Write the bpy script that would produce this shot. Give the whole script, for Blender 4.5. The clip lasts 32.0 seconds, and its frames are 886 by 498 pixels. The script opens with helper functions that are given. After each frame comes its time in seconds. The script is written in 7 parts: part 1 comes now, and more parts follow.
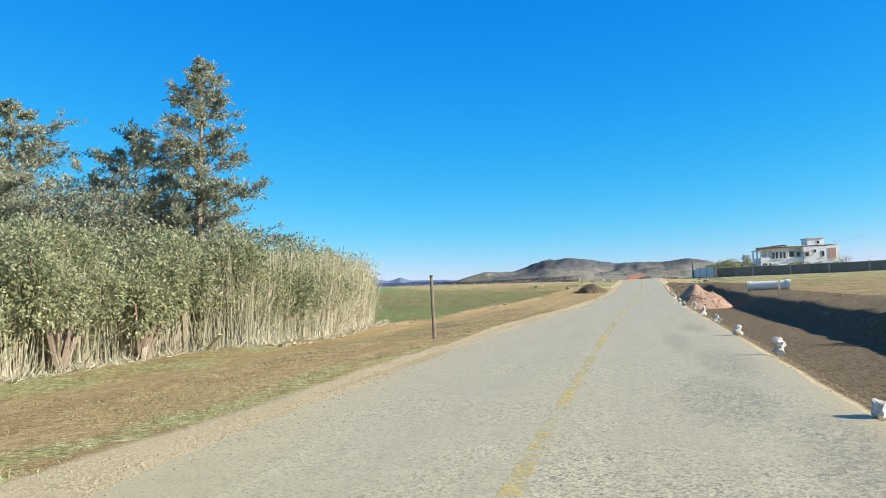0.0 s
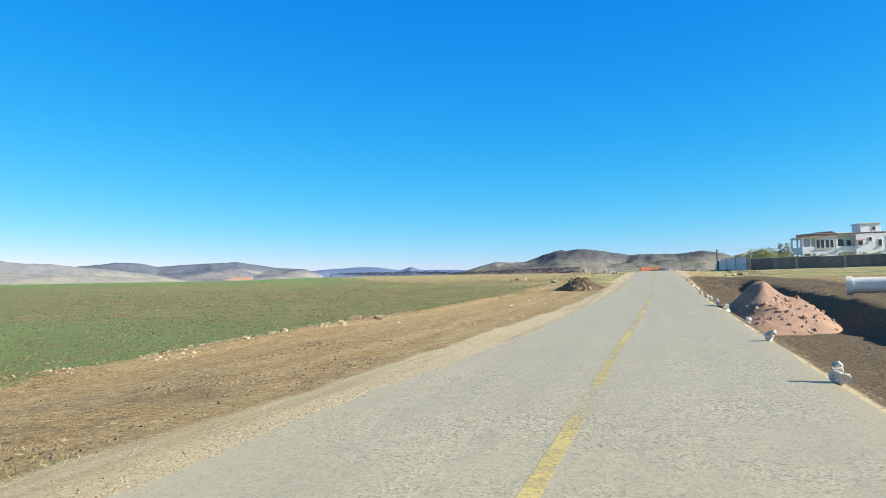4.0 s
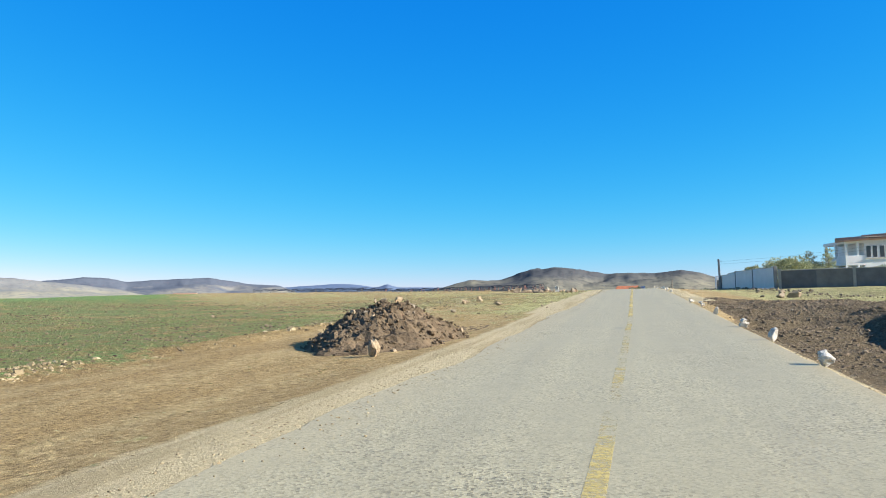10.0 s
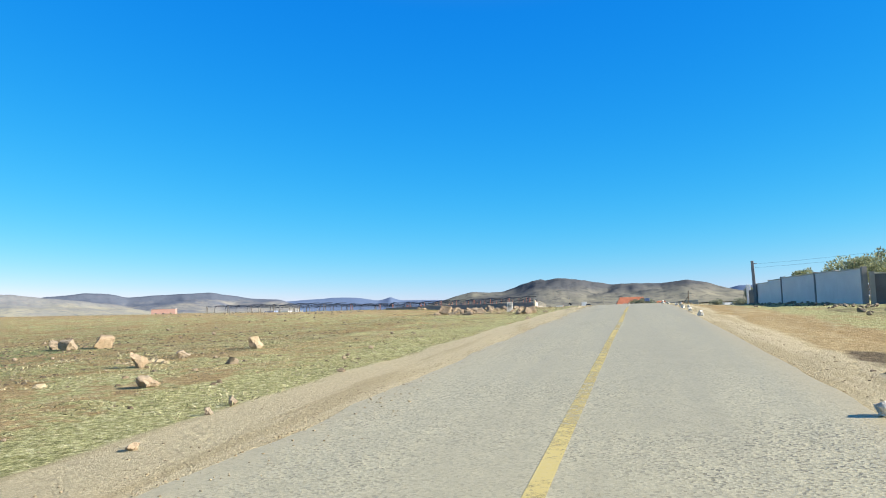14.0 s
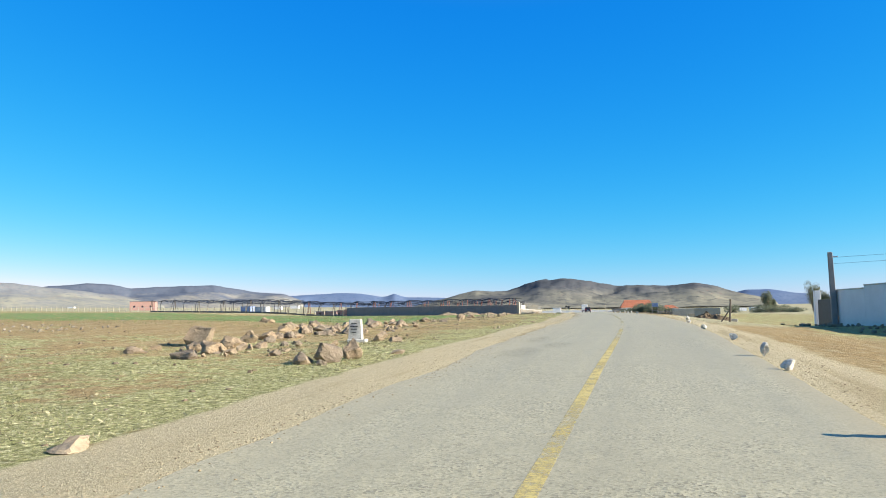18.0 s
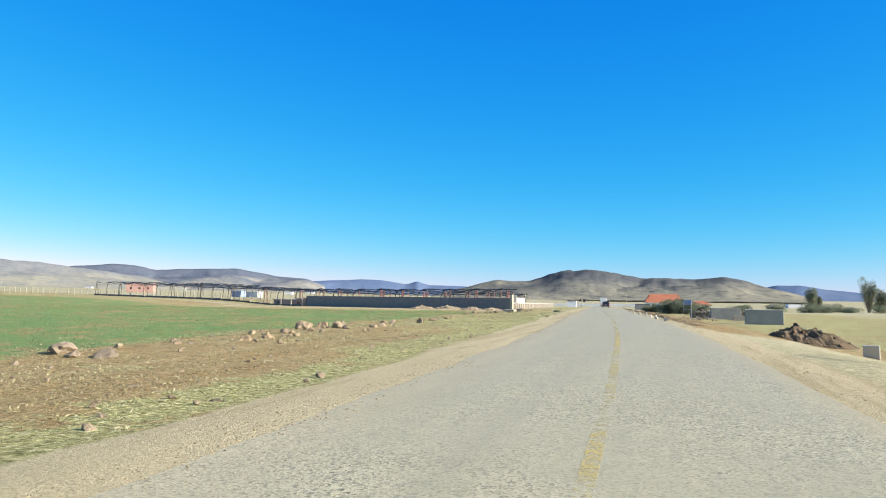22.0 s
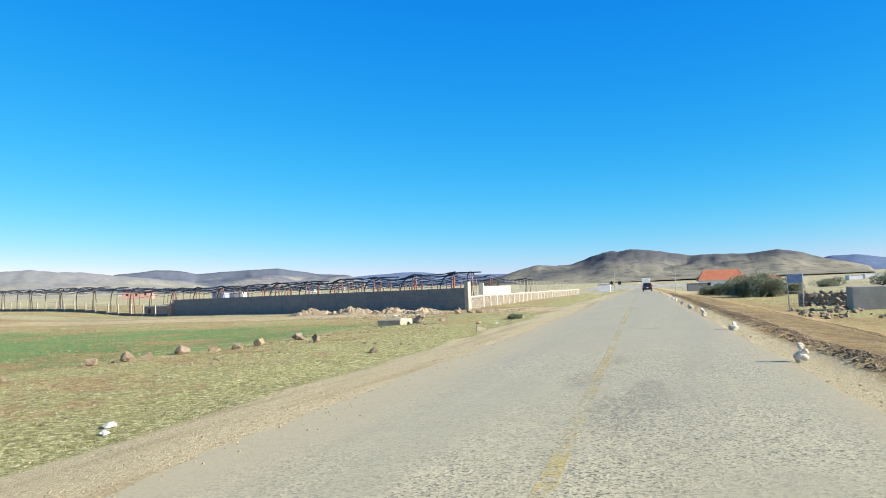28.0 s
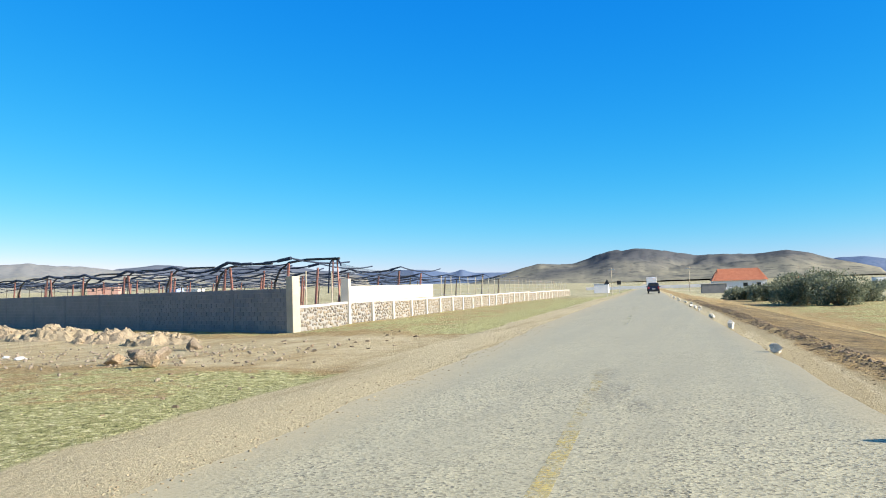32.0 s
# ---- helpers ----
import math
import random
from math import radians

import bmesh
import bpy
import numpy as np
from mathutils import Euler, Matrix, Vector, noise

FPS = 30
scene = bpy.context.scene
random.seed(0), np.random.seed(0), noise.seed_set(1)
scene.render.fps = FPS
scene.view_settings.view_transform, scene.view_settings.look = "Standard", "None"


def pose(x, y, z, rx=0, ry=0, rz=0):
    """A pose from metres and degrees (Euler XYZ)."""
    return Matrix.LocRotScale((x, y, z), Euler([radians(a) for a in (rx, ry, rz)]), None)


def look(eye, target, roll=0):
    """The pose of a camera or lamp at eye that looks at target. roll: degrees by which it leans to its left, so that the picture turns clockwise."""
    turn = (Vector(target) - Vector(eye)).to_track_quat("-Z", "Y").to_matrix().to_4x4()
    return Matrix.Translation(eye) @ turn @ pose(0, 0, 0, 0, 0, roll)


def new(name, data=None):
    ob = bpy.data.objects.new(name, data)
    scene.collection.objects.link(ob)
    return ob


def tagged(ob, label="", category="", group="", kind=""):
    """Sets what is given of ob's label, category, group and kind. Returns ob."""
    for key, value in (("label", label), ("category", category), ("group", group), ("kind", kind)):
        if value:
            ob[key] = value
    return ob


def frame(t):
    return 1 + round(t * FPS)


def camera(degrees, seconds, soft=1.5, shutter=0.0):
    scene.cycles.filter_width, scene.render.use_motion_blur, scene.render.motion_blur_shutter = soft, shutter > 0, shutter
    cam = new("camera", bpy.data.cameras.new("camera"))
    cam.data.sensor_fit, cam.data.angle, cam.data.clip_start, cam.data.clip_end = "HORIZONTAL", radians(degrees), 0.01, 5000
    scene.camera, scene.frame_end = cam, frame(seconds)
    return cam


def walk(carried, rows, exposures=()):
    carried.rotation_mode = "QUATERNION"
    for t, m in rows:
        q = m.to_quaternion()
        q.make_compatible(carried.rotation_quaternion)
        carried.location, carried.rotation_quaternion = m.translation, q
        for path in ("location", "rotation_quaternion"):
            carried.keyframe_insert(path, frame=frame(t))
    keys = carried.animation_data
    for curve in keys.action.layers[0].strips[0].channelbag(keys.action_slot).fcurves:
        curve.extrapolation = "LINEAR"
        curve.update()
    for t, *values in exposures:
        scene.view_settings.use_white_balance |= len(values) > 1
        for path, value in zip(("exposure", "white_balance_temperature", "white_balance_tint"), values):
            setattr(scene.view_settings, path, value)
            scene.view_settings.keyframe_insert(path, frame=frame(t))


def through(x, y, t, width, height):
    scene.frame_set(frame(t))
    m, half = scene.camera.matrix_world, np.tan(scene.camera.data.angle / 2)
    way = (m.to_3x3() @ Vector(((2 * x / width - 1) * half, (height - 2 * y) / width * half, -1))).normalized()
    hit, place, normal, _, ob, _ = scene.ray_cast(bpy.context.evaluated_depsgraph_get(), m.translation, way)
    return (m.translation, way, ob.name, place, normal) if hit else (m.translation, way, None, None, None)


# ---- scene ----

# camera: seconds, place, yaw to the left, pitch up, roll
PATH = [
    (0.0, 0.00, 0.00, 1.40, 13.71, 3.16, -2.60),
    (0.5, 0.07, 4.29, 1.42, 13.86, 3.23, -2.91),
    (1.0, 0.14, 8.53, 1.43, 14.11, 3.34, -2.93),
    (1.5, 0.19, 12.71, 1.45, 13.99, 3.27, -2.90),
    (2.0, 0.24, 16.87, 1.47, 14.28, 3.24, -2.61),
    (2.5, 0.28, 21.01, 1.49, 14.24, 3.35, -2.47),
    (3.0, 0.31, 25.17, 1.50, 14.55, 3.33, -2.35),
    (3.5, 0.33, 29.33, 1.50, 14.43, 3.18, -2.22),
    (4.0, 0.35, 33.47, 1.49, 14.70, 2.44, -1.89),
    (4.5, 0.37, 37.59, 1.47, 14.71, 2.35, -1.60),
    (5.0, 0.39, 41.67, 1.45, 14.50, 2.66, -1.34),
    (5.5, 0.41, 45.71, 1.42, 14.23, 2.98, -1.12),
    (6.0, 0.44, 49.74, 1.41, 14.34, 2.85, -0.94),
    (6.5, 0.48, 53.79, 1.40, 14.32, 2.94, -0.83),
    (7.0, 0.53, 57.90, 1.40, 14.11, 3.07, -0.73),
    (7.5, 0.58, 62.06, 1.39, 14.09, 2.88, -0.73),
    (8.0, 0.64, 66.28, 1.39, 13.76, 2.89, -0.87),
    (8.5, 0.72, 70.53, 1.40, 13.94, 3.12, -0.94),
    (9.0, 0.81, 74.78, 1.43, 13.44, 3.49, -1.45),
    (9.5, 0.91, 79.02, 1.46, 13.28, 3.77, -1.52),
    (10.0, 1.02, 83.26, 1.51, 13.11, 3.72, -1.43),
    (10.5, 1.15, 87.49, 1.57, 13.07, 3.84, -1.51),
    (11.0, 1.28, 91.72, 1.63, 12.89, 4.01, -1.26),
    (11.5, 1.42, 96.00, 1.70, 12.81, 3.97, -0.92),
    (12.0, 1.56, 100.32, 1.78, 12.87, 4.11, -0.75),
    (12.5, 1.71, 104.67, 1.88, 12.91, 4.13, -1.08),
    (13.0, 1.84, 108.96, 1.97, 13.01, 4.48, -1.41),
    (13.5, 1.95, 113.12, 2.08, 13.35, 4.68, -1.80),
    (14.0, 2.06, 117.14, 2.19, 13.41, 4.65, -2.01),
    (14.5, 2.15, 121.06, 2.30, 13.54, 4.54, -1.82),
    (15.0, 2.22, 124.93, 2.40, 13.79, 4.69, -1.69),
    (15.5, 2.29, 128.82, 2.50, 14.00, 4.65, -1.60),
    (16.0, 2.35, 132.76, 2.60, 14.09, 4.43, -1.55),
    (16.5, 2.40, 136.78, 2.70, 14.00, 3.80, -1.53),
    (17.0, 2.46, 140.87, 2.80, 14.01, 4.64, -1.58),
    (17.5, 2.51, 145.02, 2.90, 14.07, 4.74, -1.41),
    (18.0, 2.57, 149.23, 3.01, 13.94, 4.49, -0.75),
    (18.5, 2.61, 153.46, 3.11, 14.25, 4.25, -0.27),
    (19.0, 2.64, 157.66, 3.20, 14.40, 4.22, 0.20),
    (19.5, 2.66, 161.82, 3.28, 14.61, 4.06, 0.28),
    (20.0, 2.66, 165.96, 3.36, 14.94, 4.08, 0.41),
    (20.5, 2.65, 170.13, 3.43, 15.19, 3.97, 0.94),
    (21.0, 2.61, 174.38, 3.49, 15.36, 3.84, 1.04),
    (21.5, 2.56, 178.74, 3.55, 15.59, 3.72, 0.81),
    (22.0, 2.49, 183.20, 3.60, 15.85, 3.63, 0.65),
    (22.5, 2.40, 187.74, 3.64, 15.95, 3.33, 0.44),
    (23.0, 2.28, 192.33, 3.66, 16.56, 3.31, -0.03),
    (23.5, 2.14, 196.97, 3.68, 16.73, 3.21, -0.21),
    (24.0, 1.97, 201.64, 3.68, 16.70, 2.78, -0.14),
    (24.5, 1.78, 206.35, 3.69, 17.52, 2.91, -0.09),
    (25.0, 1.56, 211.09, 3.71, 17.67, 3.41, -0.54),
    (25.5, 1.33, 215.81, 3.72, 17.81, 3.45, -0.99),
    (26.0, 1.07, 220.47, 3.73, 17.95, 3.17, -1.47),
    (26.5, 0.81, 225.03, 3.73, 18.01, 2.84, -1.99),
    (27.0, 0.53, 229.45, 3.73, 18.67, 2.90, -2.09),
    (27.5, 0.24, 233.73, 3.72, 18.92, 2.67, -2.31),
    (28.0, -0.06, 237.89, 3.70, 19.03, 2.93, -2.40),
    (28.5, -0.38, 241.95, 3.69, 19.44, 2.89, -2.48),
    (29.0, -0.70, 245.98, 3.67, 19.61, 2.79, -1.80),
    (29.5, -1.04, 250.12, 3.66, 19.80, 2.73, -1.53),
    (30.0, -1.39, 254.41, 3.64, 19.32, 2.84, -1.70),
    (30.5, -1.74, 258.80, 3.62, 19.23, 2.68, -1.63),
    (31.0, -2.10, 263.25, 3.59, 19.21, 2.62, -1.67),
    (31.5, -2.45, 267.77, 3.56, 19.29, 2.60, -1.62),
    (32.0, -2.82, 272.38, 3.54, 19.40, 2.79, -1.81),
]


def drive(x, y, z, yaw, pitch, roll):
    return pose(x, y, z, 0, 0, yaw) @ pose(0, 0, 0, 90 + pitch) @ pose(0, 0, 0, 0, 0, roll)


cam = camera(60.0, 32.0, soft=1.0, shutter=0.0)
walk(cam, [(t, drive(*row)) for t, *row in PATH], exposures=[(0.0, 1.0), (32.0, 1.0)])

# ---- world and sun ----
SUN_AZ, SUN_EL = radians(93), radians(24)
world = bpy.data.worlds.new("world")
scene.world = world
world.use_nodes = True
wn = world.node_tree.nodes
wl = world.node_tree.links
sky = wn.new("ShaderNodeTexSky")
sky.sky_type = "NISHITA"
sky.sun_disc = False
sky.sun_elevation = SUN_EL
sky.sun_rotation = SUN_AZ
sky.altitude = 1200
sky.air_density, sky.dust_density, sky.ozone_density = 1.0, 0.2, 2.2
# a clear sky: each colour is regraded by power and gain to a deeper blue
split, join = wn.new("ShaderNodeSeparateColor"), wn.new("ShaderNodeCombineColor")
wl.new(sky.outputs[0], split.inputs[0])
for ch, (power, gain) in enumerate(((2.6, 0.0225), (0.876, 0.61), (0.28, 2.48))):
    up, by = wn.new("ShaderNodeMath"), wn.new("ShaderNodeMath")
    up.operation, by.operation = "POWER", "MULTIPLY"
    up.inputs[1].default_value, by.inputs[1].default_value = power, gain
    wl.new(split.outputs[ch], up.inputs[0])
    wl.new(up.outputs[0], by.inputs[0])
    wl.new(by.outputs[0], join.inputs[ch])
# overhead, ungraded sky at 0.7 is mixed in so shade is less blue
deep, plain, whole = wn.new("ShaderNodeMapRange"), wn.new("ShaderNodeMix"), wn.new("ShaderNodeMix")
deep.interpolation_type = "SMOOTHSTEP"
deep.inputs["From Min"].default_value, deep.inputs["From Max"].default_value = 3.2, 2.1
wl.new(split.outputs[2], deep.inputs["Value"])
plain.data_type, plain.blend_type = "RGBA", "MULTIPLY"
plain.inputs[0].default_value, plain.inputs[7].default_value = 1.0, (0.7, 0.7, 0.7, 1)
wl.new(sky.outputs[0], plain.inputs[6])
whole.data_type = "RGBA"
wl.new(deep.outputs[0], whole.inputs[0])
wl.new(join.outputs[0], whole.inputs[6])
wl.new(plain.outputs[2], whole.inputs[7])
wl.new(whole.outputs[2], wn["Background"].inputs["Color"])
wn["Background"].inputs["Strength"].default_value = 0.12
sun_data = bpy.data.lights.new("sun", "SUN")
sun_data.energy = 5.0
sun_data.angle = radians(0.5)
sun_data.color = (1.0, 0.92, 0.81)
sun = new("sun", sun_data)
to_sun = Vector((math.sin(SUN_AZ) * math.cos(SUN_EL), math.cos(SUN_AZ) * math.cos(SUN_EL), math.sin(SUN_EL)))
sun.matrix_world = look((0, 0, 60), Vector((0, 0, 60)) - to_sun)

# ---- helpers of the place ----
RNG = np.random.default_rng(5)


def lerp_at(v, table, col):
    return np.interp(v, [r[0] for r in table], [r[col] for r in table])


# the middle line of the road: y, x, height
ROAD = [(-300, 5.0, 0.0), (-60, -0.2, 0.0), (-20, -0.75, 0.0), (0, -0.95, 0.0), (12, -0.8, 0.04), (30, -0.62, 0.09),
        (45, -0.35, 0.02), (60, 0.1, -0.01), (75, 0.45, 0.02), (90, 0.85, 0.22), (105, 1.15, 0.47), (120, 1.35, 0.87),
        (135, 1.55, 1.26), (150, 1.8, 1.63), (165, 1.96, 1.95), (172, 2.06, 2.05), (180, 2.15, 2.15), (188, 2.06, 2.22), (195, 1.82, 2.27), (203, 1.46, 2.29), (210, 1.11, 2.31),
        (225, 0.2, 2.33), (240, -0.95, 2.29), (255, -2.15, 2.23), (272, -3.55, 2.14), (300, -5.8, 2.05), (340, -9.0, 1.8),
        (402, -13.8, 1.35), (510, -22.5, 0.6), (700, -37.5, 0.2), (1100, -70, 0.5), (5000, -380, 4)]
RL, RR = 3.2, 3.08  # widths of the two lanes


def road_x(y):
    return lerp_at(y, ROAD_F, 1)


def road_z(y):
    return lerp_at(y, ROAD_F, 2)


# the same line, rounded off between its points
_ys = np.concatenate([np.arange(-300, 700, 2.0), [700, 1100, 5000]])
_k = np.hanning(17) / np.hanning(17).sum()
_cols = []
for _c in (1, 2):
    _v = np.interp(_ys, [r[0] for r in ROAD], [r[_c] for r in ROAD])
    _w = _v.copy()
    _w[8:-11] = np.convolve(_v[:-3], _k, "valid")[: len(_w) - 19]
    _cols.append(_w)
ROAD_F = list(zip(_ys, *_cols))


def _hash(ix, iy, seed):
    n = (ix.astype(np.int64) * 374761393 + iy.astype(np.int64) * 668265263 + seed * 1442695) & 0x7FFFFFFF
    n = ((n ^ (n >> 13)) * 1274126177) & 0x7FFFFFFF
    return ((n ^ (n >> 16)) & 0xFFFF) / 65535.0


def vnoise(x, y, scale, seed=0):
    """Smooth noise from 0 to 1."""
    x, y = np.asarray(x, float) / scale, np.asarray(y, float) / scale
    ix, iy = np.floor(x), np.floor(y)
    fx, fy = x - ix, y - iy
    fx, fy = fx * fx * (3 - 2 * fx), fy * fy * (3 - 2 * fy)
    a, b = _hash(ix, iy, seed), _hash(ix + 1, iy, seed)
    c, d = _hash(ix, iy + 1, seed), _hash(ix + 1, iy + 1, seed)
    return (a * (1 - fx) + b * fx) * (1 - fy) + (c * (1 - fx) + d * fx) * fy


def fbm(x, y, scale, seed=0, octaves=3):
    out, amp, tot = 0, 1.0, 0
    for o in range(octaves):
        out = out + amp * vnoise(x, y, scale / 2**o, seed + 17 * o)
        tot += amp
        amp *= 0.5
    return out / tot


def step(a, b, v):
    t = np.clip((v - a) / (b - a), 0, 1)
    return t * t * (3 - 2 * t)


def pit(d, y):
    """The dug trench beside the road: 0 to 1, 1 on its floor."""
    w = step(3.12, 4.4, d) * (1 - step(8.2 + 1.2 * (fbm(y, y * 0, 9, 3) - 0.5), 9.6, d))
    return w * step(-40, -20, y) * (1 - step(106, 124, y))


def ground(x, y):
    """Height of the ground at a place."""
    x, y = np.asarray(x, float), np.asarray(y, float)
    d = x - road_x(y)
    z = road_z(y) + 0.0 * x
    far = step(500, 1500, np.abs(d)) 
    z = z + 0.017 * np.clip(-d - 28, 0, 650) * (1 - 0.6 * step(1500, 4000, y)) * (0.78 + 0.22 * step(130, 200, y))
    z = z - step(240, 275, y) * (1 - step(420, 520, y)) * (1 - step(58, 80, -d)) * (0.017 * np.clip(-d - 28, 0, 40) + 0.15 * step(9, 16, -d))
    z = z + 3.0 * step(1200, 3000, y)
    z = z + 2.0 * far * (d > 0)
    # verges
    z = z - 0.02 - 0.09 * step(3.4, 5.5, np.abs(d))
    z = z + 0.16 * np.exp(-((d + 11.4 + 1.2 * (fbm(y, y * 0, 12, 9) - 0.5)) / 0.7) ** 2) * step(26, 34, y) * (1 - step(120, 135, y))
    z = z - 0.95 * step(5, 11, d) * step(190, 215, y) * (1 - 0.4 * step(300, 420, y))
    z = z - 0.25 * step(4.0, 9.0, d) * step(118, 130, y) * (1 - step(190, 215, y))
    z = z - 0.9 * pit(d, y)
    z = z - 0.2 * step(6, 11, -d) * (1 - step(40, 60, y))
    near = (1 - step(25, 120, np.abs(d))) * step(3.0, 4.5, np.abs(d))
    z = z + near * ((fbm(x, y, 5, 21) - 0.5) * 0.16 + (fbm(x, y, 1.1, 22) - 0.5) * 0.09)
    z = z + (0.09 + 0.2 * (fbm(x, y, 0.9, 24) - 0.35)) * np.exp(-((d - 4.15 - 0.5 * (fbm(y, y * 0, 14, 8) - 0.5)) / 0.32) ** 2) * step(222, 232, y) * (1 - step(330, 350, y))
    z = z + (0.54 + 0.2 * (fbm(x, y, 8, 12) - 0.5)) * step(8, 28, -d) * (1 - step(60, 100, -d)) * step(150, 180, y) * (1 - step(184, 206, y))
    dark = clods(d, y)
    z = z + dark * ((fbm(x, y, 1.6, 31) - 0.4) * 0.5)
    return z


def clods(d, y):
    """Dug-over dark soil on the near right."""
    a = step(3.4, 4.4, d) * (1 - step(11, 14, d)) * step(98, 112, y) * (1 - step(127, 138, y))
    b = step(8.2, 9.2, d) * (1 - step(13, 19, d)) * step(0, 10, y) * (1 - step(112, 124, y)) * 0.6
    return np.maximum(a, b)


def gz(x, y):
    return float(ground(x, y))


# ---- materials ----
def mat(name, rough=0.9, metal=0.0, spec=0.3):
    m = bpy.data.materials.new(name)
    m.use_nodes = True
    b = m.node_tree.nodes["Principled BSDF"]
    b.inputs["Roughness"].default_value = rough
    b.inputs["Metallic"].default_value = metal
    b.inputs["Specular IOR Level"].default_value = spec
    return m, m.node_tree.nodes, m.node_tree.links, b


def coords(n, l, world_space=True):
    if world_space:
        g = n.new("ShaderNodeNewGeometry")
        return g.outputs["Position"]
    c = n.new("ShaderNodeTexCoord")
    return c.outputs["Object"]


def noise_tex(n, l, co, scale, detail=4, rough=0.55, distort=0.0):
    t = n.new("ShaderNodeTexNoise")
    t.inputs["Scale"].default_value = scale
    t.inputs["Detail"].default_value = detail
    t.inputs["Roughness"].default_value = rough
    t.inputs["Distortion"].default_value = distort
    l.new(co, t.inputs["Vector"])
    return t.outputs["Fac"]


def ramp(n, l, fac, stops):
    r = n.new("ShaderNodeValToRGB")
    while len(r.color_ramp.elements) < len(stops):
        r.color_ramp.elements.new(0.5)
    for e, (p, c) in zip(r.color_ramp.elements, stops):
        e.position = p
        e.color = (*c, 1) if len(c) == 3 else c
    l.new(fac, r.inputs[0])
    return r.outputs[0]


def mixc(n, l, fac, a, b, kind="MIX"):
    m = n.new("ShaderNodeMix")
    m.data_type, m.blend_type = "RGBA", kind
    for sock, v in ((m.inputs[0], fac), (m.inputs[6], a), (m.inputs[7], b)):
        if isinstance(v, (int, float)):
            sock.default_value = v
        elif isinstance(v, tuple):
            sock.default_value = (*v, 1)
        else:
            l.new(v, sock)
    return m.outputs[2]


def mathn(n, l, op, a, b=0.0):
    m = n.new("ShaderNodeMath")
    m.operation = op
    m.use_clamp = op in ("ADD", "SUBTRACT", "MULTIPLY") and False
    for sock, v in ((m.inputs[0], a), (m.inputs[1], b)):
        if isinstance(v, (int, float)):
            sock.default_value = v
        else:
            l.new(v, sock)
    return m.outputs[0]


def bump(n, l, b, height, strength=0.4, dist=0.02):
    m = n.new("ShaderNodeBump")
    m.inputs["Strength"].default_value = strength
    m.inputs["Distance"].default_value = dist
    l.new(height, m.inputs["Height"])
    l.new(m.outputs[0], b.inputs["Normal"])


def attr(n, name):
    a = n.new("ShaderNodeAttribute")
    a.attribute_name = name
    return a.outputs["Fac"]


def simple(name, c1, c2, scale=6.0, rough=0.85, metal=0.0, spec=0.3, bscale=40.0, bstr=0.3, bdist=0.01, rand=0.0):
    """Two tones mixed by noise, with fine relief and, if wanted, a tone of its own for each piece."""
    m, n, l, b = mat(name, rough, metal, spec)
    co = coords(n, l)
    big = noise_tex(n, l, co, scale, 5)
    col = ramp(n, l, big, [(0.3, c1), (0.7, c2)])
    fine = noise_tex(n, l, co, bscale, 4, 0.65)
    col = mixc(n, l, 0.35, col, ramp(n, l, fine, [(0.25, tuple(v * 0.55 for v in c1)), (0.75, tuple(min(1, v * 1.25) for v in c2))]))
    if rand:
        oi = n.new("ShaderNodeObjectInfo")
        r = ramp(n, l, oi.outputs["Random"], [(0, (1 - rand, 1 - rand * 0.95, 1 - rand * 0.75)), (0.3, (1 - rand * 0.4, 1 - rand * 0.33, 1 - rand * 0.15)), (0.65, (1 + rand * 0.1, 1 - rand * 0.06, 1 - rand * 0.2)), (1, (1 + rand * 0.25, 1 + rand * 0.18, 1.0 + rand * 0.02))])
        col = mixc(n, l, 1.0, col, r, "MULTIPLY")
    l.new(col, b.inputs["Base Color"])
    bump(n, l, b, fine, bstr, bdist)
    return m


# ground: verge earth, grass, green crop, dug soil and grit mixed by place
M_GROUND, n, l, b = mat("earth", 0.95, 0, 0.1)
co = coords(n, l)
patch = noise_tex(n, l, co, 0.35, 6, 0.6)
mid = noise_tex(n, l, co, 2.2, 5, 0.6)
fine = noise_tex(n, l, co, 9, 7, 0.78)
grit = noise_tex(n, l, co, 60, 3, 0.7)
speck = noise_tex(n, l, co, 21, 5, 0.75, 0.4)
along = n.new("ShaderNodeMapping")
along.inputs["Scale"].default_value = (1.0, 0.06, 1)
l.new(co, along.inputs["Vector"])
ruts = noise_tex(n, l, along.outputs[0], 1.3, 5, 0.65)
earth = ramp(n, l, mid, [(0.25, (0.31, 0.225, 0.105)), (0.5, (0.43, 0.32, 0.16)), (0.75, (0.53, 0.415, 0.225))])
earth = mixc(n, l, ramp(n, l, ruts, [(0.38, (0.8, 0.8, 0.8)), (0.55, (0, 0, 0))]), earth, (0.35, 0.245, 0.112))
earth = mixc(n, l, ramp(n, l, ruts, [(0.54, (0, 0, 0)), (0.66, (0.6, 0.6, 0.6))]), earth, (0.51, 0.395, 0.205))
earth = mixc(n, l, ramp(n, l, fine, [(0.35, (0.75, 0.75, 0.75)), (0.6, (0, 0, 0))]), earth, (0.27, 0.18, 0.08))
grassc = ramp(n, l, fine, [(0.34, (0.10, 0.10, 0.038)), (0.45, (0.27, 0.262, 0.10)), (0.55, (0.46, 0.425, 0.20)), (0.65, (0.72, 0.665, 0.41))])
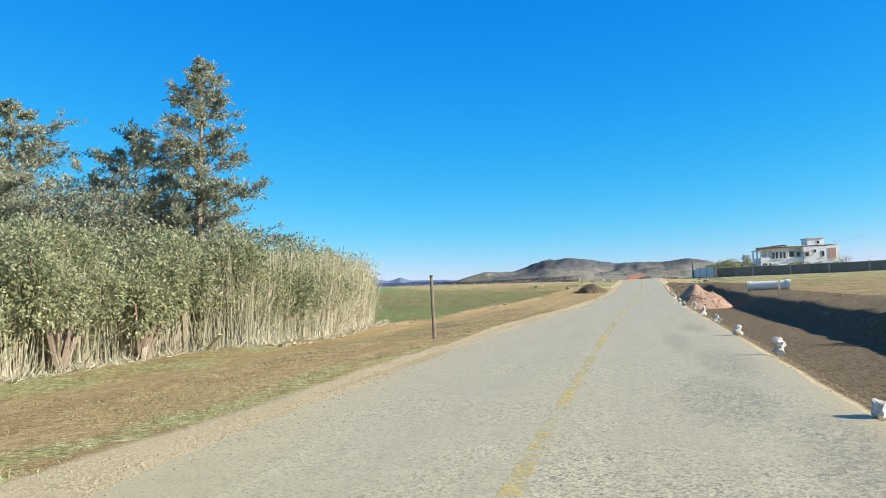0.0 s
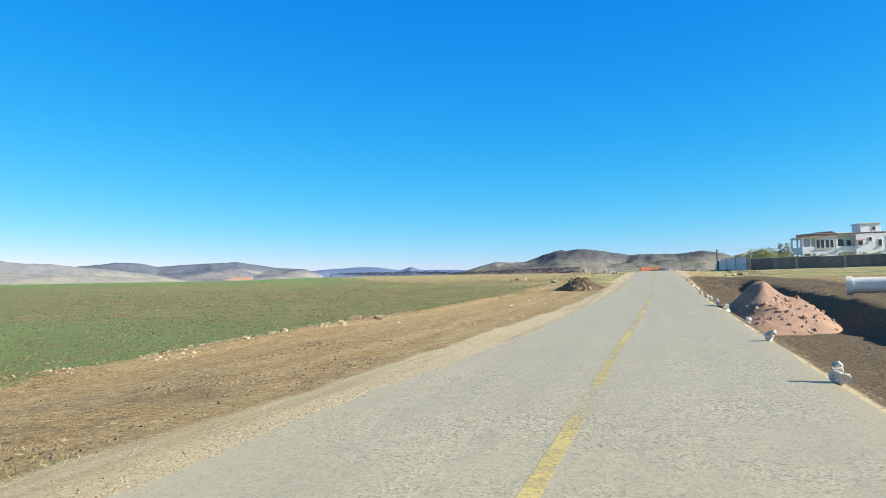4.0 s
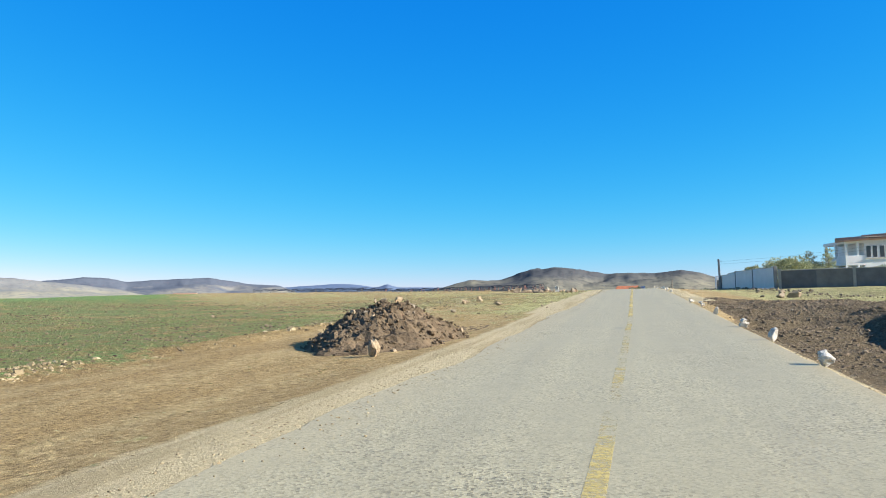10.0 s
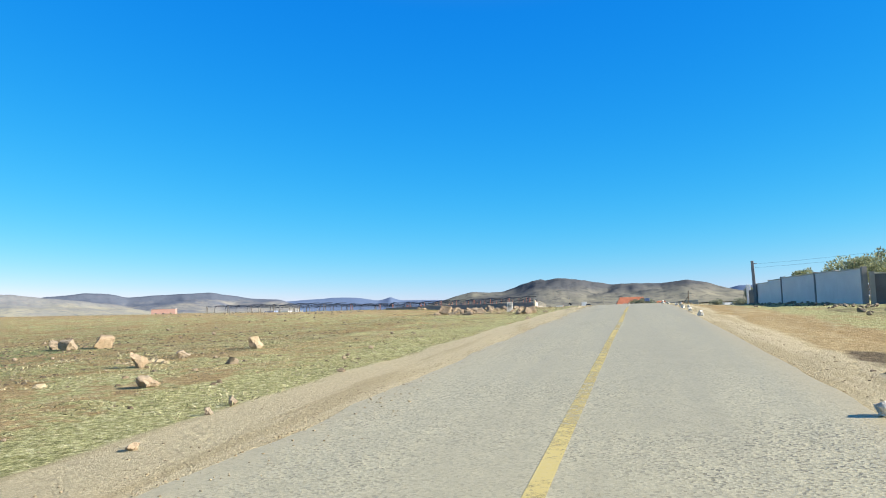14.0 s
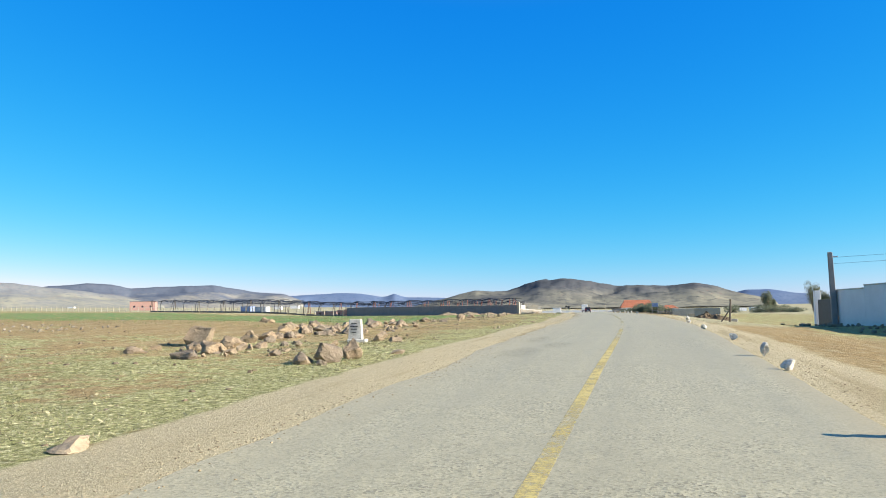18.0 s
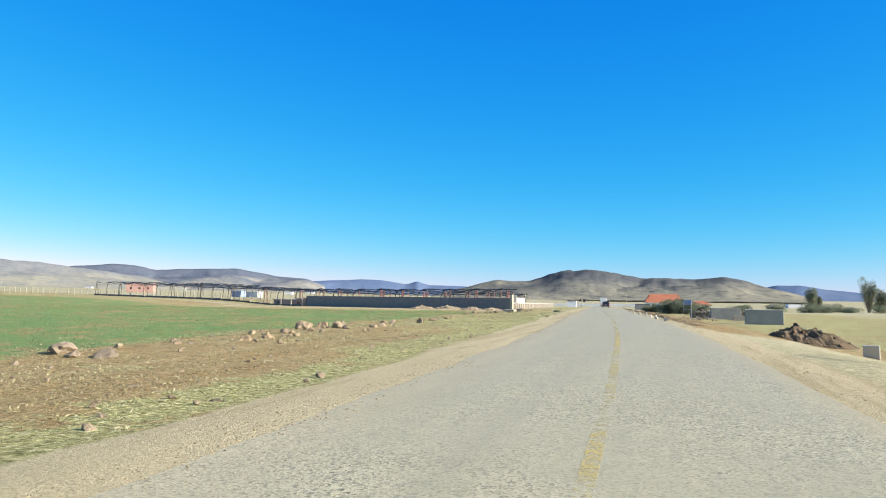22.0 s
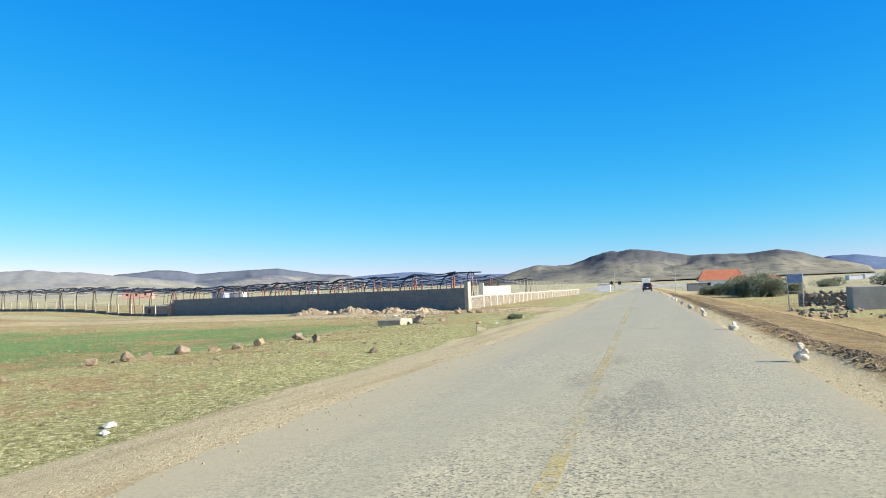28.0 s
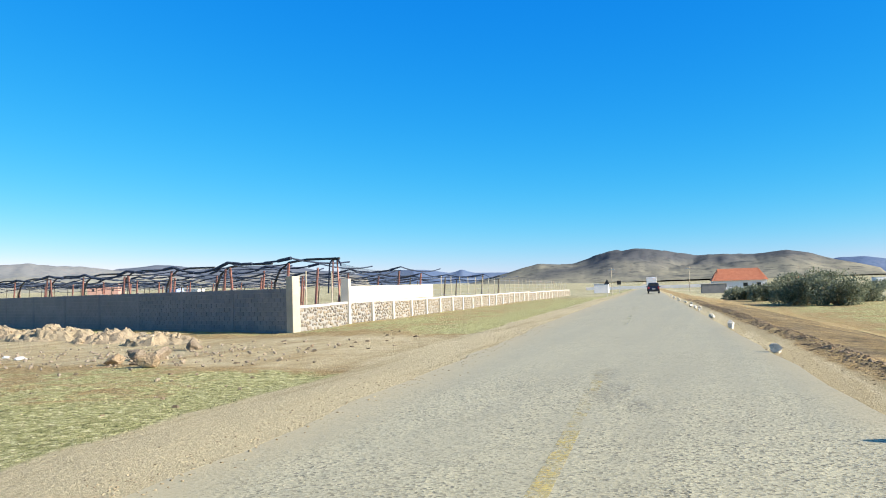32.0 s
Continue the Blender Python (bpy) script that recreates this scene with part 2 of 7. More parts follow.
cropc = ramp(n, l, mathn(n, l, "ADD", mathn(n, l, "MULTIPLY", mid, 0.3), mathn(n, l, "ADD", mathn(n, l, "MULTIPLY", patch, 0.3), mathn(n, l, "MULTIPLY", noise_tex(n, l, co, 0.045, 4, 0.6), 0.4))),
             [(0.36, (0.27, 0.205, 0.09)), (0.43, (0.20, 0.22, 0.08)), (0.50, (0.14, 0.265, 0.085)), (0.62, (0.18, 0.285, 0.10))])
# tilled clods between the young plants
till = mathn(n, l, "MULTIPLY", attr(n, "till"), ramp(n, l, noise_tex(n, l, co, 5.5, 7, 0.8, 0.4), [(0.45, (0, 0, 0)), (0.53, (1, 1, 1))]))
cropc = mixc(n, l, mathn(n, l, "MULTIPLY", till, 0.8), cropc, ramp(n, l, speck, [(0.35, (0.12, 0.09, 0.045)), (0.6, (0.34, 0.265, 0.14))]))
cropc = mixc(n, l, ramp(n, l, fine, [(0.46, (0, 0, 0)), (0.7, (0.55, 0.55, 0.55))]), cropc, (0.27, 0.225, 0.10))
darkc = ramp(n, l, fine, [(0.35, (0.08, 0.062, 0.038)), (0.65, (0.22, 0.168, 0.102))])
gravc = ramp(n, l, grit, [(0.3, (0.46, 0.37, 0.21)), (0.5, (0.55, 0.455, 0.275)), (0.7, (0.66, 0.56, 0.36))])
gravc = mixc(n, l, ramp(n, l, ruts, [(0.40, (0.6, 0.6, 0.6)), (0.5, (0, 0, 0))]), gravc, (0.40, 0.31, 0.17))
palec = ramp(n, l, mathn(n, l, "ADD", mathn(n, l, "MULTIPLY", mid, 0.4), mathn(n, l, "MULTIPLY", noise_tex(n, l, co, 0.03, 5, 0.65), 0.6)), [(0.38, (0.33, 0.295, 0.165)), (0.62, (0.52, 0.46, 0.285))])


def zone(name, spread=0.8):
    v = mathn(n, l, "ADD", attr(n, name), mathn(n, l, "MULTIPLY", mathn(n, l, "SUBTRACT", mid, 0.5), spread))
    v = mathn(n, l, "ADD", v, mathn(n, l, "MULTIPLY", mathn(n, l, "SUBTRACT", patch, 0.5), spread))
    return ramp(n, l, v, [(0.38, (0, 0, 0)), (0.62, (1, 1, 1))])


col = mixc(n, l, zone("grass", 1.5), earth, grassc)
col = mixc(n, l, zone("crop", 1.1), col, cropc)
col = mixc(n, l, zone("pale", 0.5), col, palec)
col = mixc(n, l, zone("dark", 0.5), col, darkc)
crumbs = ramp(n, l, speck, [(0.39, (0.34, 0.32, 0.29)), (0.46, (0.95, 0.95, 0.95)), (0.54, (1.1, 1.1, 1.1)), (0.62, (1.75, 1.72, 1.65))])
crisp = ramp(n, l, mathn(n, l, "ADD", mathn(n, l, "MULTIPLY", ruts, 0.5), mathn(n, l, "MULTIPLY", patch, 0.5)), [(0.4, (0.9, 0.9, 0.9)), (0.6, (0.25, 0.25, 0.25))])
col = mixc(n, l, crisp, col, mixc(n, l, 1.0, col, crumbs, "MULTIPLY"))
lumps = noise_tex(n, l, co, 6.5, 6, 0.8, 0.5)
col = mixc(n, l, 0.8, col, mixc(n, l, 1.0, col, ramp(n, l, lumps, [(0.36, (0.45, 0.43, 0.4)), (0.46, (0.92, 0.92, 0.91)), (0.54, (1.08, 1.08, 1.08)), (0.65, (1.5, 1.48, 1.44))]), "MULTIPLY"))
gravc = mixc(n, l, 0.3, gravc, mixc(n, l, 1.0, gravc, crumbs, "MULTIPLY"))
col = mixc(n, l, zone("grit", 0.4), col, gravc)
col = mixc(n, l, 1.0, col, (0.97, 0.99, 1.0), "MULTIPLY")
l.new(col, b.inputs["Base Color"])
hgt = mathn(n, l, "ADD", fine, mathn(n, l, "ADD", mathn(n, l, "MULTIPLY", grit, 0.1), mathn(n, l, "ADD", mathn(n, l, "MULTIPLY", speck, 0.35), mathn(n, l, "ADD", mathn(n, l, "MULTIPLY", lumps, 0.7), mathn(n, l, "MULTIPLY", till, 0.9)))))
bump(n, l, b, hgt, 0.8, 0.07)

# asphalt, dusty and worn, with cracks and bare chippings in patches
M_ROAD, n, l, b = mat("asphalt", 0.55, 0, 0.5)
co = coords(n, l)
chip = n.new("ShaderNodeTexVoronoi")
chip.inputs["Scale"].default_value = 42
l.new(co, chip.inputs["Vector"])
big = noise_tex(n, l, co, 0.4, 5, 0.6)
mid = noise_tex(n, l, co, 3.0, 6, 0.7)
grain = noise_tex(n, l, co, 130, 3, 0.7)
along = n.new("ShaderNodeMapping")
along.inputs["Scale"].default_value = (1.6, 0.05, 1)
l.new(co, along.inputs["Vector"])
tracks = noise_tex(n, l, along.outputs[0], 1.0, 4, 0.6)
base = ramp(n, l, big, [(0.3, (0.372, 0.335, 0.208)), (0.7, (0.427, 0.389, 0.245))])
base = mixc(n, l, 0.4, base, ramp(n, l, tracks, [(0.3, (0.325, 0.296, 0.19)), (0.7, (0.465, 0.424, 0.262))]))
base = mixc(n, l, 0.25, base, ramp(n, l, mid, [(0.3, (0.295, 0.272, 0.17)), (0.7, (0.47, 0.436, 0.272))]))
base = mixc(n, l, 0.5, base, mixc(n, l, 1.0, base, ramp(n, l, grain, [(0.3, (0.75, 0.75, 0.75)), (0.7, (1.25, 1.25, 1.25))]), "MULTIPLY"))
bare = ramp(n, l, mathn(n, l, "ADD", mathn(n, l, "MULTIPLY", noise_tex(n, l, co, 0.3, 4, 0.6), 0.7), mathn(n, l, "MULTIPLY", tracks, 0.3)), [(0.44, (0.3, 0.3, 0.3)), (0.6, (0.95, 0.95, 0.95))])
chips = ramp(n, l, chip.outputs["Color"], [(0.12, (0.24, 0.23, 0.21)), (0.33, (0.85, 0.85, 0.84)), (0.85, (1.5, 1.49, 1.47))])
base = mixc(n, l, mathn(n, l, "MULTIPLY", bare, 0.95), base, mixc(n, l, 1.0, base, chips, "MULTIPLY"))
edgev = n.new("ShaderNodeTexVoronoi")
edgev.feature = "DISTANCE_TO_EDGE"
edgev.inputs["Scale"].default_value = 2.3
dist_co = n.new("ShaderNodeMix")
dist_co.data_type = "VECTOR"
dist_co.inputs[0].default_value = 0.25
nz = n.new("ShaderNodeTexNoise")
nz.inputs["Scale"].default_value = 2.5
nz.inputs["Detail"].default_value = 5
l.new(co, nz.inputs["Vector"])
l.new(co, dist_co.inputs[4])
l.new(nz.outputs["Color"], dist_co.inputs[5])
l.new(dist_co.outputs[1], edgev.inputs["Vector"])
crack = ramp(n, l, edgev.outputs["Distance"], [(0.0, (1, 1, 1)), (0.018, (0, 0, 0))])
worn = ramp(n, l, noise_tex(n, l, co, 0.16, 3), [(0.62, (0, 0, 0)), (0.72, (1, 1, 1))])
crackf = mathn(n, l, "MULTIPLY", crack, worn)
base = mixc(n, l, mathn(n, l, "MULTIPLY", crackf, 0.4), base, (0.15, 0.13, 0.09))
# small scabs where the surface has broken away
scab = ramp(n, l, noise_tex(n, l, co, 7.0, 4, 0.6, 0.6), [(0.66, (0, 0, 0)), (0.70, (1, 1, 1))])
scab = mathn(n, l, "MULTIPLY", scab, ramp(n, l, noise_tex(n, l, co, 0.23, 2), [(0.53, (0, 0, 0)), (0.6, (1, 1, 1))]))
base = mixc(n, l, mathn(n, l, "MULTIPLY", scab, 0.6), base, (0.17, 0.145, 0.10))
# broken-up patches: a net of wider cracks and loose dark crumbs
torn = n.new("ShaderNodeTexVoronoi")
torn.feature = "DISTANCE_TO_EDGE"
torn.inputs["Scale"].default_value = 5.5
l.new(dist_co.outputs[1], torn.inputs["Vector"])
gap = ramp(n, l, torn.outputs["Distance"], [(0.0, (1, 1, 1)), (0.05, (0.5, 0.5, 0.5)), (0.1, (0, 0, 0))])
crumb = ramp(n, l, noise_tex(n, l, co, 17.0, 5, 0.75, 0.8), [(0.5, (0, 0, 0)), (0.56, (1, 1, 1))])
tear = ramp(n, l, mathn(n, l, "ADD", attr(n, "broken"), mathn(n, l, "MULTIPLY", mathn(n, l, "SUBTRACT", mid, 0.5), 1.3)), [(0.3, (0, 0, 0)), (0.55, (1, 1, 1))])
tear = mathn(n, l, "MULTIPLY", tear, mathn(n, l, "MAXIMUM", mathn(n, l, "MULTIPLY", gap, 0.3), crumb))
base = mixc(n, l, mathn(n, l, "MULTIPLY", tear, 0.6), base, (0.15, 0.13, 0.09))
spill = mathn(n, l, "MULTIPLY", attr(n, "oily"), ramp(n, l, mid, [(0.3, (0.4, 0.4, 0.4)), (0.6, (1, 1, 1))]))
base = mixc(n, l, spill, base, (0.15, 0.14, 0.12))
dust = mathn(n, l, "MULTIPLY", attr(n, "dust"), mathn(n, l, "ADD", 0.35, mid))
base = mixc(n, l, dust, base, (0.47, 0.395, 0.22))
base = mixc(n, l, 1.0, base, (1.035, 1.015, 1.005), "MULTIPLY")
l.new(base, b.inputs["Base Color"])
hh = mathn(n, l, "ADD", mathn(n, l, "MULTIPLY", chip.outputs["Distance"], bare), mathn(n, l, "MULTIPLY", grain, 0.5))
hh = mathn(n, l, "SUBTRACT", hh, mathn(n, l, "MULTIPLY", mathn(n, l, "ADD", mathn(n, l, "ADD", crackf, scab), mathn(n, l, "MULTIPLY", tear, 1.5)), 2.0))
bump(n, l, b, hh, 0.35, 0.008)

# worn yellow paint, the asphalt showing through
M_YELLOW, n, l, b = mat("yellow_paint", 0.75, 0, 0.3)
co = coords(n, l)
w1 = noise_tex(n, l, co, 22, 5, 0.7)
w2 = noise_tex(n, l, co, 0.22, 3, 0.5)
wear = mathn(n, l, "ADD", mathn(n, l, "MULTIPLY", w1, 0.8), mathn(n, l, "MULTIPLY", attr(n, "worn"), 0.75))
wear = mathn(n, l, "ADD", wear, mathn(n, l, "MULTIPLY", mathn(n, l, "SUBTRACT", w2, 0.5), 0.9))
wear = mathn(n, l, "ADD", wear, mathn(n, l, "MULTIPLY", mathn(n, l, "SUBTRACT", noise_tex(n, l, co, 4.0, 4, 0.65), 0.5), 0.55))
keep = ramp(n, l, wear, [(0.52, (0.92, 0.92, 0.92)), (0.78, (0, 0, 0))])
asph = ramp(n, l, w1, [(0.3, (0.34, 0.315, 0.26)), (0.7, (0.55, 0.50, 0.41))])
l.new(mixc(n, l, mathn(n, l, "MULTIPLY", w1, 0.5), (0.66, 0.52, 0.14), asph), b.inputs["Base Color"])
l.new(keep, b.inputs["Alpha"])
bump(n, l, b, w1, 0.3, 0.01)


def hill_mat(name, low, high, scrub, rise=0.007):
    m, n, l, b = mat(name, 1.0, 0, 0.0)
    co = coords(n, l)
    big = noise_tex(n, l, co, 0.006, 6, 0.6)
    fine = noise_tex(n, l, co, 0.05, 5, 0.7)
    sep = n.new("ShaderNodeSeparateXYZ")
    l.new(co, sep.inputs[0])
    # pale lower slopes are painted haze; rock and scrub darken towards the top
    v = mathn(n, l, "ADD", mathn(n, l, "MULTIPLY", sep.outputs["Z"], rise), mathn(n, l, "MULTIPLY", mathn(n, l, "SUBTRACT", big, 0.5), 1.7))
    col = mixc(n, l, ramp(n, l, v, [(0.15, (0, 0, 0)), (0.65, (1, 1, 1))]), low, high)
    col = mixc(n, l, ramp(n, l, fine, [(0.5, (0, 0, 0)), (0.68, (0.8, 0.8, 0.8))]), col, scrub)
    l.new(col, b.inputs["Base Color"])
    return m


# haze of distance is painted into the colours of all these hills
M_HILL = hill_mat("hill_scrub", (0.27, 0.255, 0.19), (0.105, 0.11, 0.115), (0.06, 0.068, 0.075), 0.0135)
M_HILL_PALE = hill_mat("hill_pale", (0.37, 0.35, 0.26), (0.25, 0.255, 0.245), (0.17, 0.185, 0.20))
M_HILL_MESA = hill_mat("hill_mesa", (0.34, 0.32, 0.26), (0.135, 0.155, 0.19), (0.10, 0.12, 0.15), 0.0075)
# a flat blue painted for haze over the farthest ranges
M_HILL_HAZE = hill_mat("hill_blue_haze", (0.16, 0.21, 0.30), (0.12, 0.17, 0.27), (0.09, 0.14, 0.23))


# ---- mesh helpers ----
def mesh_of(name, verts, faces, material=None, smooth=False):
    me = bpy.data.meshes.new(name)
    me.from_pydata([tuple(v) for v in verts], [], [tuple(f) for f in faces])
    if material:
        me.materials.append(material)
    if smooth:
        me.polygons.foreach_set("use_smooth", [True] * len(me.polygons))
    return me


def part(name, bm, material, parent=None, label="", smooth=False):
    """Links a bmesh as one mesh object, under a thing where one is given."""
    me = bpy.data.meshes.new(name)
    bm.to_mesh(me)
    bm.free()
    if material:
        me.materials.append(material)
    if smooth:
        me.polygons.foreach_set("use_smooth", [True] * len(me.polygons))
    ob = new(name, me)
    if parent:
        ob.parent = parent
    if label:
        ob["label"] = label
    return ob


def thing(name, label, category, m=None, group="", kind=""):
    ob = new(name)
    ob.empty_display_size = 0.2
    if m is not None:
        ob.matrix_basis = m
    return tagged(ob, label, category, group, kind)


def add_box(bm, c, s, rz=0.0, bev=0.0, rx=0.0, ry=0.0):
    """A box round centre c with sizes s, edges taken off by bev."""
    r = bmesh.ops.create_cube(bm, size=1.0)
    vs = r["verts"]
    bmesh.ops.scale(bm, vec=s, verts=vs)
    if bev:
        es = list({e for v in vs for e in v.link_edges})
        g = bmesh.ops.bevel(bm, geom=es, offset=bev, segments=1, affect="EDGES", profile=0.5)
        vs = list({v for f in g["faces"] for v in f.verts} | {v for v in vs if v.is_valid})
    bmesh.ops.transform(bm, matrix=pose(*c, rx, ry, rz), verts=vs)
    return vs


def add_tube(bm, a, b_, r0, r1=None, seg=8):
    """A tapered round bar from a to b_."""
    a, b_ = Vector(a), Vector(b_)
    d = b_ - a
    m = Matrix.Translation((a + b_) / 2) @ d.to_track_quat("Z", "Y").to_matrix().to_4x4()
    bmesh.ops.create_cone(bm, cap_ends=True, segments=seg, radius1=r0, radius2=r0 if r1 is None else r1, depth=d.length, matrix=m)


def box_part(name, material, parent, c, s, rz=0.0, bev=0.01, label=""):
    bm = bmesh.new()
    add_box(bm, c, s, rz, bev)
    return part(name, bm, material, parent, label)


def tube_part(name, material, parent, a, b_, r0, r1=None, seg=8, label=""):
    bm = bmesh.new()
    add_tube(bm, a, b_, r0, r1, seg)
    return part(name, bm, material, parent, label, smooth=False)


# ---- ground: one sheet to the horizon ----
near = np.arange(-18, 16.01, 0.35)
grow = np.cumsum(0.5 * 1.17 ** np.arange(44))
dcols = np.concatenate([(-18 - grow)[::-1], near, 16 + grow])
dcols = dcols[np.abs(dcols) < 4700]
yrows = np.concatenate([[-900, -500, -300, -180, -110], np.arange(-70, 330, 0.6), np.arange(330, 520, 3.0), 520 + np.cumsum(4 * 1.12 ** np.arange(42))])
yrows = yrows[yrows < 4800]
Y, Dd = np.meshgrid(yrows, dcols, indexing="ij")
X = road_x(Y) + Dd
Z = ground(X, Y)
Z = np.where(np.abs(Dd) < 2.45, road_z(Y) - 0.12, Z)
R, C = X.shape
idx = np.arange(R * C).reshape(R, C)
quads = np.stack([idx[:-1, :-1], idx[:-1, 1:], idx[1:, 1:], idx[1:, :-1]], -1).reshape(-1, 4)
gme = bpy.data.meshes.new("ground")
gme.from_pydata(np.stack([X, Y, Z], -1).reshape(-1, 3).tolist(), [], quads.tolist())
gme.materials.append(M_GROUND)
gme.polygons.foreach_set("use_smooth", [True] * len(gme.polygons))


def put_attr(me, name, values):
    a = me.attributes.new(name, "FLOAT", "POINT")
    a.data.foreach_set("value", np.ascontiguousarray(values, dtype=np.float32).ravel())


wob = (fbm(X, Y, 7, 41) - 0.5) * 2.4
ld = -Dd + wob
crop = step(10.6, 12.4, ld) * step(26, 30, Y) * (1 - step(114 + 1.2 * np.clip(ld - 14, 0, 400), 126 + 1.3 * np.clip(ld - 14, 0, 400), Y)) * (1 - step(300, 340, ld))
crop = np.maximum(crop, 0.74 * step(12.0, 14.0, ld) * step(184, 192, Y) * (1 - step(276, 284, Y + 0.08 * ld - 0.35 * np.clip(ld - 35, 0, 60))) * (1 - step(90, 130, ld)))
crop = np.maximum(crop, 0.85 * step(14.5, 17, ld) * step(110, 116, Y) * (1 - step(136, 146, Y)) * (1 - step(100, 140, ld)))
crop = np.maximum(crop, 0.62 * step(14, 20, Dd) * step(-20, 0, Y) * (1 - step(150, 175, Y)) * (1 - step(80, 120, Dd)))
dirt_road = step(4.6, 5.6, ld) * (1 - step(10, 11, ld)) * (1 - step(110, 124, Y))
grass = 0.62 * step(3.6, 4.6, np.abs(Dd)) * (1 - dirt_road) * (1 - 0.75 * (step(14, 40, Y) * (1 - step(105, 122, Y)) * (Dd < 0)))
grass = np.maximum(grass, 0.75 * step(3.8, 5, -Dd) * step(140, 160, Y) * (1 - step(11, 14, ld)))
grass = np.where(Dd > 0, (0.28 * step(5, 8, Dd) + 0.3 * step(10, 14, Dd)) * (0.5 + 0.5 * step(120, 140, Y)) + 0.35 * step(7, 9, Dd) * step(118, 128, Y) * (1 - step(198, 208, Y)), grass)
_ty = Y + 0.12 * (Dd + 8) + 3 * (fbm(X, Y, 12, 77) - 0.5)
track = step(284.5, 287.5, _ty) * (1 - step(295, 300, _ty)) * step(3.6, 5, -Dd) * (1 - step(60, 80, -Dd))
grass = grass * (1 - track)
grass = np.where((Dd < 0), grass * (1 - 0.6 * step(6.4, 8, ld) * step(172, 182, Y) * (1 - step(206, 216, Y))), grass)
grass = np.where((Dd < 0) & (Y > 112), grass * (0.8 - 0.3 * step(168, 178, Y) + 0.3 * step(208, 226, Y) + 0.6 * np.exp(-((Dd + 5.6) / 1.1) ** 2)), grass)
berm = np.exp(-((Dd - 4.15) / 0.45) ** 2) * step(222, 232, Y) * (1 - step(330, 350, Y))
dark = np.maximum(np.maximum(step(0.25, 0.7, clods(Dd, Y)), 0.52 * berm), 0.8 * step(0.1, 0.5, pit(Dd, Y)))
dark = np.maximum(dark, 0.46 * step(9, 11, Dd) * (1 - step(70, 100, Dd)) * step(-20, 0, Y) * (1 - step(162, 180, Y)))
dark = np.maximum(dark, 0.45 * step(4.7, 5.4, ld) * (1 - step(8.0, 9.0, ld)) * step(18, 26, Y) * (1 - step(44, 56, Y)))
dark = np.maximum(dark, 0.5 * step(3.8, 4.4, Dd) * (1 - step(8.5, 10.5, Dd + 0.4 * wob)) * step(224, 236, Y) * (1 - step(330, 350, Y)))
dark = np.maximum(dark, 0.85 * ((Dd > 2.6) & (Dd < 5)) * (1 - step(104, 116, Y)))
pale = 0.9 * step(320, 360, ld) * (Y > -50) + 0.9 * step(330, 420, Y) * (np.abs(Dd) > 6)
pale = np.maximum(pale, (0.38 + 0.4 * step(186, 196, Y)) * step(3.2, 4.0, Dd) * (1 - step(7.5 + 6 * step(196, 206, Y), 10 + 7 * step(196, 206, Y), Dd + wob)) * step(128, 140, Y) * (1 - step(212, 224, Y)))
pale = np.maximum(pale, 0.5 * step(4.6, 5.0, Dd) * 0.3 * (1 - step(8, 10, Dd + 0.4 * wob)) * step(218, 226, Y) * (1 - step(330, 350, Y)))
pale = np.maximum(pale, 0.8 * step(30, 60, Dd) * step(150, 260, Y))
pale = np.maximum(pale, 0.7 * np.exp(-((Y + 0.12 * Dd - 300) / 6.0) ** 2) * step(20, 40, -Dd))
gritz = 0.85 * (1 - step(3.6, 5.2, np.abs(Dd) + 0.25 * wob)) + 0.55 * track
gritz = np.where((Dd < 0) & (Y < 118), 0.8 * (1 - step(3.9, 4.7, -Dd + 0.2 * wob)), gritz)
gritz = np.where((Dd < 0) & (Y >= 118), np.maximum(gritz, 0.9 * (1 - step(4.5, 5.3, -Dd + 0.2 * wob))), gritz)
gritz = np.where((Dd > 3.25) & (Y < 126), 0, gritz)
gritz = np.where((Dd > 0) & (Y > 222), 0.85 * (1 - step(3.5, 4.1, Dd + 0.1 * wob)), gritz)
till = np.clip(step(10.2, 11.5, ld) * (1 - step(150, 170, Y)) * (Y > 10) * np.clip(0.08 + 0.6 * step(0.42, 0.6, fbm(X * 0.4, Y, 26, 78)) + 0.7 * step(56, 74, Y), 0, 1), 0, 1)
for nm, val in (("crop", (0.78 + 0.22 * (1 - step(52, 64, Y)) * (Dd < 0) - 0.16 * step(58, 76, Y) * (1 - step(150, 170, Y))) * np.clip(crop, 0, 1)), ("till", till), ("grass", grass), ("dark", dark), ("pale", np.clip(pale, 0, 1)), ("grit", gritz)):
    put_attr(gme, nm, val)
tagged(new("ground", gme), "dry brown earth with sparse grass and a green crop field", "ground", kind="structure")

# ---- road ----
ry = np.concatenate([np.arange(-70, 330, 0.25), np.arange(330, 900, 3.0)])
LEFT_EDGE = [(-70, 3.2), (8, 3.2), (16, 3.42), (21, 3.3), (34, 3.14), (50, 2.9), (57, 2.88), (63, 3.1), (72, 3.26), (80, 3.02), (91, 3.25), (98, 3.05), (116, 3.28), (124, 2.95),
             (140, 3.0), (163, 3.02), (168, 3.36), (180, 3.45), (201, 3.25), (208, 3.1), (230, 3.2), (246, 3.36), (254, 3.2), (280, 2.95), (330, 3.1), (900, 3.2)]
lo = -lerp_at(ry, LEFT_EDGE, 1) + (fbm(ry, ry * 0, 2.2, 51, 4) - 0.5) * 0.34
hi = RR + (fbm(ry, ry * 0, 2.6, 61, 4) - 0.5) * 0.16
fr = np.concatenate([[0, 0.012], np.linspace(0.04, 0.96, 40), [0.988, 1.0]])
off = lo[:, None] + (hi - lo)[:, None] * fr
RX = road_x(ry)[:, None] + off
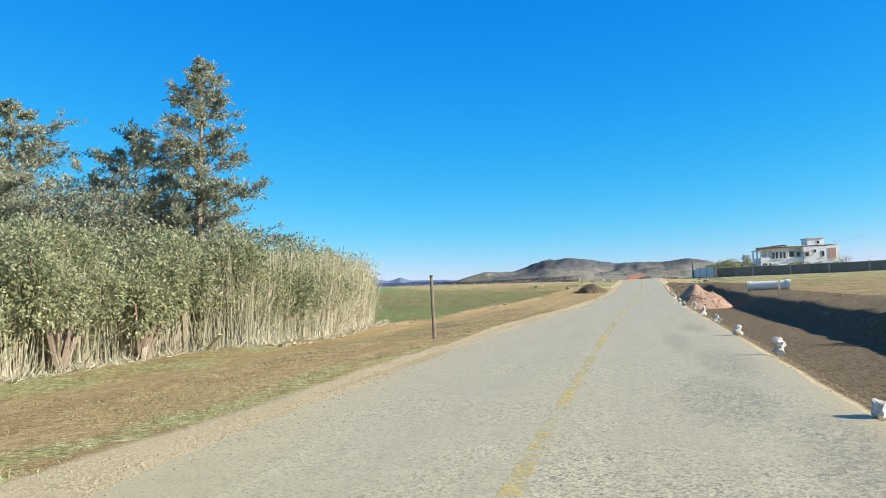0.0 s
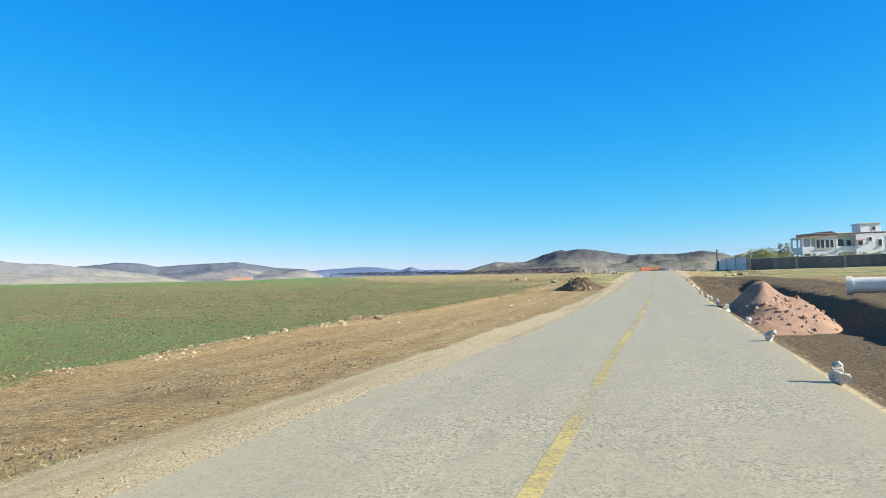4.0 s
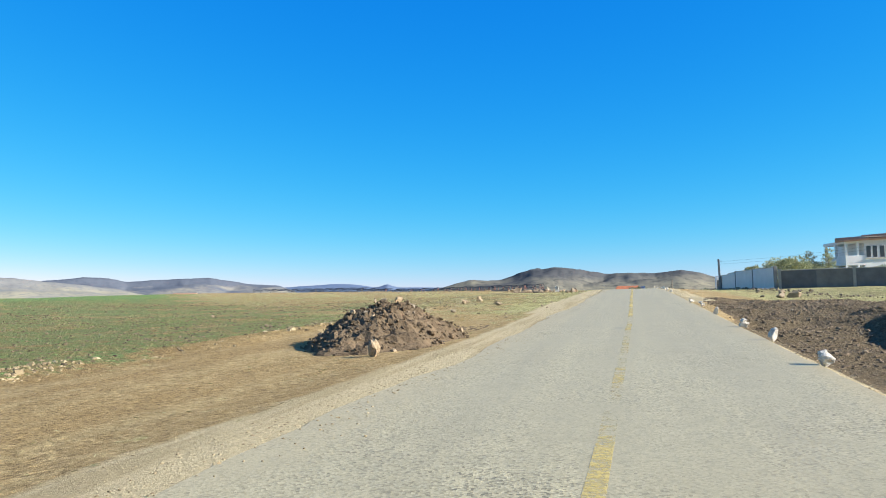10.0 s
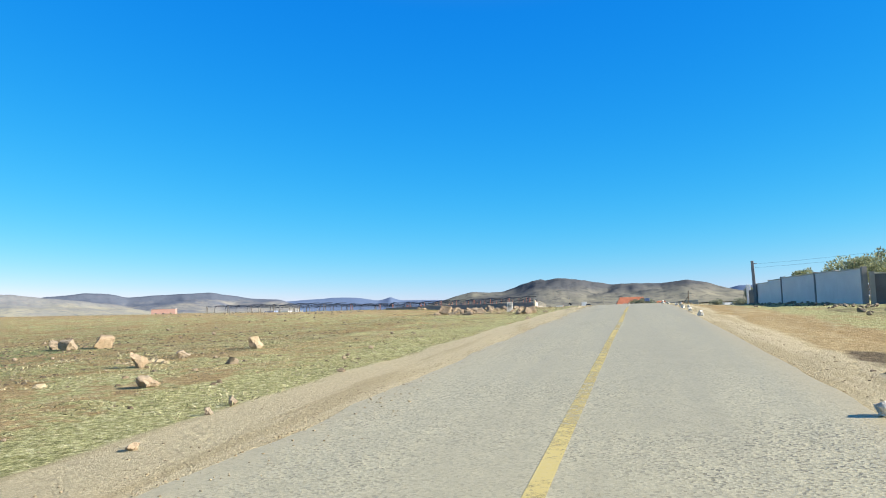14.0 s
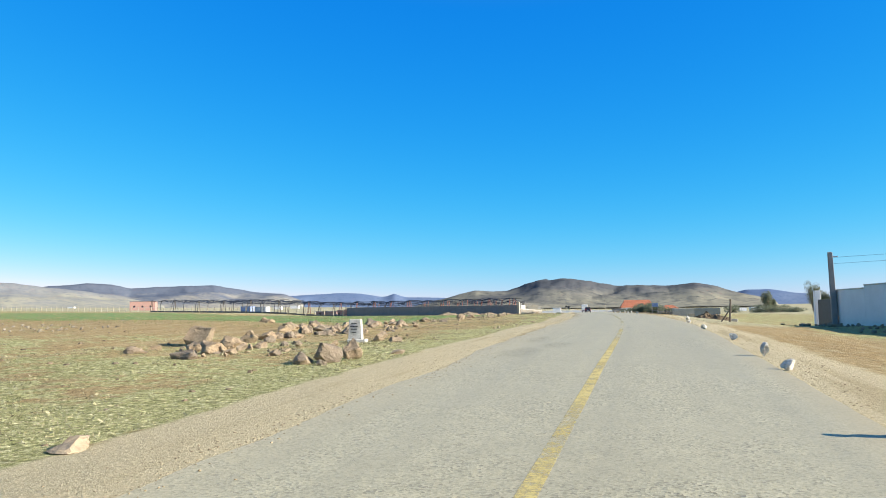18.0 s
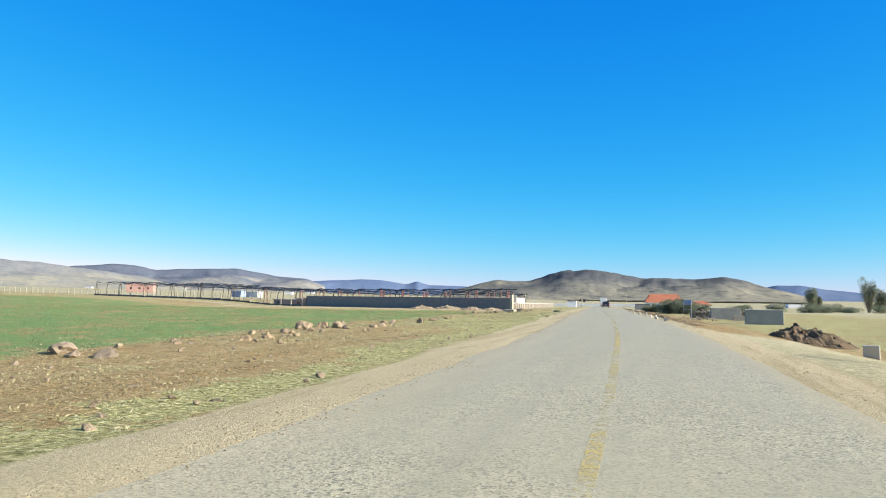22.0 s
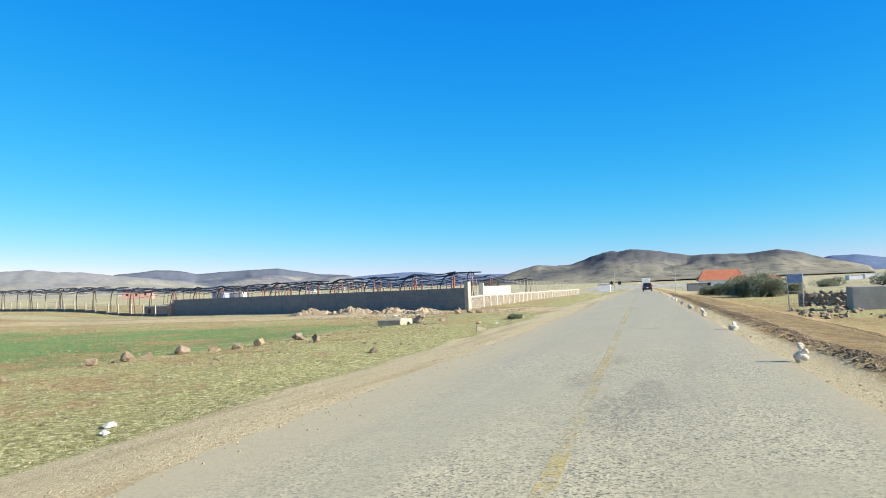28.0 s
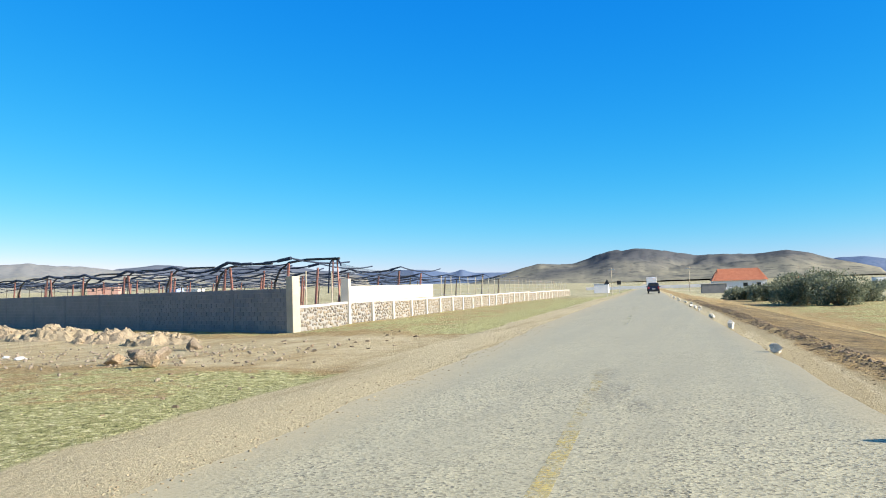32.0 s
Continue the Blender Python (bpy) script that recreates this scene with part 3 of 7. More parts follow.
RZ = road_z(ry)[:, None] + 0.0 * off
RY = ry[:, None] + 0 * off
RZ[:, 0] -= 0.12
RZ[:, -1] -= 0.12
R, C = RX.shape
idx = np.arange(R * C).reshape(R, C)
quads = np.stack([idx[:-1, :-1], idx[:-1, 1:], idx[1:, 1:], idx[1:, :-1]], -1).reshape(-1, 4)
rme = bpy.data.meshes.new("road")
rme.from_pydata(np.stack([RX, RY, RZ], -1).reshape(-1, 3).tolist(), [], quads.tolist())
rme.materials.append(M_ROAD)
put_attr(rme, "dust", np.clip(step(-RL + 1.5, -RL + 0.1, off) * (0.4 + 0.6 * step(225, 255, RY)) + step(RR - 0.7, RR, off) * 0.8, 0, 1))
# where the surface has broken up, and where oil has dripped: y, distance from the middle, half length, half width, how much
broken = 0.0 * off
for by, bd, bl, bw, bs in [(9.5, 1.75, 2.2, 0.55, 0.9), (13.5, 2.2, 2.6, 0.5, 0.8), (18, 1.6, 3.5, 0.35, 0.7), (23, 2.3, 3.0, 0.4, 0.7), (6, 2.6, 2.5, 0.6, 0.9), (29, 1.9, 2.5, 0.3, 0.5),
                           (104.5, -2.3, 1.2, 0.3, 0.6), (119, -2.5, 3.0, 0.25, 0.6), (147, -1.3, 2.5, 0.5, 0.5), (167.5, -2.1, 1.6, 0.5, 0.9), (170, -1.5, 1.5, 0.4, 0.8), (173, -2.4, 2.0, 0.4, 0.7),
                           (182, 0.15, 1.0, 0.25, 0.8), (246.5, 0.35, 1.2, 0.35, 1.0), (249.5, -0.25, 1.2, 0.3, 0.9), (248, 0.7, 1.6, 0.3, 0.9), (252.5, 0.2, 1.2, 0.3, 0.8), (262.5, 0.9, 0.5, 0.35, 0.9),
                           (282.5, 0.25, 1.0, 0.3, 1.0), (284.5, 0.05, 1.0, 0.25, 0.8), (281.5, 0.6, 0.6, 0.2, 0.7)]:
    broken = np.maximum(broken, bs * np.exp(-((RY - by) / bl) ** 2 - ((off - bd) / bw) ** 2))
put_attr(rme, "broken", broken)
oily = 0.0 * off
for by, bd, bl, bw, bs in [(84.5, -0.35, 0.9, 0.3, 0.4), (83.4, -0.15, 0.5, 0.2, 0.3), (247.5, 0.9, 2.6, 0.55, 0.14), (106.5, -0.3, 0.5, 0.15, 0.5), (100, 1.5, 16, 0.35, 0.12)]:
    oily = np.maximum(oily, bs * np.exp(-((RY - by) / bl) ** 2 - ((off - bd) / bw) ** 2))
put_attr(rme, "oily", oily)
tagged(new("road", rme), "worn light grey two-lane asphalt road with ragged edges", "road", kind="structure")

yy = np.concatenate([np.arange(-60, 330, 0.5), np.arange(330, 700, 4.0)])
wid = np.array([-0.08, -0.026, 0.026, 0.08])
LX = road_x(yy)[:, None] + wid - 0.02 + (fbm(yy, yy * 0, 14, 71) - 0.5)[:, None] * 0.1
LZ = road_z(yy)[:, None] + 0.003 + 0 * wid
LY = yy[:, None] + 0 * wid
R, C = LX.shape
idx = np.arange(R * C).reshape(R, C)
quads = np.stack([idx[:-1, :-1], idx[:-1, 1:], idx[1:, 1:], idx[1:, :-1]], -1).reshape(-1, 4)
yme = bpy.data.meshes.new("lane_marking")
yme.from_pydata(np.stack([LX, LY, LZ], -1).reshape(-1, 3).tolist(), [], quads.tolist())
yme.materials.append(M_YELLOW)
WEAR = [(-60, 0.5), (4, 0.42), (10, 0.36), (13, 0.5), (17, 0.3), (21, 0.34), (24, 0.42), (32, 0.34), (42, 0.32), (52, 0.28), (66, 0.28), (84, 0.3), (94, 0.46), (101, 0.4), (112, 0.34), (124, 0.24),
        (145, 0.26), (158, 0.3), (164, 0.2), (174, 0.28), (181, 0.34), (185, 0.48), (194, 0.42), (198, 0.26), (207, 0.3), (216, 0.4), (240, 0.4), (246, 0.3), (252, 0.42), (258, 0.4), (264, 0.46), (270, 0.36), (274, 0.3), (279.5, 0.28), (281, 0.5),
        (284, 0.5), (292, 0.55), (700, 0.5)]
wornv = lerp_at(yy, WEAR, 1) + 0.05
put_attr(yme, "worn", np.repeat(wornv, 4))
tagged(new("lane_marking", yme), "faded yellow centre line painted on the asphalt", "road marking", kind="structure")


# ---- hills ----
def hills(name, az0, az1, dist, peaks, material, label, seed, depth=900, foot=700, rough=0.3):
    """A range seen from the plain: peaks are bearing and rise in degrees from the middle of the road."""
    az = np.linspace(az0, az1, int(abs(az1 - az0) * 18) + 2)
    el = np.interp(az, [p[0] for p in peaks], [p[1] for p in peaks])
    k = np.hanning(15) / np.hanning(15).sum()
    el = np.convolve(np.pad(el, 7, "edge"), k, "valid")
    rr = np.linspace(-foot, depth, 44)
    A, Rr = np.meshgrid(np.radians(az), rr, indexing="ij")
    top = (dist * np.tan(np.radians(el)))[:, None]
    shape = np.where(Rr < 0, np.clip(1 + Rr / foot, 0, 1) ** 1.25, np.clip(1 - Rr / depth, 0, 1))
    px, py = np.sin(A) * (dist + Rr), np.cos(A) * (dist + Rr) + 130
    near = dist / 3000
    ridge = np.abs(fbm(px, py, 420 * near, seed, 5) - 0.5) * 2
    fade = np.clip(1 - np.abs(Rr) / (90 * near), 0, 1)
    h = top * shape * (1 - rough * 2.2 * (0.35 - ridge) * (1 - fade)) + top * rough * 0.14 * (fbm(px, py, 40 * near, seed, 3) - 0.5)
    h = h * np.sin(np.clip((np.arange(len(az)) + 0.0) / 6, 0, 1) * np.pi / 2)[:, None] * np.sin(np.clip((len(az) - 1 - np.arange(len(az))) / 6, 0, 1) * np.pi / 2)[:, None]
    pz = h + 2.0
    R, C = px.shape
    idx = np.arange(R * C).reshape(R, C)
    quads = np.stack([idx[:-1, :-1], idx[1:, :-1], idx[1:, 1:], idx[:-1, 1:]], -1).reshape(-1, 4)
    me = bpy.data.meshes.new(name)
    me.from_pydata(np.stack([px, py, pz], -1).reshape(-1, 3).tolist(), [], quads.tolist())
    me.materials.append(material)
    me.polygons.foreach_set("use_smooth", [True] * len(me.polygons))
    return tagged(new(name, me), label, "hill", kind="structure")


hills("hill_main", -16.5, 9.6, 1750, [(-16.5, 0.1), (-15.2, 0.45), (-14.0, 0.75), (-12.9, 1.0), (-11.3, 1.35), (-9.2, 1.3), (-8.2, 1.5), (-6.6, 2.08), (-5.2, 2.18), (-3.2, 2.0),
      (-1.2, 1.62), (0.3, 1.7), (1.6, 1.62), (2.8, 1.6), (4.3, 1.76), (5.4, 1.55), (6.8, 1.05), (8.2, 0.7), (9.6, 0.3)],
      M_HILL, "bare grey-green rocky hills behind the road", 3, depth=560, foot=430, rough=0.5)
hills("hill_far", 6.0, 20.0, 4600, [(6, 0.7), (7.5, 1.1), (9.0, 1.12), (10.5, 0.85), (13, 0.6), (16, 0.7), (20, 0.4)], M_HILL_HAZE, "distant mountains on the horizon, haze painted blue", 5, depth=200, foot=300)
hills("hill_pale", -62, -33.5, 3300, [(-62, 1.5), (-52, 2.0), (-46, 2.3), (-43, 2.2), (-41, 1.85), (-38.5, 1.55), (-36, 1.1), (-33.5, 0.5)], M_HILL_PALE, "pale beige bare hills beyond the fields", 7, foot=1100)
hills("hill_mesa", -43, -24, 4000, [(-43, 1.4), (-41, 1.9), (-38.5, 2.12), (-37, 2.02), (-35.9, 1.76), (-34.5, 1.86), (-32, 1.93), (-30.4, 1.98), (-29, 1.72), (-27.5, 1.45), (-25.5, 1.3), (-24, 0.7)],
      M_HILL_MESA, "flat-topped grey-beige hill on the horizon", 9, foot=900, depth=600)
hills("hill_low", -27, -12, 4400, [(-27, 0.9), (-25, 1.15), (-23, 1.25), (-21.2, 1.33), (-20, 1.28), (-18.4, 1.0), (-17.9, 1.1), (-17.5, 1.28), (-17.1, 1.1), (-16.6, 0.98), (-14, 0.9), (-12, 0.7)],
      M_HILL_HAZE, "low hills with a small pointed butte, haze painted blue-grey", 11, foot=400, depth=300)

# ---- materials of the things ----
M_ROCK = simple("field_stone", (0.23, 0.175, 0.112), (0.45, 0.355, 0.235), 4.5, 0.95, 0, 0.15, 22, 0.9, 0.06, rand=0.32)
M_WHITE_STONE = simple("whitewashed_stone", (0.36, 0.33, 0.27), (0.74, 0.71, 0.63), 9.0, 0.95, 0, 0.15, 40, 0.8, 0.02)
M_PALE_STONE = simple("pale_stone", (0.25, 0.195, 0.125), (0.44, 0.36, 0.25), 3.0, 0.95, 0, 0.15, 25, 0.6, 0.03, rand=0.3)
M_MOUND = simple("dug_earth", (0.08, 0.06, 0.038), (0.225, 0.168, 0.108), 2.0, 1.0, 0, 0.1, 12, 0.9, 0.08)
M_PINK = simple("pink_gravel", (0.29, 0.19, 0.127), (0.44, 0.30, 0.21), 2.0, 1.0, 0, 0.1, 22, 0.9, 0.05)
M_REDSTONE = simple("red_stone", (0.32, 0.20, 0.14), (0.52, 0.35, 0.26), 3.0, 0.95, 0, 0.15, 22, 0.8, 0.04, rand=0.4)
M_BLOCK = simple("concrete_block", (0.195, 0.195, 0.195), (0.27, 0.268, 0.265), 1.5, 0.95, 0, 0.2, 40, 0.4, 0.01, rand=0.14)
M_DARKWALL = simple("dark_block_wall", (0.125, 0.12, 0.115), (0.20, 0.195, 0.185), 1.2, 0.95, 0, 0.2, 40, 0.4, 0.01, rand=0.2)
M_PIPE = simple("pale_pipe_concrete", (0.70, 0.66, 0.57), (0.86, 0.82, 0.73), 1.5, 0.9, 0, 0.2, 30, 0.3, 0.01)
M_POSTWOOD = simple("sun_bleached_wood", (0.30, 0.26, 0.19), (0.52, 0.46, 0.36), 9.0, 0.9, 0, 0.2, 40, 0.5, 0.01)
M_MORTAR = simple("mortar", (0.25, 0.242, 0.22), (0.35, 0.338, 0.305), 3.0, 0.95, 0, 0.2, 50, 0.4, 0.01)
M_PLASTER = simple("white_plaster", (0.69, 0.69, 0.685), (0.82, 0.82, 0.815), 0.7, 0.9, 0, 0.2, 20, 0.2, 0.008)
M_GREYPLASTER = simple("grey_plaster", (0.63, 0.62, 0.60), (0.78, 0.77, 0.75), 0.6, 0.9, 0, 0.2, 20, 0.2, 0.008)
M_COPING = simple("white_coping", (0.45, 0.42, 0.36), (0.57, 0.54, 0.47), 1.0, 0.9, 0, 0.2, 25, 0.25, 0.008)
M_CREAM = simple("cream_pillar", (0.38, 0.335, 0.245), (0.53, 0.47, 0.36), 1.2, 0.9, 0, 0.2, 25, 0.25, 0.008)
M_RUBBLE = simple("pale_rubble", (0.23, 0.19, 0.125), (0.43, 0.36, 0.25), 3.0, 0.95, 0, 0.15, 14, 0.9, 0.06, rand=0.35)
M_WALLSTONE = simple("wall_stone", (0.15, 0.13, 0.10), (0.36, 0.32, 0.25), 4.0, 0.95, 0, 0.15, 30, 0.5, 0.02, rand=0.4)
M_CONCRETE = simple("concrete", (0.44, 0.40, 0.33), (0.60, 0.56, 0.48), 1.5, 0.9, 0, 0.25, 30, 0.3, 0.01)
M_OLDCONCRETE = simple("weathered_concrete", (0.30, 0.26, 0.19), (0.48, 0.43, 0.33), 3.0, 0.95, 0, 0.15, 20, 0.7, 0.02)
M_OLDWOOD = simple("weathered_wood", (0.10, 0.08, 0.06), (0.26, 0.21, 0.15), 9.0, 0.9, 0, 0.2, 40, 0.5, 0.01)
M_BARK = simple("bark", (0.12, 0.09, 0.065), (0.30, 0.25, 0.19), 6.0, 0.95, 0, 0.15, 30, 0.7, 0.02)
M_RUST = simple("red_oxide_steel", (0.36, 0.15, 0.11), (0.52, 0.25, 0.19), 5.0, 0.7, 0.2, 0.3, 40, 0.3, 0.005)
M_NET = simple("black_net", (0.022, 0.032, 0.052), (0.06, 0.08, 0.125), 5.0, 0.9, 0, 0.2, 60, 0.5, 0.01)
M_TILE = simple("red_roof_tile", (0.43, 0.15, 0.08), (0.56, 0.225, 0.125), 1.0, 0.85, 0, 0.25, 12, 0.5, 0.02)
M_OLDTILE = simple("faded_roof_tile", (0.30, 0.17, 0.12), (0.46, 0.30, 0.22), 1.0, 0.85, 0, 0.25, 12, 0.5, 0.02)
M_BRICK = simple("red_brick", (0.40, 0.235, 0.19), (0.52, 0.33, 0.27), 1.0, 0.95, 0, 0.15, 15, 0.4, 0.02)
M_DARKMETAL = simple("dark_metal", (0.025, 0.025, 0.028), (0.06, 0.06, 0.062), 4.0, 0.5, 0.6, 0.4, 40, 0.15, 0.004)
M_STEEL = simple("galvanised_steel", (0.36, 0.37, 0.38), (0.52, 0.53, 0.54), 6.0, 0.45, 0.7, 0.5, 40, 0.15, 0.004)
M_SHUTTER = simple("brown_shutter", (0.14, 0.08, 0.05), (0.22, 0.13, 0.085), 4.0, 0.7, 0, 0.3, 30, 0.2, 0.01)
M_TYRE = simple("tyre_rubber", (0.015, 0.015, 0.015), (0.035, 0.034, 0.033), 10.0, 0.85, 0, 0.3, 60, 0.3, 0.004)
M_CARPAINT = simple("dark_blue_paint", (0.012, 0.018, 0.035), (0.02, 0.028, 0.05), 2.0, 0.3, 0.2, 0.5, 20, 0.02, 0.001)
M_LORRY = simple("white_van_paint", (0.62, 0.62, 0.62), (0.74, 0.74, 0.74), 2.0, 0.45, 0, 0.5, 20, 0.02, 0.001)
M_BLUESIGN = simple("blue_sign", (0.17, 0.24, 0.44), (0.33, 0.40, 0.56), 4.0, 0.6, 0, 0.4, 30, 0.05, 0.001)
M_REDLAMP = simple("red_lamp", (0.35, 0.02, 0.02), (0.45, 0.04, 0.03), 4.0, 0.3, 0, 0.5, 30, 0.02, 0.001)
M_LITTER = simple("white_plastic", (0.55, 0.54, 0.51), (0.75, 0.74, 0.71), 6.0, 0.6, 0, 0.4, 30, 0.2, 0.005)
M_GLASS, n, l, b = mat("window_glass", 0.08, 0.0, 0.6)
b.inputs["Base Color"].default_value = (0.02, 0.025, 0.03, 1)


def leafy(name, c1, c2, c3, through=0.25):
    """Leaves: a tone for each leaf, a little light passing through."""
    m, n, l, b = mat(name, 0.75, 0, 0.25)
    g = n.new("ShaderNodeNewGeometry")
    col = ramp(n, l, g.outputs["Random Per Island"], [(0.1, c1), (0.55, c2), (0.95, c3)])
    big = noise_tex(n, l, g.outputs["Position"], 0.8, 3)
    col = mixc(n, l, 0.4, col, ramp(n, l, big, [(0.3, c1), (0.7, c3)]))
    l.new(col, b.inputs["Base Color"])
    tr = n.new("ShaderNodeBsdfTranslucent")
    l.new(col, tr.inputs["Color"])
    mx = n.new("ShaderNodeMixShader")
    mx.inputs[0].default_value = through
    l.new(b.outputs[0], mx.inputs[1])
    l.new(tr.outputs[0], mx.inputs[2])
    l.new(mx.outputs[0], n["Material Output"].inputs["Surface"])
    return m


M_LEAF = leafy("conifer_needles", (0.13, 0.152, 0.10), (0.265, 0.29, 0.195), (0.50, 0.51, 0.37), 0.4)
M_LEAF_DULL = leafy("olive_leaves", (0.14, 0.17, 0.085), (0.29, 0.32, 0.17), (0.52, 0.525, 0.33), 0.45)
M_LEAF_DARK = leafy("hedge_leaves", (0.105, 0.13, 0.08), (0.19, 0.215, 0.14), (0.30, 0.315, 0.215), 0.35)
M_REEDLEAF = leafy("reed_leaves", (0.165, 0.19, 0.085), (0.33, 0.345, 0.18), (0.58, 0.565, 0.36), 0.4)
M_REEDPALE = leafy("reed_canes", (0.29, 0.26, 0.17), (0.50, 0.465, 0.33), (0.74, 0.70, 0.55), 0.2)
M_GRASS = leafy("grass_blades", (0.12, 0.13, 0.045), (0.32, 0.30, 0.12), (0.66, 0.59, 0.35), 0.3)
M_GREEN = leafy("crop_blades", (0.12, 0.185, 0.052), (0.19, 0.265, 0.085), (0.30, 0.32, 0.125), 0.3)
M_CLOD = leafy("earth_clods", (0.095, 0.07, 0.043), (0.18, 0.132, 0.08), (0.29, 0.215, 0.135), 0.0)
M_TILTH = leafy("tilled_clods", (0.065, 0.05, 0.03), (0.13, 0.10, 0.06), (0.22, 0.17, 0.105), 0.0)
M_STRAW = leafy("dead_grass", (0.08, 0.075, 0.03), (0.34, 0.30, 0.145), (0.74, 0.66, 0.42), 0.15)
M_PEBBLE = leafy("pebbles", (0.20, 0.15, 0.08), (0.34, 0.265, 0.15), (0.48, 0.40, 0.245), 0.0)


# ---- stones ----
def rock_mesh(seed, material, sub=2, cut=0.75, flat=0.8, rough=1.0):
    """A broken field stone about one metre across, its foot at z = 0."""
    rng = random.Random(seed)
    bm = bmesh.new()
    bmesh.ops.create_icosphere(bm, subdivisions=sub, radius=0.5)
    for _ in range(9):
        nrm = Vector((rng.uniform(-1, 1), rng.uniform(-1, 1), rng.uniform(-0.5, 1))).normalized()
        lim = rng.uniform(0.2, 0.36) / cut * 0.75
        for v in bm.verts:
            over = v.co.dot(nrm) - lim
            if over > 0:
                v.co -= nrm * over
    for v in bm.verts:
        v.co *= 1 + rough * (0.16 * noise.noise(v.co * 3.1 + Vector((seed, 0, 0))) + 0.1 * noise.noise(v.co * 8 + Vector((0, seed, 0))))
        v.co.z *= flat
    low = min(v.co.z for v in bm.verts)
    for v in bm.verts:
        v.co.z -= low
    me = bpy.data.meshes.new("rock")
    bm.to_mesh(me)
    bm.free()
    me.materials.append(material)
    return me


ROCKS = [rock_mesh(i, M_ROCK, 3, rough=1.7) for i in range(10)]
PALES = [rock_mesh(40 + i, M_PALE_STONE, 3, rough=1.7) for i in range(6)]
SMALL_ROCKS = [rock_mesh(i, M_ROCK, 1, rough=1.3) for i in range(8)]
SMALL_PALES = [rock_mesh(40 + i, M_PALE_STONE, 1, rough=1.3) for i in range(6)]
WHITES = [rock_mesh(80 + i, M_WHITE_STONE, 3, flat=0.75, rough=2.0) for i in range(6)]


def rock(x, y, size, tall=1.0, kind=ROCKS, label="reddish-brown angular stone lying on dry grass", group="field stones", sink=0.08, name="rock"):
    ob = new(name, kind[RNG.integers(len(kind))])
    ob.matrix_basis = pose(x, y, gz(x, y) - sink * size, RNG.uniform(-12, 12), RNG.uniform(-12, 12), RNG.uniform(0, 360)) @ Matrix.Diagonal((size, size * RNG.uniform(0.7, 1.1), size * tall, 1))
    return tagged(ob, label, "stone", group)


def stone_marker(y, style):
    """Whitewashed stones set along the edge of the road."""
    x = float(road_x(y)) + RR + 0.02 + RNG.uniform(-0.06, 0.1)
    words = {1: "single whitewashed stone at the road edge", 2: "two whitewashed stones stacked at the road edge",
             3: "three whitewashed stones stacked as a road marker", 4: "upright whitewashed stone block at the road edge"}
    t = thing("stone_marker", words[style], "road marker", pose(x, y, gz(x, y) - 0.02, 0, 0, RNG.uniform(0, 360)), "stone markers along the road")
    z = 0.0
    sizes = {1: [(0.34, 1.05)], 2: [(0.36, 0.85), (0.26, 0.85)], 3: [(0.34, 0.8), (0.28, 0.85), (0.22, 0.9)], 4: [(0.30, 1.75)]}[style]
    for s, tall in sizes:
        ob = new("stone", WHITES[RNG.integers(6)])
        ob.parent = t
        s *= 0.88
        ob.matrix_basis = pose(RNG.uniform(-0.03, 0.03), RNG.uniform(-0.03, 0.03), z, RNG.uniform(-8, 8), RNG.uniform(-8, 8), RNG.uniform(0, 360)) @ Matrix.Diagonal((s, s * 0.85, s * tall, 1))
        z += s * tall * 0.52
    return t


MARKERS = [(-4.0, 2), (2.5, 1), (8.1, 1), (14.4, 3), (19.3, 2), (25.4, 2), (30.4, 3), (37.6, 4), (44.4, 2), (51, 2), (57.4, 1), (64.2, 3), (70.6, 4),
           (75.5, 2), (79.6, 1), (85.2, 2), (91, 4), (96.5, 2), (101.6, 4), (106.3, 2), (113.5, 4), (120.7, 2), (125.6, 1), (151.2, 2),
           (157.2, 3), (163.6, 1), (166.6, 4), (172.6, 1), (179.8, 1), (188.6, 3), (233, 1), (239.7, 2), (244.2, 1),
           (251.9, 3), (261.2, 2), (270.8, 3), (279.8, 2), (288.4, 1), (296, 4), (303, 1), (311, 2), (315, 1), (319, 2), (327, 1), (336, 2), (347, 1), (360, 2)]
for y, style in MARKERS:
    stone_marker(y, style)

# stones along the edge of the field
for x, y, s, tall in [(-11.0, 62.4, 0.55, 0.7), (-10.4, 63.6, 0.42, 0.7), (-9.8, 88.0, 0.32, 0.7), (-10.4, 90.4, 0.3, 0.8), (-9.3, 133.3, 0.6, 1.0),
                      (-9.6, 135.6, 0.45, 0.8), (-7.2, 134.0, 0.5, 0.6), (-6.3, 129.3, 0.55, 0.6), (-9.3, 139.2, 0.55, 1.2), (-17.0, 140.4, 0.7, 1.0), (-17.9, 140.6, 0.6, 0.9),
                      (-16.2, 140.9, 0.8, 1.1), (-2.9, 124.1, 0.16, 0.8), (-3.5, 127.2, 0.2, 0.9), (-3.4, 126.4, 0.15, 1.2), (-10.0, 122.6, 0.8, 0.85), (-7.7, 122.6, 0.5, 0.6),
                      (-4.25, 99.1, 0.36, 1.5), (-2.9, 155.9, 0.5, 0.45), (-6.2, 149.6, 0.22, 0.8)]:
    rock(x, y, s, tall, PALES if (x + y) % 3 < 2 else ROCKS, "pale brown stone lying at the field edge")
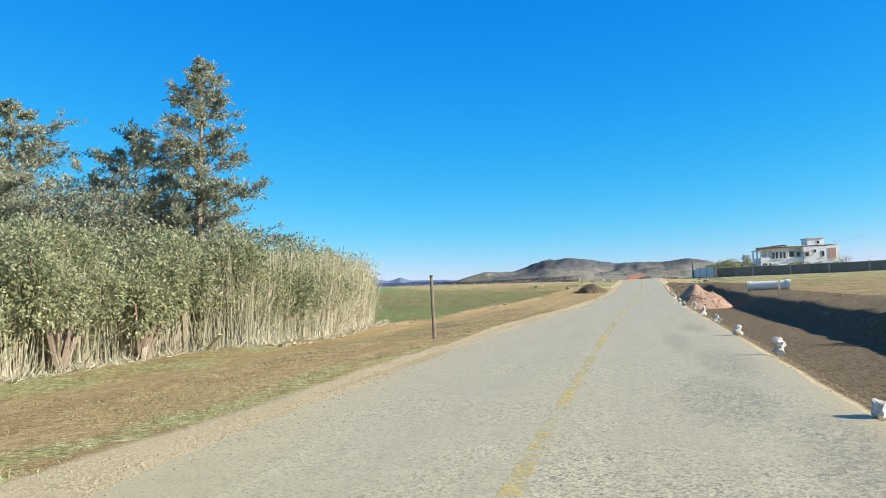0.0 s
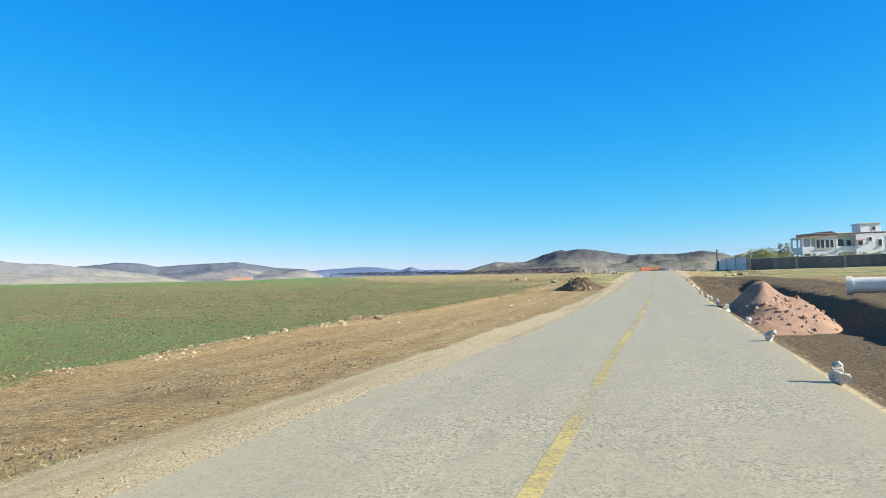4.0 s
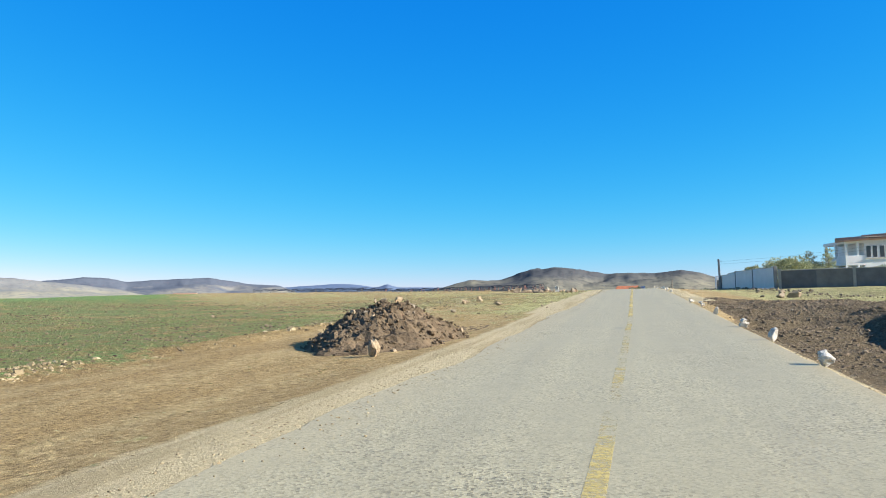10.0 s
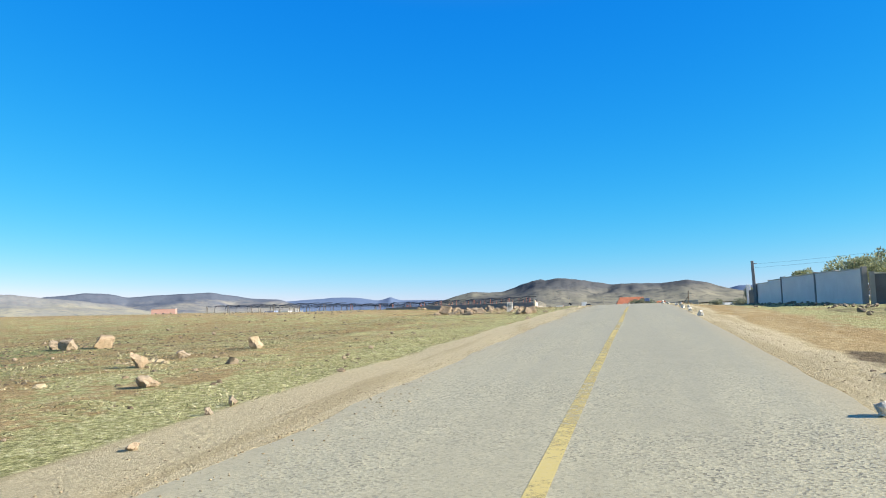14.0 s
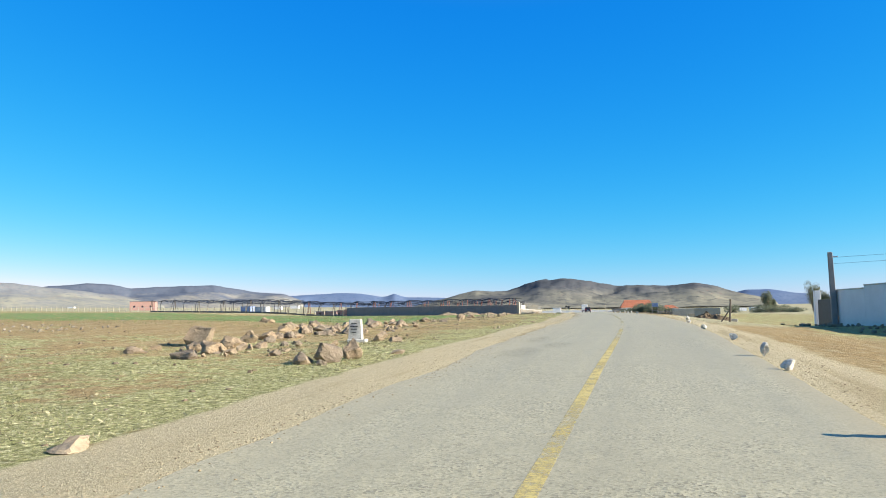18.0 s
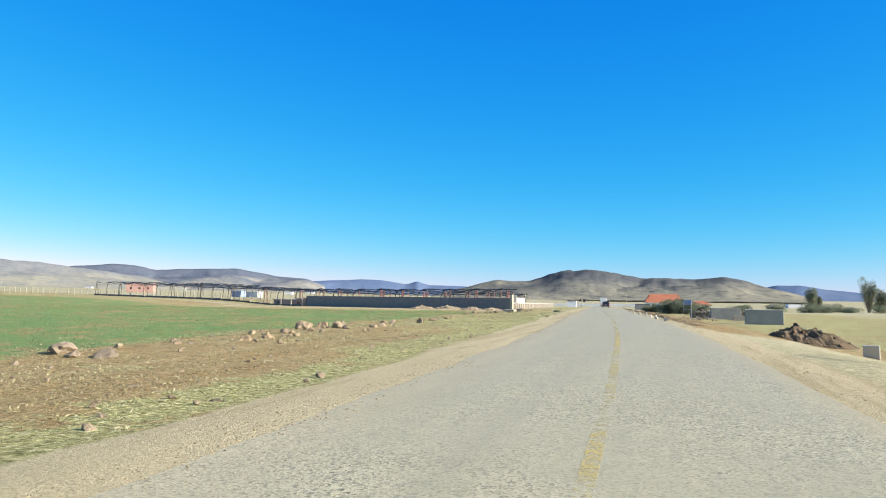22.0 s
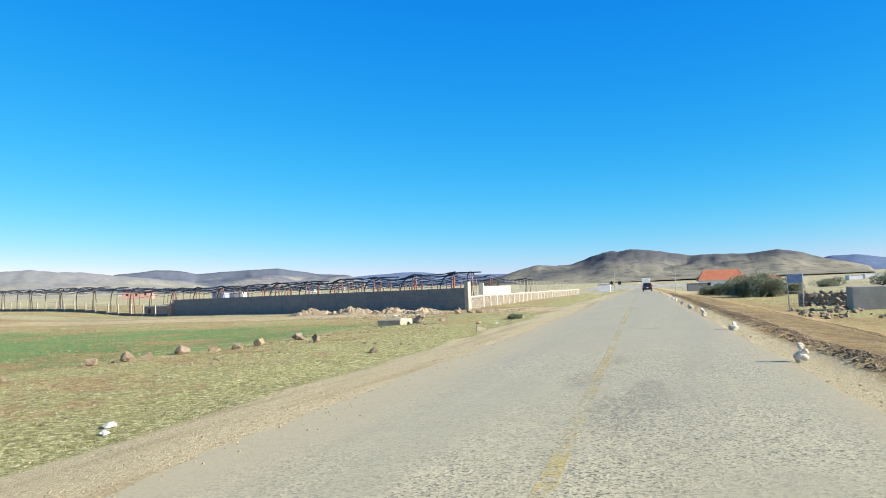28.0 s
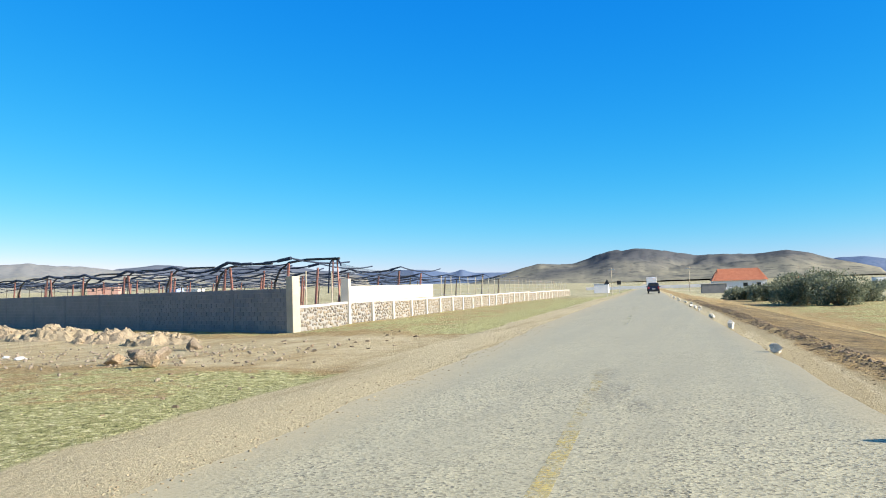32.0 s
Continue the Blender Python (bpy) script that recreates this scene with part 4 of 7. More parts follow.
# cleared stones beside the kilometre stone: place, size, how tall
for x, y, s, tall in [(-8.0, 166.0, 0.8, 0.6), (-8.3, 167.6, 0.85, 0.75), (-9.4, 168.4, 0.6, 0.8), (-7.6, 167.2, 0.4, 0.7), (-10.9, 171.1, 1.0, 1.15), (-10.2, 170.0, 0.6, 0.8), (-9.2, 170.4, 0.9, 0.8),
                      (-8.7, 170.9, 0.6, 0.7), (-10.2, 173.3, 0.85, 0.9), (-10.5, 175.0, 0.7, 0.8), (-10.4, 167.3, 0.65, 0.6), (-4.7, 165.2, 0.62, 0.75), (-4.25, 165.6, 0.78, 1.0), (-4.0, 166.5, 0.7, 0.95),
                      (-4.55, 166.4, 0.45, 0.8), (-4.1, 165.0, 0.3, 0.8), (-5.75, 173.9, 0.65, 0.75), (-4.95, 172.9, 0.5, 0.7), (-5.3, 174.3, 0.4, 0.7), (-11.1, 169.2, 0.4, 0.7), (-9.9, 174.0, 0.5, 0.8), (-8.2, 172.6, 0.45, 0.8)]:
    rock(x, y, s, tall, ROCKS, "tan angular field stone cleared to the verge", sink=0.14)
# the line of stones along the green field
for x, y, s, tall in [(-17.6, 188.7, 0.8, 0.9), (-16.9, 188.0, 0.6, 0.7), (-12.8, 181.9, 0.9, 0.7), (-10.4, 180.1, 1.0, 0.65), (-9.1, 179.8, 0.85, 0.8), (-11.4, 185.1, 0.7, 0.8), (-10.0, 185.1, 0.8, 0.85), (-9.3, 185.4, 0.45, 0.7),
                      (-12.2, 190.9, 0.45, 0.7), (-9.0, 186.8, 0.75, 0.85), (-11.2, 192.2, 0.65, 0.9), (-10.6, 191.6, 0.4, 0.7), (-10.8, 198.1, 0.9, 0.6), (-9.5, 197.8, 0.7, 0.6), (-10.1, 197.5, 0.4, 0.7), (-10.9, 202.4, 0.32, 0.8),
                      (-9.9, 204.4, 0.5, 0.8), (-10.3, 206.6, 0.5, 0.8), (-10.9, 209.0, 0.45, 0.7), (-11.5, 212.0, 0.75, 0.9), (-12.1, 214.8, 0.7, 0.9)]:
    rock(x, y, s, tall, ROCKS if s < 0.9 else PALES, "tan stone lying along the edge of the crop", sink=0.16)
for x, y, s, tall in [(-11.0, 214.0, 0.7, 0.85), (-11.6, 215.7, 0.8, 0.8), (-9.8, 215.4, 0.45, 0.6), (-9.7, 216.3, 0.5, 0.7), (-11.3, 220.7, 0.4, 0.8), (-10.8, 220.5, 0.35, 0.8), (-11.0, 221.3, 0.4, 0.8), (-10.5, 224.5, 0.6, 0.9),
                      (-10.9, 228.2, 0.45, 0.8), (-10.6, 227.6, 0.4, 0.7), (-11.2, 228.9, 0.4, 0.8), (-11.4, 233.2, 0.45, 0.8), (-11.9, 236.5, 0.35, 0.7), (-11.3, 230.6, 0.35, 0.8), (-12.3, 218.9, 0.35, 0.8)]:
    rock(x, y, s, tall, ROCKS, "brown stone lying along the edge of the crop", sink=0.14)
# loose stones between them
for cx, cy, rx, ry, cnt, lo_, hi_ in [(-10.6, 178.0, 1.9, 2.6, 24, 0.3, 0.75), (-8.6, 169.0, 3.0, 3.0, 26, 0.15, 0.4), (-9.6, 183.0, 2.6, 3.5, 22, 0.15, 0.4), (-12.5, 184.3, 1.5, 1.5, 6, 0.4, 0.7), (-10.7, 190.5, 1.3, 2.0, 10, 0.25, 0.6), (-10.9, 206, 1.3, 9.0, 18, 0.15, 0.35)]:
    for _ in range(cnt):
        a, r = RNG.uniform(0, 2 * math.pi), math.sqrt(RNG.uniform(0, 1))
        rock(cx + rx * r * math.cos(a), cy + ry * r * math.sin(a), RNG.uniform(lo_, hi_), RNG.uniform(0.65, 1.0), sink=0.16)
for x, y, s in [(-14.9, 253.4, 0.36), (-14.5, 254.2, 0.5), (-14.2, 254.6, 0.3), (-15.2, 257.2, 0.55), (-14.7, 258.1, 0.42), (-14.5, 259.1, 0.46), (-14.1, 259.8, 0.4), (-14.1, 262.3, 0.55), (-13.7, 247.4, 0.3), (-14.4, 250.3, 0.34), (-13.25, 272.3, 0.78), (-13.75, 273.2, 0.45), (-12.6, 273.6, 0.5), (-12.3, 260.2, 0.5), (-16.4, 287.9, 0.5), (-15.6, 287.8, 0.45),
                (-9.8, 270.6, 0.3), (-16.1, 286.8, 0.5), (-14.2, 285.8, 0.55), (-15.1, 286.4, 0.4), (-8.4, 256.2, 0.28), (-17.5, 291.5, 0.6), (-5.8, 241.1, 0.35), (-3.4, 183.4, 0.22), (-3.7, 184.0, 0.2)]:
    rock(x, y, s, RNG.uniform(0.75, 1.0), PALES if s > 0.6 else ROCKS, "weathered stone half sunk in short grass")


# a flat pale slab and a broken block lying by the shoulder
ob = rock(-3.2, 167.8, 0.6, 0.35, PALES, "flat pale stone lying in verge grass")
t = thing("broken_block", "broken pale concrete block lying in the verge", "concrete block", pose(-8.0, 264.7, gz(-8.0, 264.7) - 0.03, 0, 6, 25))
bm = bmesh.new()
add_box(bm, (0, 0, 0.07), (0.36, 0.18, 0.14), 0, 0.02)
for v in bm.verts:
    v.co += Vector((0.03, 0.02, 0.03)) * noise.noise(v.co * 6)
part("block", bm, M_OLDCONCRETE, t)


def joined_rocks(name, places, kinds, label):
    """Lesser stones, too many to pick apart, in one mesh."""
    V_, F_ = [], []
    for x, y, s in places:
        m = pose(x, y, gz(x, y) - 0.08 * s, RNG.uniform(-20, 20), RNG.uniform(-20, 20), RNG.uniform(0, 360)) @ Matrix.Diagonal((s, s * RNG.uniform(0.7, 1.1), s * RNG.uniform(0.6, 1.0), 1))
        me = kinds[RNG.integers(len(kinds))]
        o0 = len(V_)
        V_ += [m @ w.co for w in me.vertices]
        F_ += [tuple(o0 + k for k in p.vertices) for p in me.polygons]
    tagged(new(name, mesh_of(name, V_, F_, kinds[0].materials[0])), label, "stones", kind="stuff")


spots = []
for _ in range(420):
    y = RNG.uniform(112, 292)
    d = RNG.uniform(4.6, 26 if y < 176 else 13)
    spots.append((float(road_x(y)) - d - (1 if y > 230 else 0), y, RNG.uniform(0.06, 0.26) * (1 if y < 214 else 0.5)))
joined_rocks("field_stones", spots, SMALL_ROCKS, "small brown stones scattered through dry grass")
# rubble by the boundary wall on the other side
spots = []
for _ in range(300):
    y = RNG.uniform(134, 206)
    spots.append((16.2 - 0.055 * (y - 172) - 0.5 - abs(RNG.normal(0, 1.5)) - (1.0 if y < 150 else 0), y, RNG.uniform(0.06, 0.28) * (1.5 if 152 < y < 202 else 1)))
for x, y, sz in [(12.2, 139.5, 0.95), (11.4, 139.0, 0.7), (12.9, 141.0, 0.6), (10.6, 141.5, 0.35), (13.6, 150.5, 0.6), (13.0, 158.0, 0.5)]:
    rock(x, y, sz, 0.85, PALES, "large pale block of rubble beside the wall")
joined_rocks("rubble", spots, SMALL_PALES, "pale rubble stones tipped below the boundary wall")
spots = [(RNG.uniform(-34, -19), RNG.uniform(171, 180), RNG.uniform(0.06, 0.24)) for _ in range(260)]
joined_rocks("rubble", spots, [rock_mesh(170 + k, M_RUBBLE, 1, rough=1.4) for k in range(4)], "pale broken rubble tipped on the dry field")
spots = []
for _ in range(90):
    y = RNG.uniform(88, 130)
    spots.append((float(road_x(y)) + RNG.uniform(5.5, 15), y, RNG.uniform(0.06, 0.22)))
joined_rocks("rubble", spots, SMALL_PALES, "pale stones lying in dark dug soil")


# ---- heaps ----
def heap(name, label, category, cx, cy, rx, ry, h, rz, material, seed, rugged=0.25, stones=0, kinds=ROCKS, smin=0.15, smax=0.5, base=None, point=1.0, front=False, crumbs=0):
    """A tipped heap of earth or gravel, with stones on it."""
    t = thing(name, label, category, pose(cx, cy, gz(cx, cy) if base is None else base, 0, 0, rz))
    nr, na = 26, 72
    verts, faces = [(0, 0, h * 0.97)], []
    for i in range(1, nr + 1):
        for k in range(na):
            a, r = 2 * math.pi * k / na, i / nr
            edge = 1 + 0.22 * noise.noise(Vector((math.cos(a) * 1.3, math.sin(a) * 1.3, seed)))
            x, y = rx * r * edge * math.cos(a), ry * r * edge * math.sin(a)
            z = h * max(0.0, (1 - r**point)) * (1 + 0.25 * noise.noise(Vector((x * 0.8, y * 0.8, seed + 3))))
            z += rugged * (noise.noise(Vector((x * 2.1, y * 2.1, seed))) + 0.6 * noise.noise(Vector((x * 5, y * 5, seed)))) * (1 - r**4)
            verts.append((x, y, z - 0.35 * r**3))
    for k in range(na):
        faces.append((0, 1 + k, 1 + (k + 1) % na))
    for i in range(nr - 1):
        for k in range(na):
            a0, a1 = 1 + i * na + k, 1 + i * na + (k + 1) % na
            faces.append((a0, a0 + na, a1 + na, a1))
    body = new("mass", mesh_of("mass", verts, faces, material, smooth=rugged < 0.15))
    body.parent = t
    if crumbs:
        cv, cf = [], []
        for _ in range(crumbs):
            v = verts[RNG.integers(1, len(verts) - na)]
            s = RNG.uniform(0.04, 0.13)
            m = pose(v[0] + RNG.uniform(-0.12, 0.12), v[1] + RNG.uniform(-0.12, 0.12), v[2] - 0.05 * s, RNG.uniform(0, 360), RNG.uniform(0, 60), 0) @ Matrix.Diagonal((s * 1.2, s, s, 1))
            me = SMALL_ROCKS[RNG.integers(len(SMALL_ROCKS))]
            o0 = len(cv)
            cv += [m @ w.co for w in me.vertices]
            cf += [tuple(o0 + k for k in p.vertices) for p in me.polygons]
        ob = new("loose_soil", mesh_of("loose_soil", cv, cf, M_MOUND))
        ob.parent = t
        tagged(ob, kind="stuff")
    for _ in range(stones):
        v = verts[RNG.integers(1, len(verts) - na)]
        while front and v[1] > -0.25 * ry + 0.12 * ry * v[0]:
            v = verts[RNG.integers(1, len(verts) - na)]
        s = RNG.uniform(smin, smax)
        ob = new("stone", kinds[RNG.integers(len(kinds))])
        ob.parent = t
        ob.matrix_basis = pose(v[0], v[1], v[2] - 0.3 * s, RNG.uniform(0, 360), RNG.uniform(0, 60), RNG.uniform(0, 360)) @ Matrix.Diagonal((s, s, s, 1))
    return t


CLODS = [rock_mesh(120 + i, M_MOUND, rough=1.6) for i in range(5)]
heap("earth_mound", "tipped mound of brown earth and stones beside the road", "earth mound", -5.4, 103.8, 2.5, 4.9, 1.0, 8, M_MOUND, 2, 0.22, 300, CLODS * 4 + SMALL_PALES[:2], 0.08, 0.3, point=1.35, crumbs=1700)
REDS = [rock_mesh(140 + i, M_REDSTONE) for i in range(4)]
heap("gravel_heap", "heap of pinkish gravel with reddish stones tipped in the trench", "gravel heap", 5.45, 69.8, 3.15, 5.2, 2.0, 0, M_PINK, 6, 0.05, 300, REDS, 0.07, 0.3, base=-0.95, front=True, point=1.05)
heap("soil_heap", "dark heap of dug soil and rubble beside the hut", "soil heap", 9.4, 226.5, 2.6, 2.0, 0.85, -10, M_MOUND, 9, 0.2, 80, CLODS + SMALL_PALES[:2], 0.1, 0.4, point=1.3)
for i, (x, y, a, b2, h) in enumerate([(-33.5, 298.6, 3.0, 1.7, 0.5), (-29.0, 297.4, 2.8, 1.6, 0.58), (-25.2, 296.4, 2.6, 1.5, 0.48), (-21.6, 295.0, 2.2, 1.2, 0.4)]):
    heap("rubble_heap", "low heap of pale rubble in front of the block wall", "rubble heap", x, y, a, b2, h, 10, M_RUBBLE, 20 + i, 0.26, 70, [rock_mesh(160 + k, M_RUBBLE, 1, rough=1.5) for k in range(4)], 0.1, 0.36)

# ---- concrete pipe on the bank, in two lengths ----
pz = gz(12.6, 78.6) + 0.62
t = thing("concrete_pipe", "pale concrete drain pipe lying on dug soil", "pipe", pose(12.5, 78.7, pz, 0, 0, -12))


def ring_part(name, x0, x1, r_out, r_in, parent, seg=28):
    bm = bmesh.new()
    loops = []
    for x, r in ((x0, r_out), (x1, r_out), (x1, r_in), (x0, r_in)):
        loops.append([bm.verts.new((x, r * math.cos(2 * math.pi * k / seg), r * math.sin(2 * math.pi * k / seg))) for k in range(seg)])
    for i in range(4):
        A, B = loops[i], loops[(i + 1) % 4]
        for k in range(seg):
            bm.faces.new((A[k], A[(k + 1) % seg], B[(k + 1) % seg], B[k]))
    bmesh.ops.recalc_face_normals(bm, faces=bm.faces)
    return part(name, bm, M_PIPE, parent)


ring_part("barrel", -1.6, 1.0, 0.42, 0.34, t)
ring_part("socket", -1.75, -1.45, 0.5, 0.43, t)
ring_part("barrel", 1.15, 1.9, 0.42, 0.34, t)
ring_part("socket", 1.75, 2.05, 0.5, 0.43, t)

# ---- wooden post by the reeds ----
t = thing("wooden_post", "thin weathered wooden post standing in the verge", "post", pose(-6.0, 22.96, gz(-6.0, 22.96) - 0.1))
# darker wood tone stands in for shade on the pole's near side
tube_part("pole", M_OLDWOOD, t, (0, 0, 0), (-0.02, 0, 2.05), 0.055, 0.045, 8)
tube_part("cap", M_DARKMETAL, t, (-0.02, 0, 2.0), (-0.02, 0, 2.06), 0.05, 0.05, 8)

# ---- kilometre stone ----
kx, ky = -6.45, 173.4
t = thing("kilometre_stone", "white painted concrete kilometre stone on a plinth", "kilometre stone", pose(kx, ky, gz(kx, ky) - 0.05, 0, 0, 6))
box_part("plinth", M_WHITE_STONE, t, (0.06, 0, 0.07), (0.62, 0.42, 0.16), 0, 0.02)
bm = bmesh.new()
vs = add_box(bm, (0, 0, 0.47), (0.46, 0.26, 0.66), 0, 0.02)
for v in bm.verts:
    if v.co.z > 0.5:
        v.co.x *= 0.86
        v.co.y *= 0.8
body = part("body", bm, M_WHITE_STONE, t)
for i, (zz, ww) in enumerate([(0.66, 0.2), (0.57, 0.28), (0.48, 0.22), (0.38, 0.16)]):
    box_part("writing_bar", M_DARKMETAL, body, (-0.03, -0.127 + 0.0 * i, zz), (ww, 0.012, 0.028), 0, 0.002, "worn dark lettering, not legible")

# ---- concrete slab block in the grass ----
t = thing("concrete_block", "low square concrete block lying in the grass", "concrete block", pose(-14.5, 272.2, gz(-14.5, 272.2) - 0.06, 0, 0, -4))
box_part("block", M_OLDCONCRETE, t, (0, 0, 0.18), (1.25, 1.3, 0.36), 0, 0.04)
box_part("lid", M_OLDCONCRETE, t, (0.05, 0.1, 0.37), (0.8, 0.8, 0.06), 4, 0.015)

# ---- litter ----
for x, y, s in [(-9.1, 62.3, 0.2), (-4.7, 62.7, 0.16), (-4.6, 64.9, 0.14), (-7.2, 77.3, 0.34), (-5.7, 80.7, 0.22), (-7.3, 84.8, 0.2), (-7.0, 245.4, 0.3), (-6.7, 245.0, 0.22), (-9.0, 270.6, 0.3), (-21.5, 289, 0.5), (-22.5, 289.4, 0.4)]:
    bm = bmesh.new()
    bmesh.ops.create_icosphere(bm, subdivisions=2, radius=0.5)
    for v in bm.verts:
        v.co *= 1 + 0.5 * noise.noise(v.co * 2.5 + Vector((x, y, 0)))
        v.co.z = max(v.co.z, -0.25) * 0.45
    ob = part("litter", bm, M_LITTER)
    ob.matrix_basis = pose(x, y, gz(x, y) + 0.1 * s, 0, 0, x * 90) @ Matrix.Diagonal((s * 0.65, s * 0.5, s * 0.55, 1))
    tagged(ob, "scrap of crumpled white plastic on bare earth", "litter", "litter on the verge")


# ---- plants ----
def leaf_cloud(pts, dirs, sizes, aspect, rng):
    """Small four-cornered leaves at the given places: vertices and faces."""
    pts, dirs = np.asarray(pts, float), np.asarray(dirs, float)
    nn = len(pts)
    dirs = dirs / np.maximum(np.linalg.norm(dirs, axis=1, keepdims=True), 1e-6)
    side = np.cross(dirs, rng.normal(size=(nn, 3)))
    side /= np.maximum(np.linalg.norm(side, axis=1, keepdims=True), 1e-6)
    L = np.asarray(sizes)[:, None]
    a = pts
    m1, m2 = pts + dirs * L * 0.5 + side * L * aspect, pts + dirs * L * 0.5 - side * L * aspect
    e = pts + dirs * L
    verts = np.stack([a, m1, e, m2], 1).reshape(-1, 3)
    faces = np.arange(nn * 4).reshape(-1, 4)
    return verts, faces


def cloud_object(name, verts, faces, material, parent=None):
    me = bpy.data.meshes.new(name)
    me.from_pydata(verts.tolist(), [], faces.tolist())
    me.materials.append(material)
    ob = new(name, me)
    if parent:
        ob.parent = parent
    return ob


def conifer(x, y, h, spread, seed, label, leaves=9000, bare=0.12, material=None, leaf=0.2, ragged=0.5, name="tree"):
    """Trunk, limbs and a ragged crown of drooping sprays."""
    rng = np.random.default_rng(seed)
    t = thing(name, label, "tree", pose(x, y, gz(x, y) - 0.1, 0, 0, seed * 40))
    bm = bmesh.new()
    lean = rng.normal(0, 0.02, 2)
    zs = np.linspace(0, h * 0.97, 9)
    for z0, z1 in zip(zs[:-1], zs[1:]):
        r0, r1 = 0.022 * h * (1 - z0 / h) + 0.015, 0.022 * h * (1 - z1 / h) + 0.015
        add_tube(bm, (lean[0] * z0, lean[1] * z0, z0), (lean[0] * z1, lean[1] * z1, z1), r0, r1, 7)
    part("trunk", bm, M_BARK, t)
    bm = bmesh.new()
    P, D, S = [], [], []
    nb = int(h * 7)
    for i in range(nb):
        f = bare + (1 - bare) * (i + rng.uniform(0, 1)) / nb
        z = f * h
        reach = spread * (1 - f) ** 0.6 * rng.uniform(1 - ragged, 1.12) + 0.15
        a = i * 2.4 + rng.uniform(-0.5, 0.5)
        up = rng.uniform(0.05, 0.5) * (0.4 + f)
        root = np.array([lean[0] * z, lean[1] * z, z])
        tip = root + np.array([math.cos(a) * reach, math.sin(a) * reach, reach * up])
        add_tube(bm, root, tip, 0.012 * h * (1 - f) * 0.35 + 0.012, 0.006, 5)
        kk = max(10, int(leaves / nb * (0.4 + 1.2 * (1 - f))))
        ns = 5 + int(reach * 3)
        s0 = rng.uniform(0.2, 1.0, ns)
        s0[0] = 1.0
        o0 = root + (tip - root) * s0[:, None]
        sd = (tip - root) / reach * 0.8 + rng.normal(0, 0.6, (ns, 3)) * np.array([1, 1, 0.55])
        sd *= (reach * 0.16 + 0.16) * rng.uniform(0.6, 1.3, (ns, 1))
        for q0, q1 in zip(o0[::2], sd[::2]):
            add_tube(bm, q0, q0 + q1, 0.008, 0.004, 3)
        w = rng.integers(0, ns, kk)
        p = o0[w] + sd[w] * rng.uniform(0, 1.15, (kk, 1)) + rng.normal(0, 0.045 + 0.012 * reach, (kk, 3))
        P.append(p)
        D.append(sd[w] / np.linalg.norm(sd[w], axis=1, keepdims=True) * 0.8 + rng.normal(0, 0.6, (kk, 3)) + np.array([0, 0, 0.2]))
        S.append(rng.uniform(0.5, 1.4, kk) * leaf)
    part("branchwork", bm, M_BARK, t)
    v, f = leaf_cloud(np.concatenate(P), np.concatenate(D), np.concatenate(S), 0.14, rng)
    cloud_object("crown", v, f, material or M_LEAF, t)
    return t


def bush(x, y, rx, ry, h, seed, label, leaves=3000, material=None, leaf=0.16, trunk=0.0, name="bush", category="bush", lobes=9, low=0.3):
    """A broad crown of several uneven lobes, on a short stem where one shows."""
    rng = np.random.default_rng(seed)
    t = thing(name, label, category, pose(x, y, gz(x, y) - 0.05))
    bm = bmesh.new()
    P, D, S = [], [], []
    for i in range(lobes):
        c = np.array([rng.uniform(-0.7, 0.7) * rx, rng.uniform(-0.7, 0.7) * ry, trunk + (h - trunk) * rng.uniform(low, 0.72)])
        add_tube(bm, (rng.uniform(-0.1, 0.1), rng.uniform(-0.1, 0.1), 0), c, 0.025 * h, 0.01 * h, 6)
        r = np.array([rx, ry, (h - trunk)]) * rng.uniform(0.28, 0.5)
        r[2] *= 0.62
        kk = leaves // lobes
        d = rng.normal(size=(kk, 3))
        d /= np.linalg.norm(d, axis=1, keepdims=True)
        p = c + d * r * (rng.uniform(0.3, 1.08, (kk, 1)) ** 0.45)
        p[:, 2] = np.maximum(p[:, 2], 0.05 + trunk * 0.8)
        P.append(p)
        D.append(d + rng.normal(0, 0.6, (kk, 3)))
        S.append(rng.uniform(0.6, 1.4, kk) * leaf)
    part("stem", bm, M_BARK, t)
    v, f = leaf_cloud(np.concatenate(P), np.concatenate(D), np.concatenate(S), 0.24, rng)
    cloud_object("crown", v, f, material or M_LEAF_DULL, t)
    return t


# trees behind the reeds
conifer(-18.6, 30.0, 12.4, 3.6, 3, "tall dark conifer with ragged sparse branches behind reeds", 46000, 0.2, leaf=0.18)
conifer(-21.8, 30.5, 9.4, 5.2, 4, "grey-green conifer standing behind dry reeds", 42000, 0.15, leaf=0.18)
conifer(-27.0, 28.5, 10.9, 5.6, 5, "broad grey-green conifer beside the reed bed", 66000, 0.12, leaf=0.18)
conifer(-24.4, 25.0, 7.8, 3.6, 6, "bushy grey-green conifer rising from the reeds", 28000, 0.1, leaf=0.18)
conifer(-30.0, 23.0, 11.0, 4.4, 8, "broad grey-green conifer beside the reed bed", 30000, 0.12, leaf=0.18)
